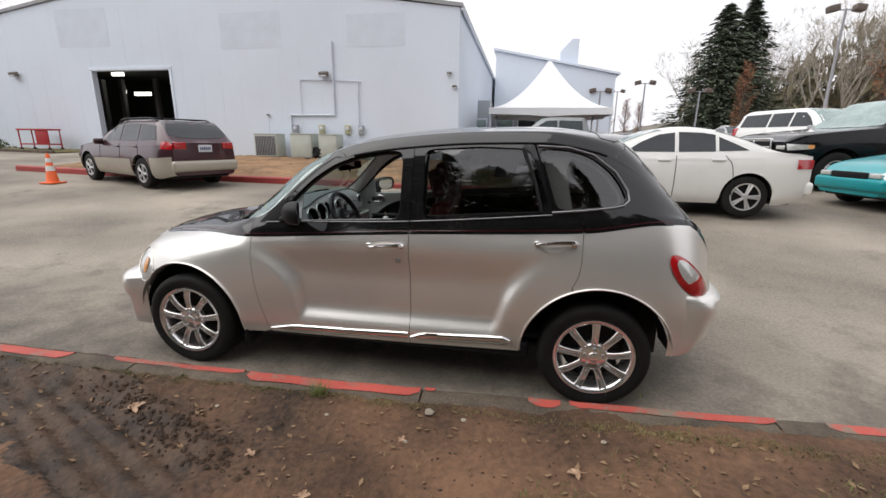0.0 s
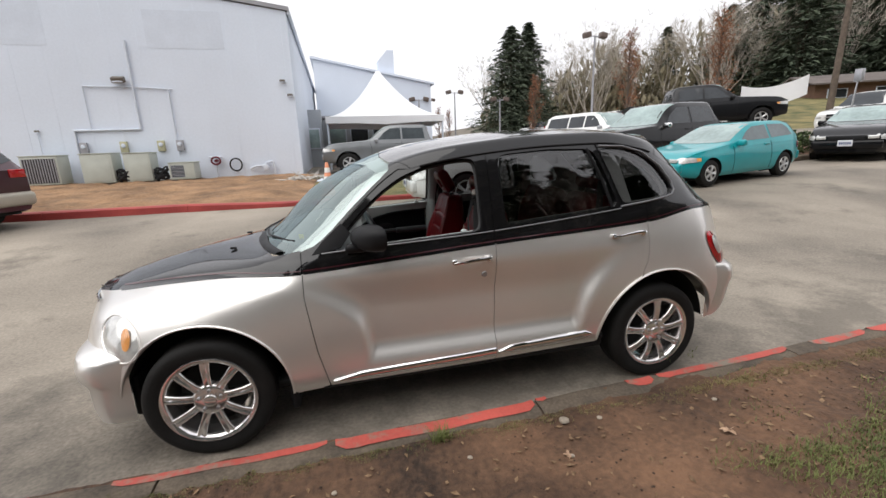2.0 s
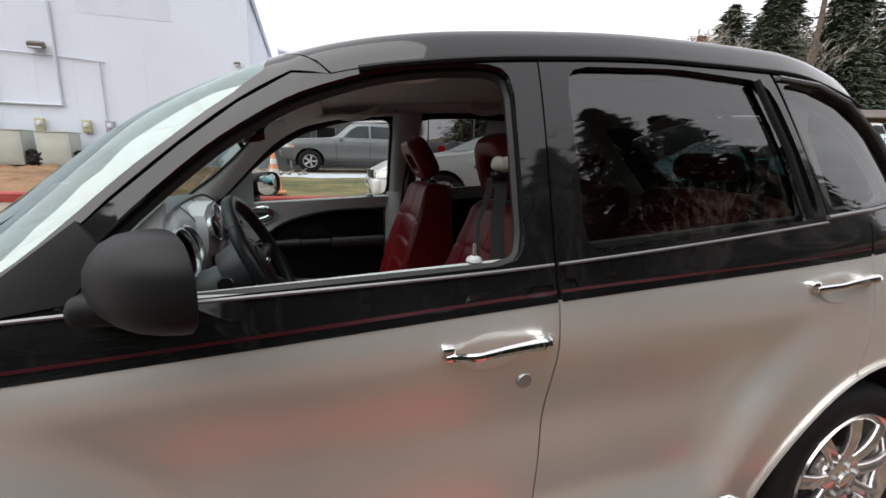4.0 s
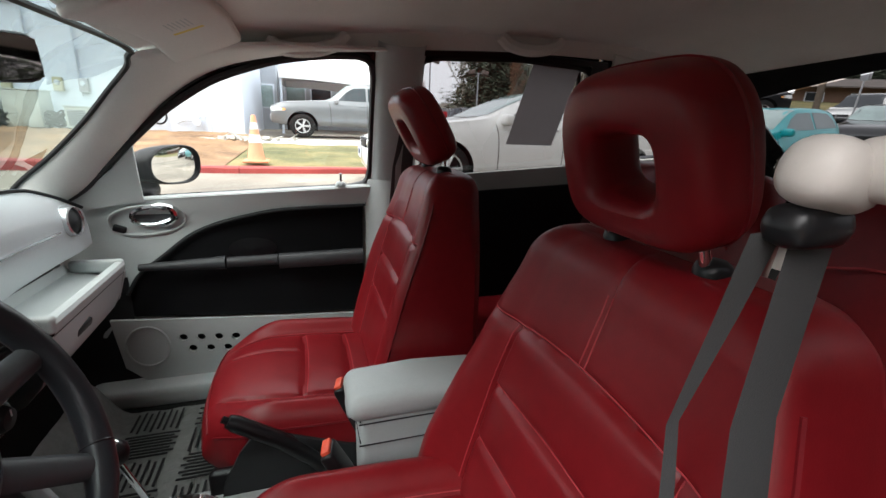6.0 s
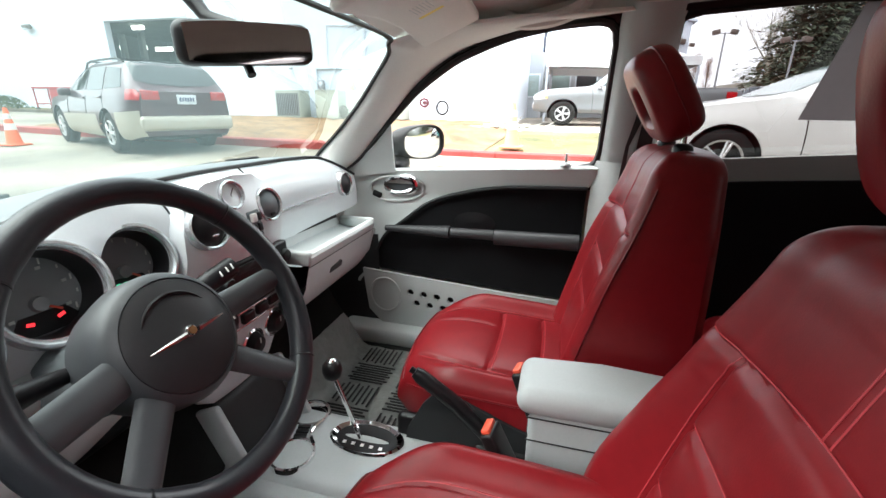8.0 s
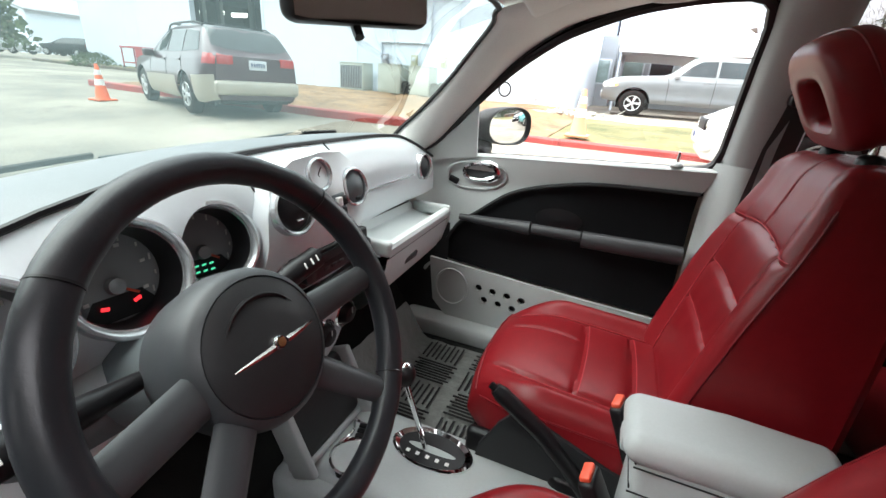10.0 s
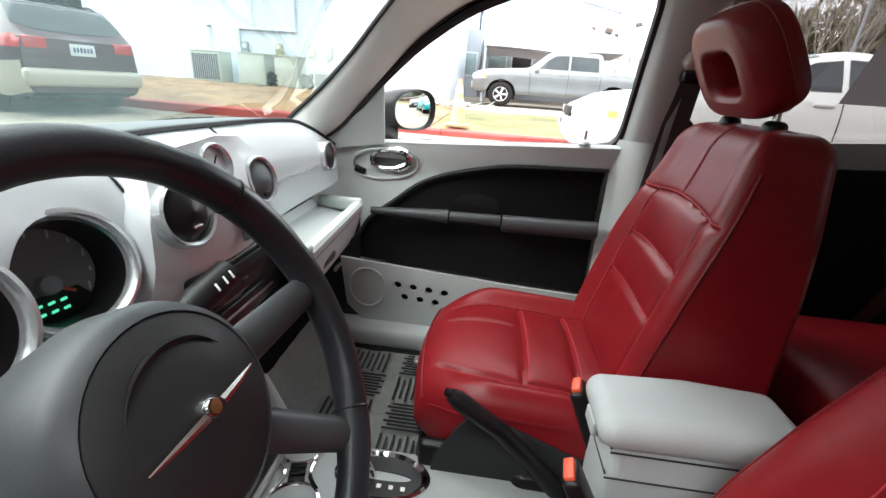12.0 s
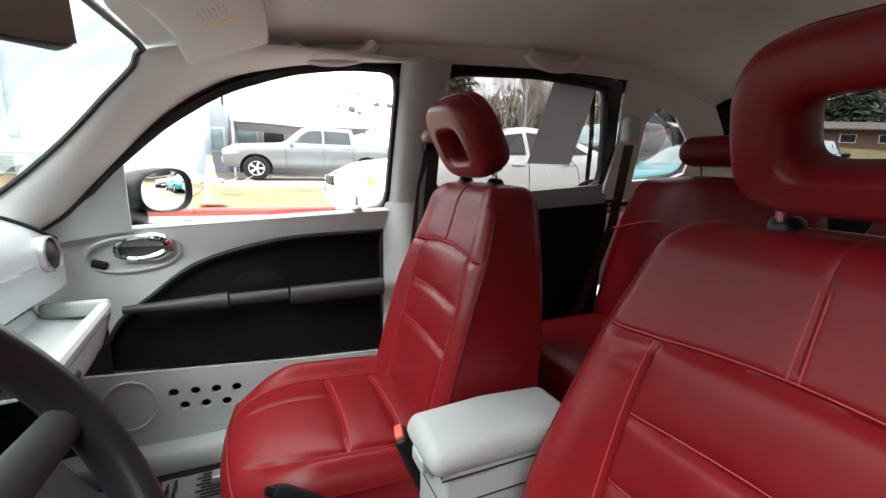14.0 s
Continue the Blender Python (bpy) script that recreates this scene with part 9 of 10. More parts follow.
PAINT = {
    "maroon": mat("maroon_car_paint", (0.055, 0.02, 0.03), 0.3, 0.3, 0.1, 3, 200, coat=0.8),
    "gold": mat("gold_beige_cladding", (0.42, 0.39, 0.33), 0.4, 0.3, 0.06, 3, 100),
    "white": mat("white_car_paint", (0.78, 0.78, 0.76), 0.3, 0, 0.03, 3, 200, coat=0.8),
    "teal": mat("teal_car_paint", (0.005, 0.30, 0.33), 0.35, 0.15, 0.08, 3, 200, coat=0.6),
    "black": mat("black_car_paint", (0.006, 0.006, 0.007), 0.25, 0, 0.15, 3, 200, coat=1.0, spec=0.1),
    "grey": mat("grey_car_paint", (0.2, 0.21, 0.215), 0.35, 0.5, 0.06, 3, 200, coat=0.6),
    "charcoal": mat("charcoal_car_paint", (0.014, 0.0145, 0.016), 0.3, 0.2, 0.06, 3, 200, coat=0.8, spec=0.2),
    "red": mat("red_car_paint", (0.45, 0.02, 0.02), 0.35, 0, 0.06, 3, 200, coat=0.6),
    "silver": mat("pale_silver_car_paint", (0.5, 0.51, 0.52), 0.35, 0.5, 0.05, 3, 200, coat=0.6),
}
for key in ("black", "charcoal"):
    PAINT[key].node_tree.nodes["Principled BSDF"].inputs["Coat IOR"].default_value = 1.26
SEDAN = dict(L=4.80, W=1.85, wb=2.71, fo=0.98, belt=[(-0.95, 0.62), (-0.5, 0.78), (0.4, 0.90), (1.0, 0.93), (2.5, 0.97), (3.4, 0.99), (3.78, 0.90)], top=[(-0.95, 0.66), (-0.5, 0.86), (0.2, 0.96), (0.55, 1.0), (0.95, 1.18), (1.45, 1.37), (1.9, 1.42), (2.4, 1.39), (2.9, 1.25), (3.35, 1.07), (3.78, 0.98)], windows=[[(0.98, 1.0), (1.78, 1.01), (1.78, 1.32), (1.5, 1.29), (1.2, 1.16)], [(1.83, 1.01), (2.62, 1.03), (2.55, 1.22), (2.3, 1.31), (1.83, 1.325)], [(2.67, 1.035), (3.1, 1.06), (2.85, 1.15), (2.62, 1.2)]], screen=(0.5, 1.55), back=(2.45, 3.3), seams=((0.78, 0.72), (1.80, 1.80), (2.72, 2.6)), handles=(1.6, 2.48), tail_box=(0.78, 0.92), rim_r=0.215, R=0.325)
COUPE = dict(L=4.62, top=[(-0.95, 0.66), (-0.5, 0.86), (0.2, 0.96), (0.45, 1.0), (0.85, 1.18), (1.3, 1.36), (1.7, 1.42), (2.15, 1.38), (2.6, 1.24), (2.95, 1.09), (3.15, 1.03), (3.62, 0.98)], windows=[[(0.85, 1.0), (1.6, 1.01), (1.6, 1.315), (1.35, 1.28), (1.07, 1.15)], [(1.66, 1.01), (2.2, 1.025), (2.2, 1.285), (2.0, 1.315), (1.66, 1.325)], [(2.25, 1.03), (2.68, 1.05), (2.5, 1.14), (2.25, 1.255)]], screen=(0.4, 1.42), back=(2.2, 2.98), seams=((0.7, 0.65), (1.63, 1.63), (2.5, 2.35)), handles=(1.45, 2.25))
vehicle("white_sedan", "glossy white sedan with dark windows parked in the lot", stand(3.1, 5.42, 177, 2.71), PAINT["white"], screen_mat=M["green_glass"], **{**SEDAN, **COUPE})
HATCH = dict(L=4.07, W=1.70, wb=2.57, fo=0.78, belt=[(-0.75, 0.58), (-0.4, 0.70), (0.4, 0.80), (1.0, 0.84), (2.5, 0.88), (3.25, 0.86)], top=[(-0.75, 0.62), (-0.4, 0.77), (0.3, 0.87), (0.55, 0.91), (1.0, 1.12), (1.4, 1.29), (1.8, 1.34), (2.5, 1.33), (2.85, 1.27), (3.1, 1.05), (3.28, 0.88)], windows=[[(0.98, 0.92), (1.98, 0.93), (1.95, 1.245), (1.5, 1.225), (1.25, 1.12)], [(2.05, 0.94), (2.85, 0.97), (2.75, 1.15), (2.6, 1.235), (2.03, 1.25)]], screen=(0.5, 1.5), back=(2.72, 3.2), seams=((0.72, 0.70), (2.02, 2.0)), handles=(1.85,), lamps_z=0.6, tail_box=(0.66, 0.8), rim_r=0.17, R=0.285, arch_r=0.335)
vehicle("teal_hatchback", "teal three-door hatchback with steel wheels", stand(8.6, 5.95, 189, 2.57), PAINT["teal"], plate=False, glass_mat=mat("grey_car_glass", (0.13, 0.16, 0.17), 0.08, 0, 0.2, 2, 10), screen_mat=M["green_glass"], **{**HATCH})
WAGON = dict(L=4.72, W=1.745, wb=2.65, fo=0.95, belt=[(-0.92, 0.66), (-0.5, 0.80), (0.4, 0.90), (1.0, 0.94), (2.6, 0.98), (3.7, 1.0)], top=[(-0.92, 0.7), (-0.5, 0.87), (0.2, 0.97), (0.5, 1.01), (0.95, 1.25), (1.35, 1.43), (1.8, 1.5), (2.8, 1.51), (3.25, 1.47), (3.5, 1.25), (3.72, 1.02)], windows=[[(0.95, 1.02), (1.72, 1.03), (1.72, 1.40), (1.4, 1.36), (1.15, 1.2)], [(1.78, 1.03), (2.55, 1.04), (2.5, 1.41), (1.78, 1.41)], [(2.62, 1.05), (3.32, 1.08), (3.15, 1.37), (2.58, 1.41)]], screen=(0.45, 1.45), back=(3.2, 3.66), seams=((0.75, 0.72), (1.75, 1.75), (2.62, 2.55)), handles=(1.6, 2.45), tail_box=(0.88, 1.04), clear=0.24, R=0.33, rim_r=0.205, arch_r=0.4)
vehicle("maroon_wagon", "maroon estate car with beige lower cladding and roof rails", stand(-8.48, 6.52, 159, 2.65), PAINT["maroon"], lower=PAINT["gold"], rails=(1.3, 3.1), **WAGON)
TRUCK = dict(L=5.85, W=2.0, wb=3.55, fo=0.95, belt=[(-0.92, 1.0), (-0.5, 1.12), (0.6, 1.2), (1.2, 1.2), (3.2, 1.22), (4.9, 1.22)], top=[(-0.92, 1.04), (-0.6, 1.18), (0.4, 1.27), (0.75, 1.3), (1.2, 1.62), (1.5, 1.84), (1.9, 1.9), (3.0, 1.88), (3.12, 1.8), (3.25, 1.3), (3.35, 1.25), (4.9, 1.25)], windows=[[(1.15, 1.3), (2.05, 1.3), (2.05, 1.76), (1.65, 1.74), (1.4, 1.58)], [(2.12, 1.3), (3.0, 1.3), (2.96, 1.74), (2.12, 1.76)]], screen=(0.7, 1.65), back=(3.04, 3.24), seams=((0.9, 0.85), (2.08, 2.08), (3.08, 3.08)), handles=(1.9, 2.9), clear=0.42, R=0.4, rim_r=0.235, arch_r=0.48, lamps_z=0.92, tail_box=(0.85, 1.12), nose=0.86, tail=0.95, front_style="truck", bed=(3.4, 4.75))
vehicle("grey_pickup", "grey crew-cab pickup truck parked by the annex", stand(1.75, 17.3, 180, 3.55) @ Matrix.Diagonal((1.13, 1, 1.05, 1)), PAINT["grey"], trim=M["steel"], screen_mat=M["green_glass"], glass_mat=mat("clear_look_car_glass", (0.05, 0.06, 0.065), 0.08, 0, 0.2, 2, 10, spec=0.2), **TRUCK)
vehicle("black_pickup", "black crew-cab pickup truck with chrome grille", stand(9.2, 9.2, 193, 3.55) @ Matrix.Diagonal((1.2, 1.05, 1.06, 1)), PAINT["black"], trim=M["chrome"], screen_mat=M["green_glass"], **TRUCK)
vehicle("black_pickup", "black lifted pickup truck parked higher on the slope", stand(16.5, 14.3, -26, 3.55) @ pose(0, 0, 0.45) @ Matrix.Diagonal((1.1, 1.1, 1.08, 1)), PAINT["charcoal"], trim=M["black_trim"], screen_mat=M["green_glass"], **TRUCK)
SUV = dict(L=5.5, W=2.0, wb=3.3, fo=0.95, belt=[(-0.92, 0.98), (-0.5, 1.1), (0.6, 1.16), (1.2, 1.18), (3.2, 1.2), (4.55, 1.18)], top=[(-0.92, 1.02), (-0.6, 1.15), (0.4, 1.24), (0.75, 1.28), (1.15, 1.6), (1.45, 1.84), (1.9, 1.9), (3.9, 1.9), (4.3, 1.82), (4.5, 1.35), (4.55, 1.2)], windows=[[(1.15, 1.3), (1.98, 1.3), (1.98, 1.76), (1.6, 1.74), (1.38, 1.58)], [(2.05, 1.3), (2.88, 1.3), (2.88, 1.76), (2.05, 1.76)], [(2.96, 1.3), (4.2, 1.32), (4.12, 1.74), (2.96, 1.76)]], screen=(0.7, 1.6), back=(4.25, 4.5), seams=((0.9, 0.85), (2.02, 2.02), (2.92, 2.92)), handles=(1.85, 2.75), clear=0.36, R=0.38, rim_r=0.21, arch_r=0.45, lamps_z=0.9, tail_box=(0.9, 1.3), nose=0.86, tail=0.93, front_style="truck")
vehicle("white_suv", "large white sport utility vehicle", stand(11.1, 14.2, -75, 3.3) @ Matrix.Diagonal((1.05, 1.05, 1.05, 1)), PAINT["white"], trim=M["steel"], screen_mat=M["green_glass"], **SUV)
vehicle("black_sedan", "black sedan facing the lot with a pale number plate", stand(16.0, 7.6, 204, 2.71) @ Matrix.Diagonal((1.06, 1.06, 1.12, 1)), PAINT["black"], screen_mat=M["green_glass"], **SEDAN)
# far cars
far_sets = [(PAINT["red"], HATCH, "red car in the far rows"), (PAINT["silver"], SEDAN, "silver car in the far rows"), (PAINT["white"], SUV, "white car in the far rows"), (PAINT["charcoal"], WAGON, "dark car in the far rows"), (PAINT["white"], HATCH, "white car in the far rows")]
rnd3 = random.Random(8)
makers = []
spots = [(6.9 + 3.0 * (k % 8) + rnd3.uniform(-0.4, 0.4), 24 + 6.5 * (k // 8) + rnd3.uniform(-0.5, 0.5)) for k in range(24)]
for k, (fx, fy) in enumerate(spots):
    paint_, spec_, lab_ = far_sets[(k * 3 + k // 7) % 5]
    idx = (k * 3 + k // 7) % 5
    yaw = 265 + rnd3.uniform(-6, 6)
    while len(makers) <= idx:
        makers.append(None)
    if makers[idx] is None:
        makers[idx] = vehicle("parked_car", lab_, stand(fx, fy, yaw, spec_["wb"]), paint_, step=0.16, group="far parked cars", plate=False, **spec_)
    else:
        copy_thing(makers[idx], stand(fx, fy, yaw, spec_["wb"]))
# cars seen down the lane beside the warehouse
for fx, fy, yaw, idx in ((-46.0, 20.2, 20, 1), (-45.6, 24.4, 200, 3), (-50.5, 27.5, 195, 4), (24.5, 13.0, 190, 2), (27.5, 15.5, 185, 4)):
    spec_ = far_sets[idx][1]
    copy_thing(makers[idx], stand(fx, fy, yaw, spec_["wb"]) )

# ---- trees and distance ----
def limb(bm, p, d, length, r, depth, rnd, out, spread=0.55, up=0.15, sides=5):
    """A limb that forks; ends are gathered in out."""
    pts, rr = [p.copy()], [r]
    n = 3
    for i in range(n):
        d = (d + Vector((rnd.gauss(0, 0.12), rnd.gauss(0, 0.12), rnd.gauss(0, 0.06) + up * 0.3))).normalized()
        p = p + d * length / n
        pts.append(p.copy())
        rr.append(r * (1 - 0.45 * (i + 1) / n))
    tube(bm, pts, rr, max(3, sides), cap=False)
    if depth == 0:
        out.append((p, d))
        return
    for k in range(rnd.choice((2, 3, 3))):
        ax = d.orthogonal().normalized()
        ax.rotate(Matrix.Rotation(rnd.uniform(0, 6.283), 3, d))
        nd = (d + ax * rnd.uniform(spread * 0.6, spread * 1.4) + Vector((0, 0, up))).normalized()
        j = rnd.choice((1, 2, 3))
        limb(bm, pts[j], nd, length * rnd.uniform(0.55, 0.8), rr[j] * 0.62, depth - 1, rnd, out, spread, up, sides - 1)


def bare_tree(name, m, h, seed, label, depth=5, spread=0.5, up=0.2, bark="bark", leaf=None, leaf_n=0, leaf_s=0.12, group="bare trees"):
    rnd = random.Random(seed)
    t = thing(name, m, label, "tree", group)
    bm, ends = bmesh.new(), []
    limb(bm, Vector((0, 0, -0.3)), Vector((0, 0, 1)), h * 0.34, h * 0.011, 0, rnd, ends, spread, up, 7)
    base = ends.pop()[0]
    ends = []
    for k in range(4):
        a = 6.283 * k / 4 + rnd.uniform(-0.4, 0.4)
        limb(bm, base * rnd.uniform(0.6, 1.0), Vector((math.cos(a) * spread, math.sin(a) * spread, 1)).normalized(), h * 0.24, h * 0.0062, depth - 1, rnd, ends, spread, up, 5)
    part("trunk", bm, M["hazed_bark"], t)
    bm = bmesh.new()
    for p, d in ends:
        for _ in range(3):
            q = (d + Vector((rnd.gauss(0, 0.5), rnd.gauss(0, 0.5), rnd.gauss(0.15, 0.3)))).normalized()
            L = h * rnd.uniform(0.03, 0.07)
            s = q.orthogonal().normalized() * h * 0.0011
            bm.faces.new([bm.verts.new(p - s), bm.verts.new(p + s), bm.verts.new(p + q * L)])
    if leaf:
        for p, d in ends:
            for _ in range(leaf_n):
                c = p + Vector((rnd.gauss(0, 1), rnd.gauss(0, 1), rnd.gauss(0, 1))) * h * 0.03
                a, b2 = Vector((rnd.gauss(0, 1), rnd.gauss(0, 1), rnd.gauss(0, 1))).normalized() * leaf_s, Vector((rnd.gauss(0, 1), rnd.gauss(0, 1), rnd.gauss(0, 1))).normalized() * leaf_s * 0.6
                bm.faces.new([bm.verts.new(c - a), bm.verts.new(c + b2), bm.verts.new(c + a), bm.verts.new(c - b2)])
    part("crown", bm, M[leaf or "twig"], t, smooth=False)
    return t


def conifer(name, m, h, r, seed, label, group="conifers"):
    rnd = random.Random(seed)
    t = thing(name, m, label, "tree", group)
    bm = bmesh.new()
    tube(bm, [(0, 0, -0.3), (0, 0, h * 0.5), (0, 0, h * 0.98)], [h * 0.02, h * 0.012, h * 0.002], 8)
    part("trunk", bm, M["bark"], t)
    bm = bmesh.new()
    lev = 52
    for i in range(lev):
        f = i / lev
        z = h * (0.06 + 0.93 * f)
        rad = r * (1 - f) ** 0.72 * rnd.uniform(0.72, 1.12) + 0.08
        n = int(6 + 9 * (1 - f))
        off = rnd.uniform(0, 6.283)
        for k in range(n):
            a = off + 6.283 * k / n + rnd.uniform(-0.25, 0.25)
            L = rad * rnd.uniform(0.65, 1.15)
            d = Vector((math.cos(a), math.sin(a), 0))
            q = Vector((-d.y, d.x, 0))
            droop = rnd.uniform(0.12, 0.4)
            for _ in range(24):
                u = rnd.random() ** 0.7
                w = (0.10 + 0.22 * (1 - u)) * L + 0.06
                c = d * L * u + q * rnd.uniform(-1, 1) * w + Vector((0, 0, z - droop * L * u * u + 0.12 * L * u - rnd.uniform(0, 0.1) * L))
                a2 = rnd.uniform(-0.8, 0.8)
                v = (d * math.cos(a2) + q * math.sin(a2) + Vector((0, 0, rnd.uniform(-0.55, 0.1)))) * rnd.uniform(0.16, 0.36)
                e = q * rnd.uniform(0.05, 0.11) + Vector((0, 0, rnd.uniform(-0.05, 0.06)))
                bm.faces.new([bm.verts.new(c - v - e), bm.verts.new(c + v), bm.verts.new(c - v * 0.4 + e)])
    part("crown", bm, M["needle"], t, smooth=False)
    return t


def column_tree(name, m, h, r, seed, label):
    rnd = random.Random(seed)
    t = thing(name, m, label, "tree", "russet trees")
    bm = bmesh.new()
    tube(bm, [(0, 0, -0.3), (0.05, 0, h * 0.5), (0, 0.03, h)], [h * 0.014, h * 0.009, h * 0.002], 7)
    tips = []
    for k in range(90):
        z = h * rnd.uniform(0.15, 0.95)
        a = rnd.uniform(0, 6.283)
        L = r * (1 - abs(z / h - 0.42) * 1.25) * rnd.uniform(0.6, 1.1) + 0.1
        e = Vector((math.cos(a) * L * 0.8, math.sin(a) * L * 0.8, z + L * 1.1))
        tube(bm, [(0, 0, z), e], [h * 0.003, h * 0.0008], 3, cap=False)
        tips.append((Vector((0, 0, z)), e))
    part("trunk", bm, M["bark"], t)
    bm = bmesh.new()
    for p, e in tips:
        for _ in range(26):
            c = p.lerp(e, rnd.uniform(0.3, 1.05)) + Vector((rnd.gauss(0, 0.13), rnd.gauss(0, 0.13), rnd.gauss(0, 0.16)))
            s = rnd.uniform(0.04, 0.085) * h / 8
            a, b2 = Vector((rnd.gauss(0, 1), rnd.gauss(0, 1), rnd.gauss(0, 1))).normalized() * s, Vector((rnd.gauss(0, 1), rnd.gauss(0, 1), rnd.gauss(0, 1))).normalized() * s * 0.6
            bm.faces.new([bm.verts.new(c - a), bm.verts.new(c + b2), bm.verts.new(c + a), bm.verts.new(c - b2)])
    part("crown", bm, M["russet"], t, "dry russet leaves", smooth=False)
    return t


def at(x, y, s=1.0, turn=0.0, dz=0.0):
    return Matrix.Translation((x, y, ground_z(x, y) + dz)) @ Matrix.Rotation(turn, 4, "Z") @ Matrix.Diagonal((s, s, s, 1))


rt = random.Random(21)
fir = conifer("conifer", at(17.4, 40), 11.4, 5.6, 1, "tall dark conifer tree beyond the parked cars")
fir2 = conifer("conifer", at(19.7, 41), 12.0, 4.4, 2, "tall dark conifer tree beyond the parked cars")
for x, y, s in ((52, 38, 1.5), (57, 40, 1.7), (60, 36, 1.6), (64, 39, 1.8), (48, 44, 1.3), (55, 46, 1.75), (67, 34, 1.7), (44, 50, 1.15), (70, 40, 2.0), (40, 56, 1.1), (62, 46, 1.9), (58, 33, 1.25), (66, 29, 1.5), (73, 30, 1.7), (35, 60, 0.9), (28, 62, 0.8), (76, 24, 1.6), (74, 18, 1.5), (78, 10, 1.6), (80, 2, 1.6)):
    copy_thing(rt.choice((fir, fir2)), at(x, y, s, rt.uniform(0, 6)))
bare = [bare_tree("bare_tree", at(21.5, 44), 11, 31, "leafless grey-brown deciduous tree in winter"), bare_tree("bare_tree", at(25, 42), 12, 32, "leafless grey-brown deciduous tree in winter", spread=0.38), bare_tree("bare_tree", at(30, 44), 12.5, 33, "leafless grey-brown deciduous tree in winter", spread=0.42)]
for k in range(34):
    x = 20 + 1.1 * k + rt.uniform(-0.7, 0.7)
    y = 48 - 0.25 * k + rt.uniform(-3, 6)
    copy_thing(rt.choice(bare), at(x, y, rt.uniform(0.9, 1.25) * (0.95 + 0.012 * k), rt.uniform(0, 6)))
# mossy winter brush between the trunks: slender upright clumps
bm = bmesh.new()
for k in range(15000):
    x = 19 + 46 * rt.random() ** 0.9
    y = 50 - 0.2 * (x - 19) + rt.uniform(-3, 5)
    hh = (6.0 + 6.0 * noise.noise((x * 0.22, 3.3, 0)) + 0.16 * (x - 19)) * rt.uniform(0.35, 1.15)
    hh = max(0.8, hh)
    z = ground_z(x, y) + rt.random() * hh
    s = rt.uniform(0.12, 0.3)
    a, b2 = Vector((rt.gauss(0, 0.5), rt.gauss(0, 0.5), rt.gauss(0, 1.3))) * s * 1.6, Vector((rt.gauss(0, 1), rt.gauss(0, 1), rt.gauss(0, 0.3))) * s * 0.7
    c = Vector((x, y, z))
    bm.faces.new([bm.verts.new(c - a), bm.verts.new(c + b2), bm.verts.new(c + a), bm.verts.new(c - b2)])
tagged(part("winter_brush", bm, M["olive"], smooth=False), "olive-brown winter brush among the far trees", "brush", kind="stuff")
rus = column_tree("russet_tree", at(27.6, 25), 8.6, 1.5, 41, "narrow tree with russet dead leaves")
for x, y, s in ((20.0, 25, 0.83), (14.75, 29, 0.6)):
    copy_thing(rus, at(x, y, s, rt.uniform(0, 6)))
for x, y, s in ((9.6, 46, 0.55), (12.6, 52, 0.6), (7.6, 44, 0.42), (16.0, 60, 0.6)):
    copy_thing(rus, at(x, y, s, rt.uniform(0, 6)))
# unseen dense trees added on the near side behind the verge, to darken reflections
for k in range(28):
    copy_thing(rt.choice((fir, fir2)), at(-34 + 2.6 * k + rt.uniform(-0.8, 0.8), (-13 if k < 16 else -19) - 3.5 * (k % 2) + rt.uniform(-1, 1), rt.uniform(0.8, 1.15) * (1.0 if k < 16 else 1.5), rt.uniform(0, 6)))
for k in range(8):
    copy_thing(rt.choice(bare), at(-16 + 4.6 * k, -10.5 + rt.uniform(-1, 1), rt.uniform(0.7, 0.9), rt.uniform(0, 6)))
# unseen bank added behind them, dark in the car's windows and paint
bm = bmesh.new()
quad_grid(bm, lambda u, v: (-90 + 190 * u, -24 - 16 * v, -0.2 + (13 + 3.5 * noise.noise((u * 15, v * 3, 5)) + 2.5 * noise.noise((u * 60, v * 5, 8))) * smooth_step(0, 0.5, v) * smooth_step(0, 0.1, u) * smooth_step(0, 0.1, 1 - u)), 240, 12)
tagged(part("unseen_bank", bm, mat("dark_woods", (0.03, 0.035, 0.022), 0.95, 0, 0.5, 0.3, 3, second=(0.075, 0.07, 0.05))), "unseen dark wooded bank added behind the verge", "hill", kind="structure")
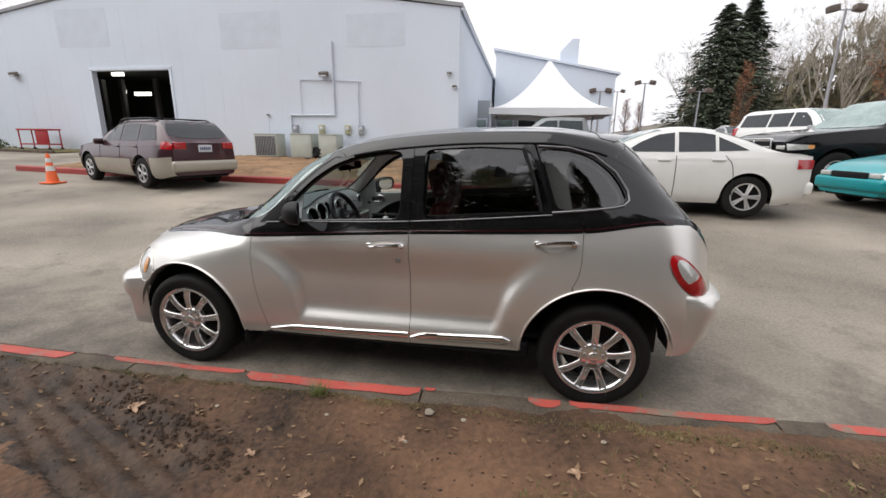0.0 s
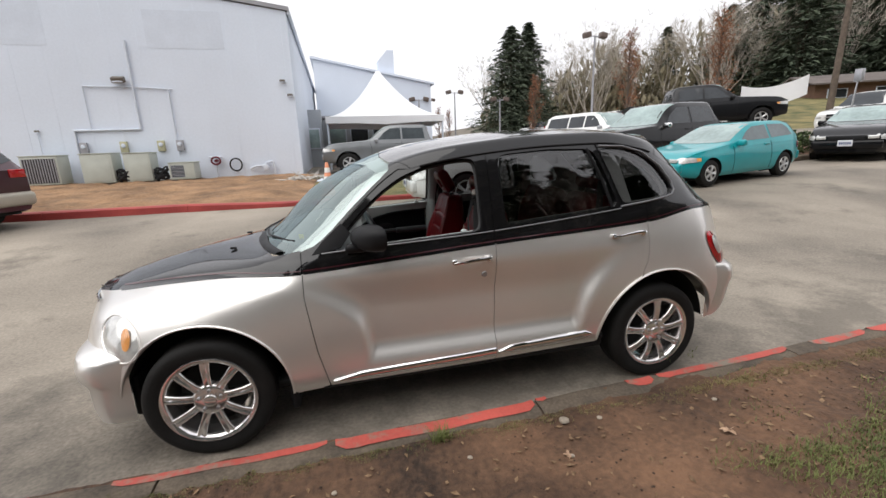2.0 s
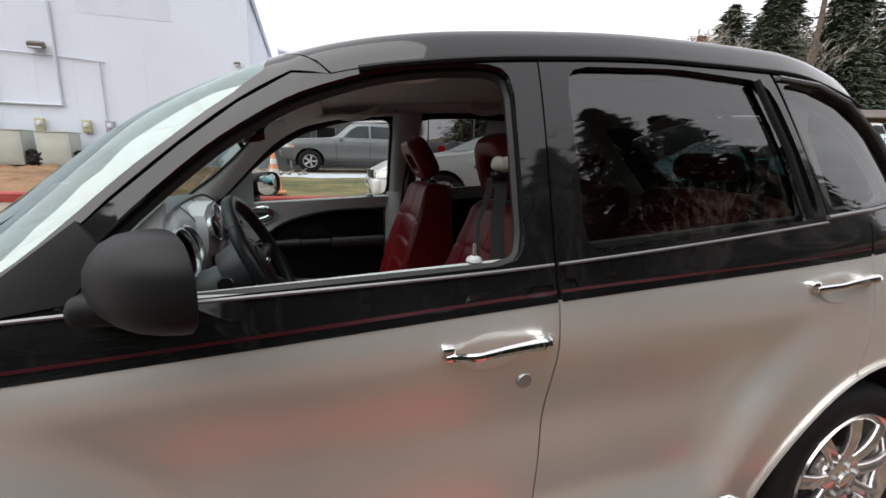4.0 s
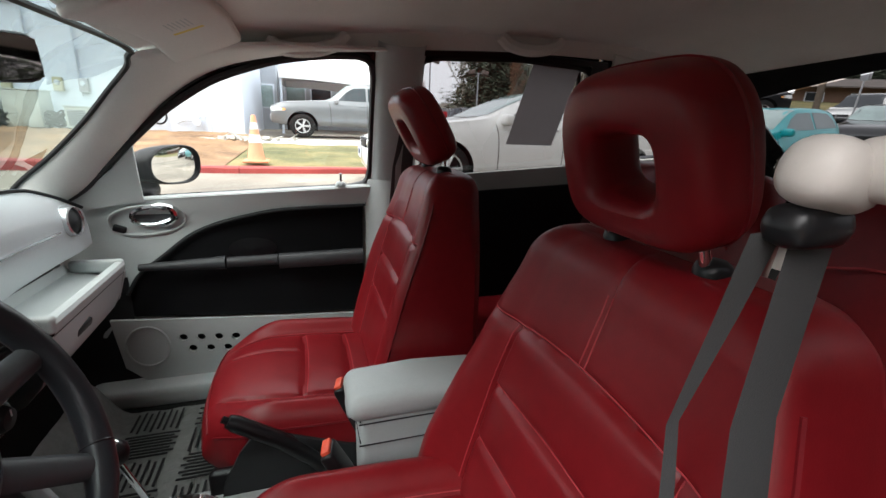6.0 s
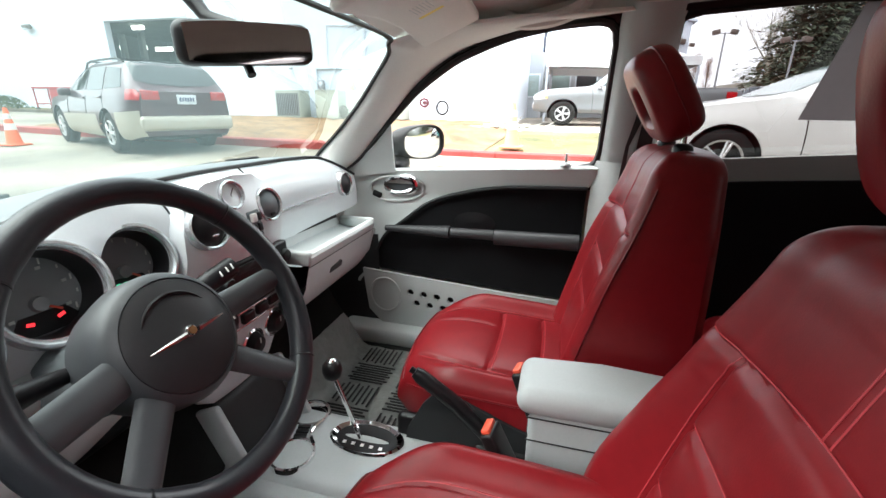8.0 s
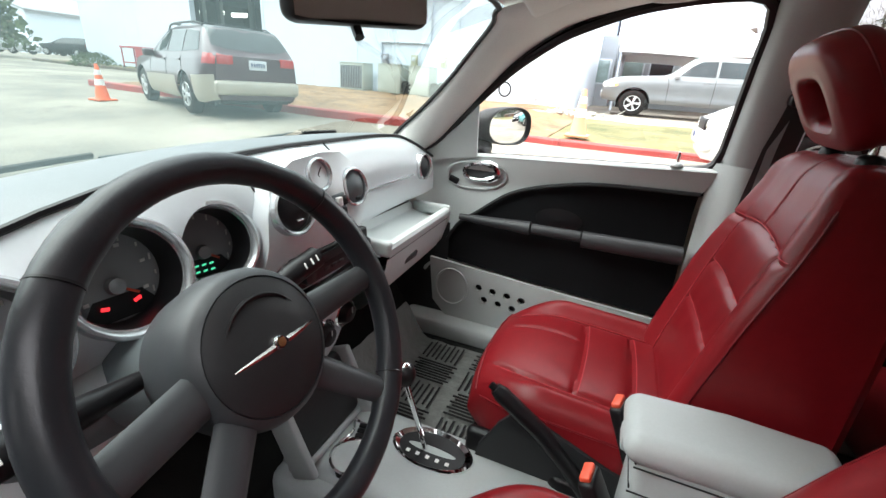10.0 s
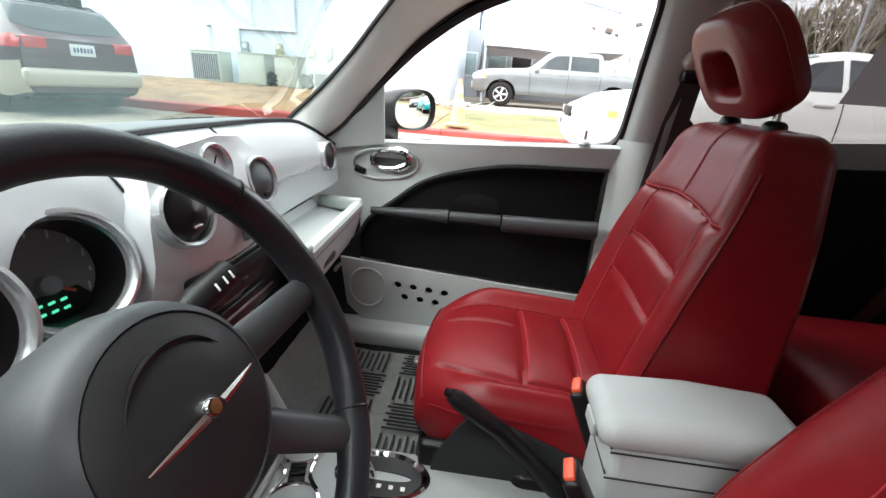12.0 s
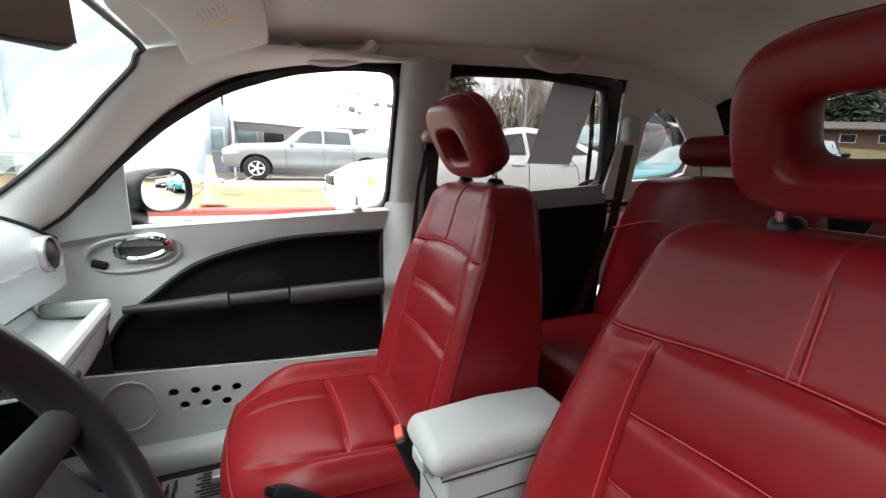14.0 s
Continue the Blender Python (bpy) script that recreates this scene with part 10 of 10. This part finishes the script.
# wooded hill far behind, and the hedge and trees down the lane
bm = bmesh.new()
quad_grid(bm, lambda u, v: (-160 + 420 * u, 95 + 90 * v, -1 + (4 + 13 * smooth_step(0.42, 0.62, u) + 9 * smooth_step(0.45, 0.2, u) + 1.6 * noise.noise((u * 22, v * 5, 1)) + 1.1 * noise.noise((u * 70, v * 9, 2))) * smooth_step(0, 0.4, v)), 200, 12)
# distance haze is put into the hill's pale colour
tagged(part("wooded_hill", bm, mat("hazed_far_woods", (0.13, 0.115, 0.085), 0.95, 0, 0.45, 0.06, 1.2, second=(0.25, 0.22, 0.18))), "hazy wooded hill in the distance", "hill", kind="structure")
bm = bmesh.new()
for k in range(5200):
    a, h = rt.uniform(0, 6.283), 7.6 * rt.random() ** 0.8
    r = (3.7 - 0.36 * h) * math.sqrt(rt.uniform(0.35, 1)) * (1 + 0.18 * noise.noise((a * 2, h, 3)))
    c = Vector((-37.0 + r * math.cos(a), 14.0 + r * math.sin(a), ground_z(-37, 14) + 0.5 + h))
    s = rt.uniform(0.12, 0.26)
    p, q = Vector((rt.gauss(0, 1), rt.gauss(0, 1), rt.gauss(0, 1))).normalized() * s, Vector((rt.gauss(0, 1), rt.gauss(0, 1), rt.gauss(0, 1))).normalized() * s
    bm.faces.new([bm.verts.new(c - p), bm.verts.new(c + q), bm.verts.new(c + p), bm.verts.new(c - q)])
lane_tree = thing("lane_tree", pose(0, 0, 0), "dense green evergreen tree beside the lane", "tree")
part("crown", bm, M["hedge"], lane_tree, smooth=False)
bm = bmesh.new()
tube(bm, [(-37, 14, 0.7), (-37, 14, 7.0)], [0.22, 0.05], 8)
part("trunk", bm, M["bark"], lane_tree)
# brown wooded slope at the end of the lane
bm = bmesh.new()
slope_z = lambda u, v: 1.0 + (19 + 3 * noise.noise((u * 9, v * 4, 3))) * smooth_step(0, 0.7, v) * smooth_step(0, 0.15, u) * smooth_step(0, 0.2, 1 - u)
quad_grid(bm, lambda u, v: (-190 + 125 * u, 48 + 30 * v, slope_z(u, v)), 60, 12)
tagged(part("wooded_slope", bm, mat("winter_slope", (0.2, 0.15, 0.1), 0.95, 0, 0.4, 0.2, 3, second=(0.34, 0.28, 0.2))), "brown wooded slope at the end of the lane", "hill", kind="structure")
for k in range(14):
    u, v = 0.3 + 0.045 * k, rt.uniform(0.25, 0.6)
    copy_thing(rt.choice(bare), Matrix.Translation((-190 + 125 * u, 48 + 30 * v, slope_z(u, v))) @ Matrix.Rotation(rt.uniform(0, 6), 4, "Z") @ Matrix.Diagonal((0.9, 0.9, 0.9, 1)))


def shrub(x, y, w, h, n, label):
    t = thing("shrub", at(x, y), label, "shrub", "shrubs")
    bm = bmesh.new()
    for _ in range(n):
        a, e = rt.uniform(0, 6.283), rt.uniform(0, 1.5)
        rr = rt.uniform(0.6, 1.0) * (1 + 0.2 * noise.noise((a * 2, e * 3, x)))
        c = Vector((w * rr * math.cos(a) * math.cos(e), w * 0.8 * rr * math.sin(a) * math.cos(e), h * rr * math.sin(e)))
        s = rt.uniform(0.03, 0.08)
        p, q = Vector((rt.gauss(0, 1), rt.gauss(0, 1), rt.gauss(0, 1))).normalized() * s, Vector((rt.gauss(0, 1), rt.gauss(0, 1), rt.gauss(0, 1))).normalized() * s
        bm.faces.new([bm.verts.new(c - p), bm.verts.new(c + q), bm.verts.new(c + p), bm.verts.new(c - q)])
    part("crown", bm, M["hedge"], t, smooth=False)
    bm = bmesh.new()
    for k in range(5):
        tube(bm, [(0, 0, -0.05), (0.4 * w * math.cos(k * 1.3), 0.4 * w * math.sin(k * 1.3), h * 0.6)], [0.02, 0.008], 4)
    part("stem", bm, M["bark"], t)


shrub(-26.0, 14.6, 1.35, 0.7, 900, "low green shrub by the warehouse corner")
shrub(12.6, 8.4, 1.0, 0.9, 900, "green shrub on the planted island")
shrub(14.0, 8.9, 1.1, 1.0, 900, "green shrub on the planted island")
shrub(15.6, 9.3, 1.0, 0.8, 800, "green shrub on the planted island")
# white building down the lane
lane = thing("lane_building", pose(0, 0, 0), "low white building with a dark opening down the lane", "building", kind="structure")
part("wall", slab([[(-82, 0.9), (-69.6, 0.9), (-69.6, 7.3), (-72, 7.85), (-82, 5.4)], [(-69.6, 4.7), (-65, 4.7), (-65, 6.25), (-69.6, 7.3)], [(-65, 0.9), (-62.2, 0.9), (-62.2, 5.5), (-65, 6.25)]], 30, 30.3), M["wall_white"], lane, smooth=False)
part("wall", box((-62.4, 36.2, 3.2), (0.3, 11.8, 4.6), 0.0), M["wall_white"], lane, smooth=False)
part("wall", box((-72.1, 42.2, 3.2), (19.7, 0.3, 4.6), 0.0), M["wall_white"], lane, smooth=False)
part("roof", slab([[(-72, 7.87), (-61.7, 5.42), (-61.7, 5.62), (-72, 8.1), (-82.3, 5.62), (-82.3, 5.42)]], 29.7, 42.5), M["roof_grey"], lane, smooth=False)
part("inner_floor", box((-72.2, 36.2, 1.0), (19, 11.6, 0.2), 0.0), M["dark"], lane, smooth=False)
bm = kerb_length(-30.2, -21.2, lambda x: 14.05, lambda x: ground_z(x, 14.05), 0.17, 0.14, "kerb", None)
tagged(part("corner_kerb", bm, M["kerb"]), "grey kerb round the planting by the warehouse corner", "kerb", kind="structure")
bed("corner_bed", -30.2, -21.2, lambda x: 14.22, lambda x: 15.98, M["turf"], 0.12, 0.04, "patchy grass bed along the white wall")


# lamp posts with twin heads
def lamp_post(x, y, h, label="tall lamp post with twin square heads"):
    t = thing("lamp_post", at(x, y), label, "street lamp", "lamp posts")
    bm = bmesh.new()
    tube(bm, [(0, 0, -0.2), (0, 0, h)], [0.09, 0.06], 8)
    part("pole", bm, M["roof_grey"], t)
    for sg in (-1, 1):
        part("arm", box((sg * 0.3, 0, h - 0.05), (0.5, 0.06, 0.06), 0.01), M["roof_grey"], t)
        part("head", box((sg * 0.62, 0, h + 0.02), (0.5, 0.45, 0.34), 0.05, Matrix.Rotation(radians(12 * sg), 3, "Y")), mat("brown_lamp_head", (0.12, 0.09, 0.075), 0.6), t)


lamp_post(17.5, 25.5, 7.0)
lamp_post(11.4, 40, 5.7)
lamp_post(12.0, 55, 6.5)
lamp_post(14.6, 36, 4.2)
lamp_post(7.0, 36, 4.9)
# utility pole, sign post and white banner on the slope
t = thing("utility_pole", at(30.5, 19.0), "weathered wooden utility pole", "pole")
bm = bmesh.new()
tube(bm, [(0, 0, -0.3), (0.3, 0, 11)], [0.2, 0.13], 10)
part("shaft", bm, M["bark"], t)
bm = bmesh.new()
tube(bm, [(-1.1, 0, 10.2), (1.4, 0, 10.2)], 0.07, 6)
part("cross_arm", bm, M["bark"], t)
t = thing("sign_post", at(21.0, 11.5), "thin grey sign post seen edge on", "sign")
bm = bmesh.new()
tube(bm, [(0, 0, -0.1), (0.25, 0, 3.0)], 0.035, 6)
part("post", bm, M["steel"], t)
part("plate", box((0.25, 0, 2.75), (0.16, 0.3, 0.5), 0.01), M["steel"], t)
bm = bmesh.new()
quad_grid(bm, lambda u, v: (25.0 + 4.6 * u, 20.5 - 0.5 * u + 0.15 * math.sin(5 * u), ground_z(26, 20) + 1.7 + 0.5 * u * u + (1.1 + 0.15 * u) * v - 0.25 * math.sin(math.pi * u)), 16, 5)
tagged(part("banner", bm, M["canvas"]), "white cloth banner strung from the pole", "banner")
# planted island edge, bank of grass and the long low house up the slope
bm = kerb_length(11.4, 20.0, lambda x: 7.5 + 0.1 * (x - 11), lambda x: ground_z(x, 7.5 + 0.1 * (x - 11)), 0.17, 0.16, "kerb", None)
tagged(part("island_kerb", bm, M["kerb"]), "grey kerb of the planted island", "kerb", kind="structure")
bed("island_bed", 11.4, 20.0, lambda x: 7.67 + 0.1 * (x - 11), lambda x: 10.6 + 0.1 * (x - 11), M["dirt"], 0.13, 0.05, "planted earth island")
bm = bmesh.new()
quad_grid(bm, lambda u, v: (24 + 60 * u, 14 + 30 * v - 14 * u, ground_z(24 + 60 * u, 14 + 30 * v - 14 * u) - 0.15 + (0.2 + 2.6 * smooth_step(0.1, 0.8, v)) * smooth_step(0, 0.08, u) * smooth_step(0, 0.2, 1 - v)), 30, 16)
tagged(part("grass_bank", bm, M["turf"]), "green grass bank up the slope", "ground", kind="structure")
house = thing("long_house", Matrix.Translation((53, 26, 3.9)) @ Matrix.Rotation(radians(-28), 4, "Z") @ Matrix.Diagonal((0.85, 0.8, 0.62, 1)), "long low brown house with a shallow roof up the slope", "house", kind="structure")
wood = mat("brown_house_boards", (0.16, 0.09, 0.06), 0.8, 0, 0.2, 2, 20)
part("wall", box((0, 0, 1.5), (26, 8, 3.0), 0.0), wood, house, smooth=False)
bm = bmesh.new()
q = [(-5.2, 3.0), (0, 4.7), (5.2, 3.0), (5.2, 2.8), (0, 4.45), (-5.2, 2.8)]
a = [bm.verts.new((-13.8, y, z)) for y, z in q]
b2 = [bm.verts.new((13.8, y, z)) for y, z in q]
bm.faces.new(a)
bm.faces.new(b2[::-1])
for i in range(6):
    bm.faces.new((a[i], b2[i], b2[(i + 1) % 6], a[(i + 1) % 6]))
bmesh.ops.recalc_face_normals(bm, faces=bm.faces)
part("roof", bm, mat("brown_shingle_roof", (0.13, 0.11, 0.1), 0.9, 0, 0.2, 1, 20), house, smooth=False)
for k in range(6):
    w = part("window", box((-11 + 4.2 * k, -4.02, 1.6), (1.8, 0.1, 1.3), 0.02), M["wall_white"], house)
    part("pane", box((-11 + 4.2 * k, -4.08, 1.6), (1.6, 0.02, 1.1), 0.0), M["dark_glass"], w)
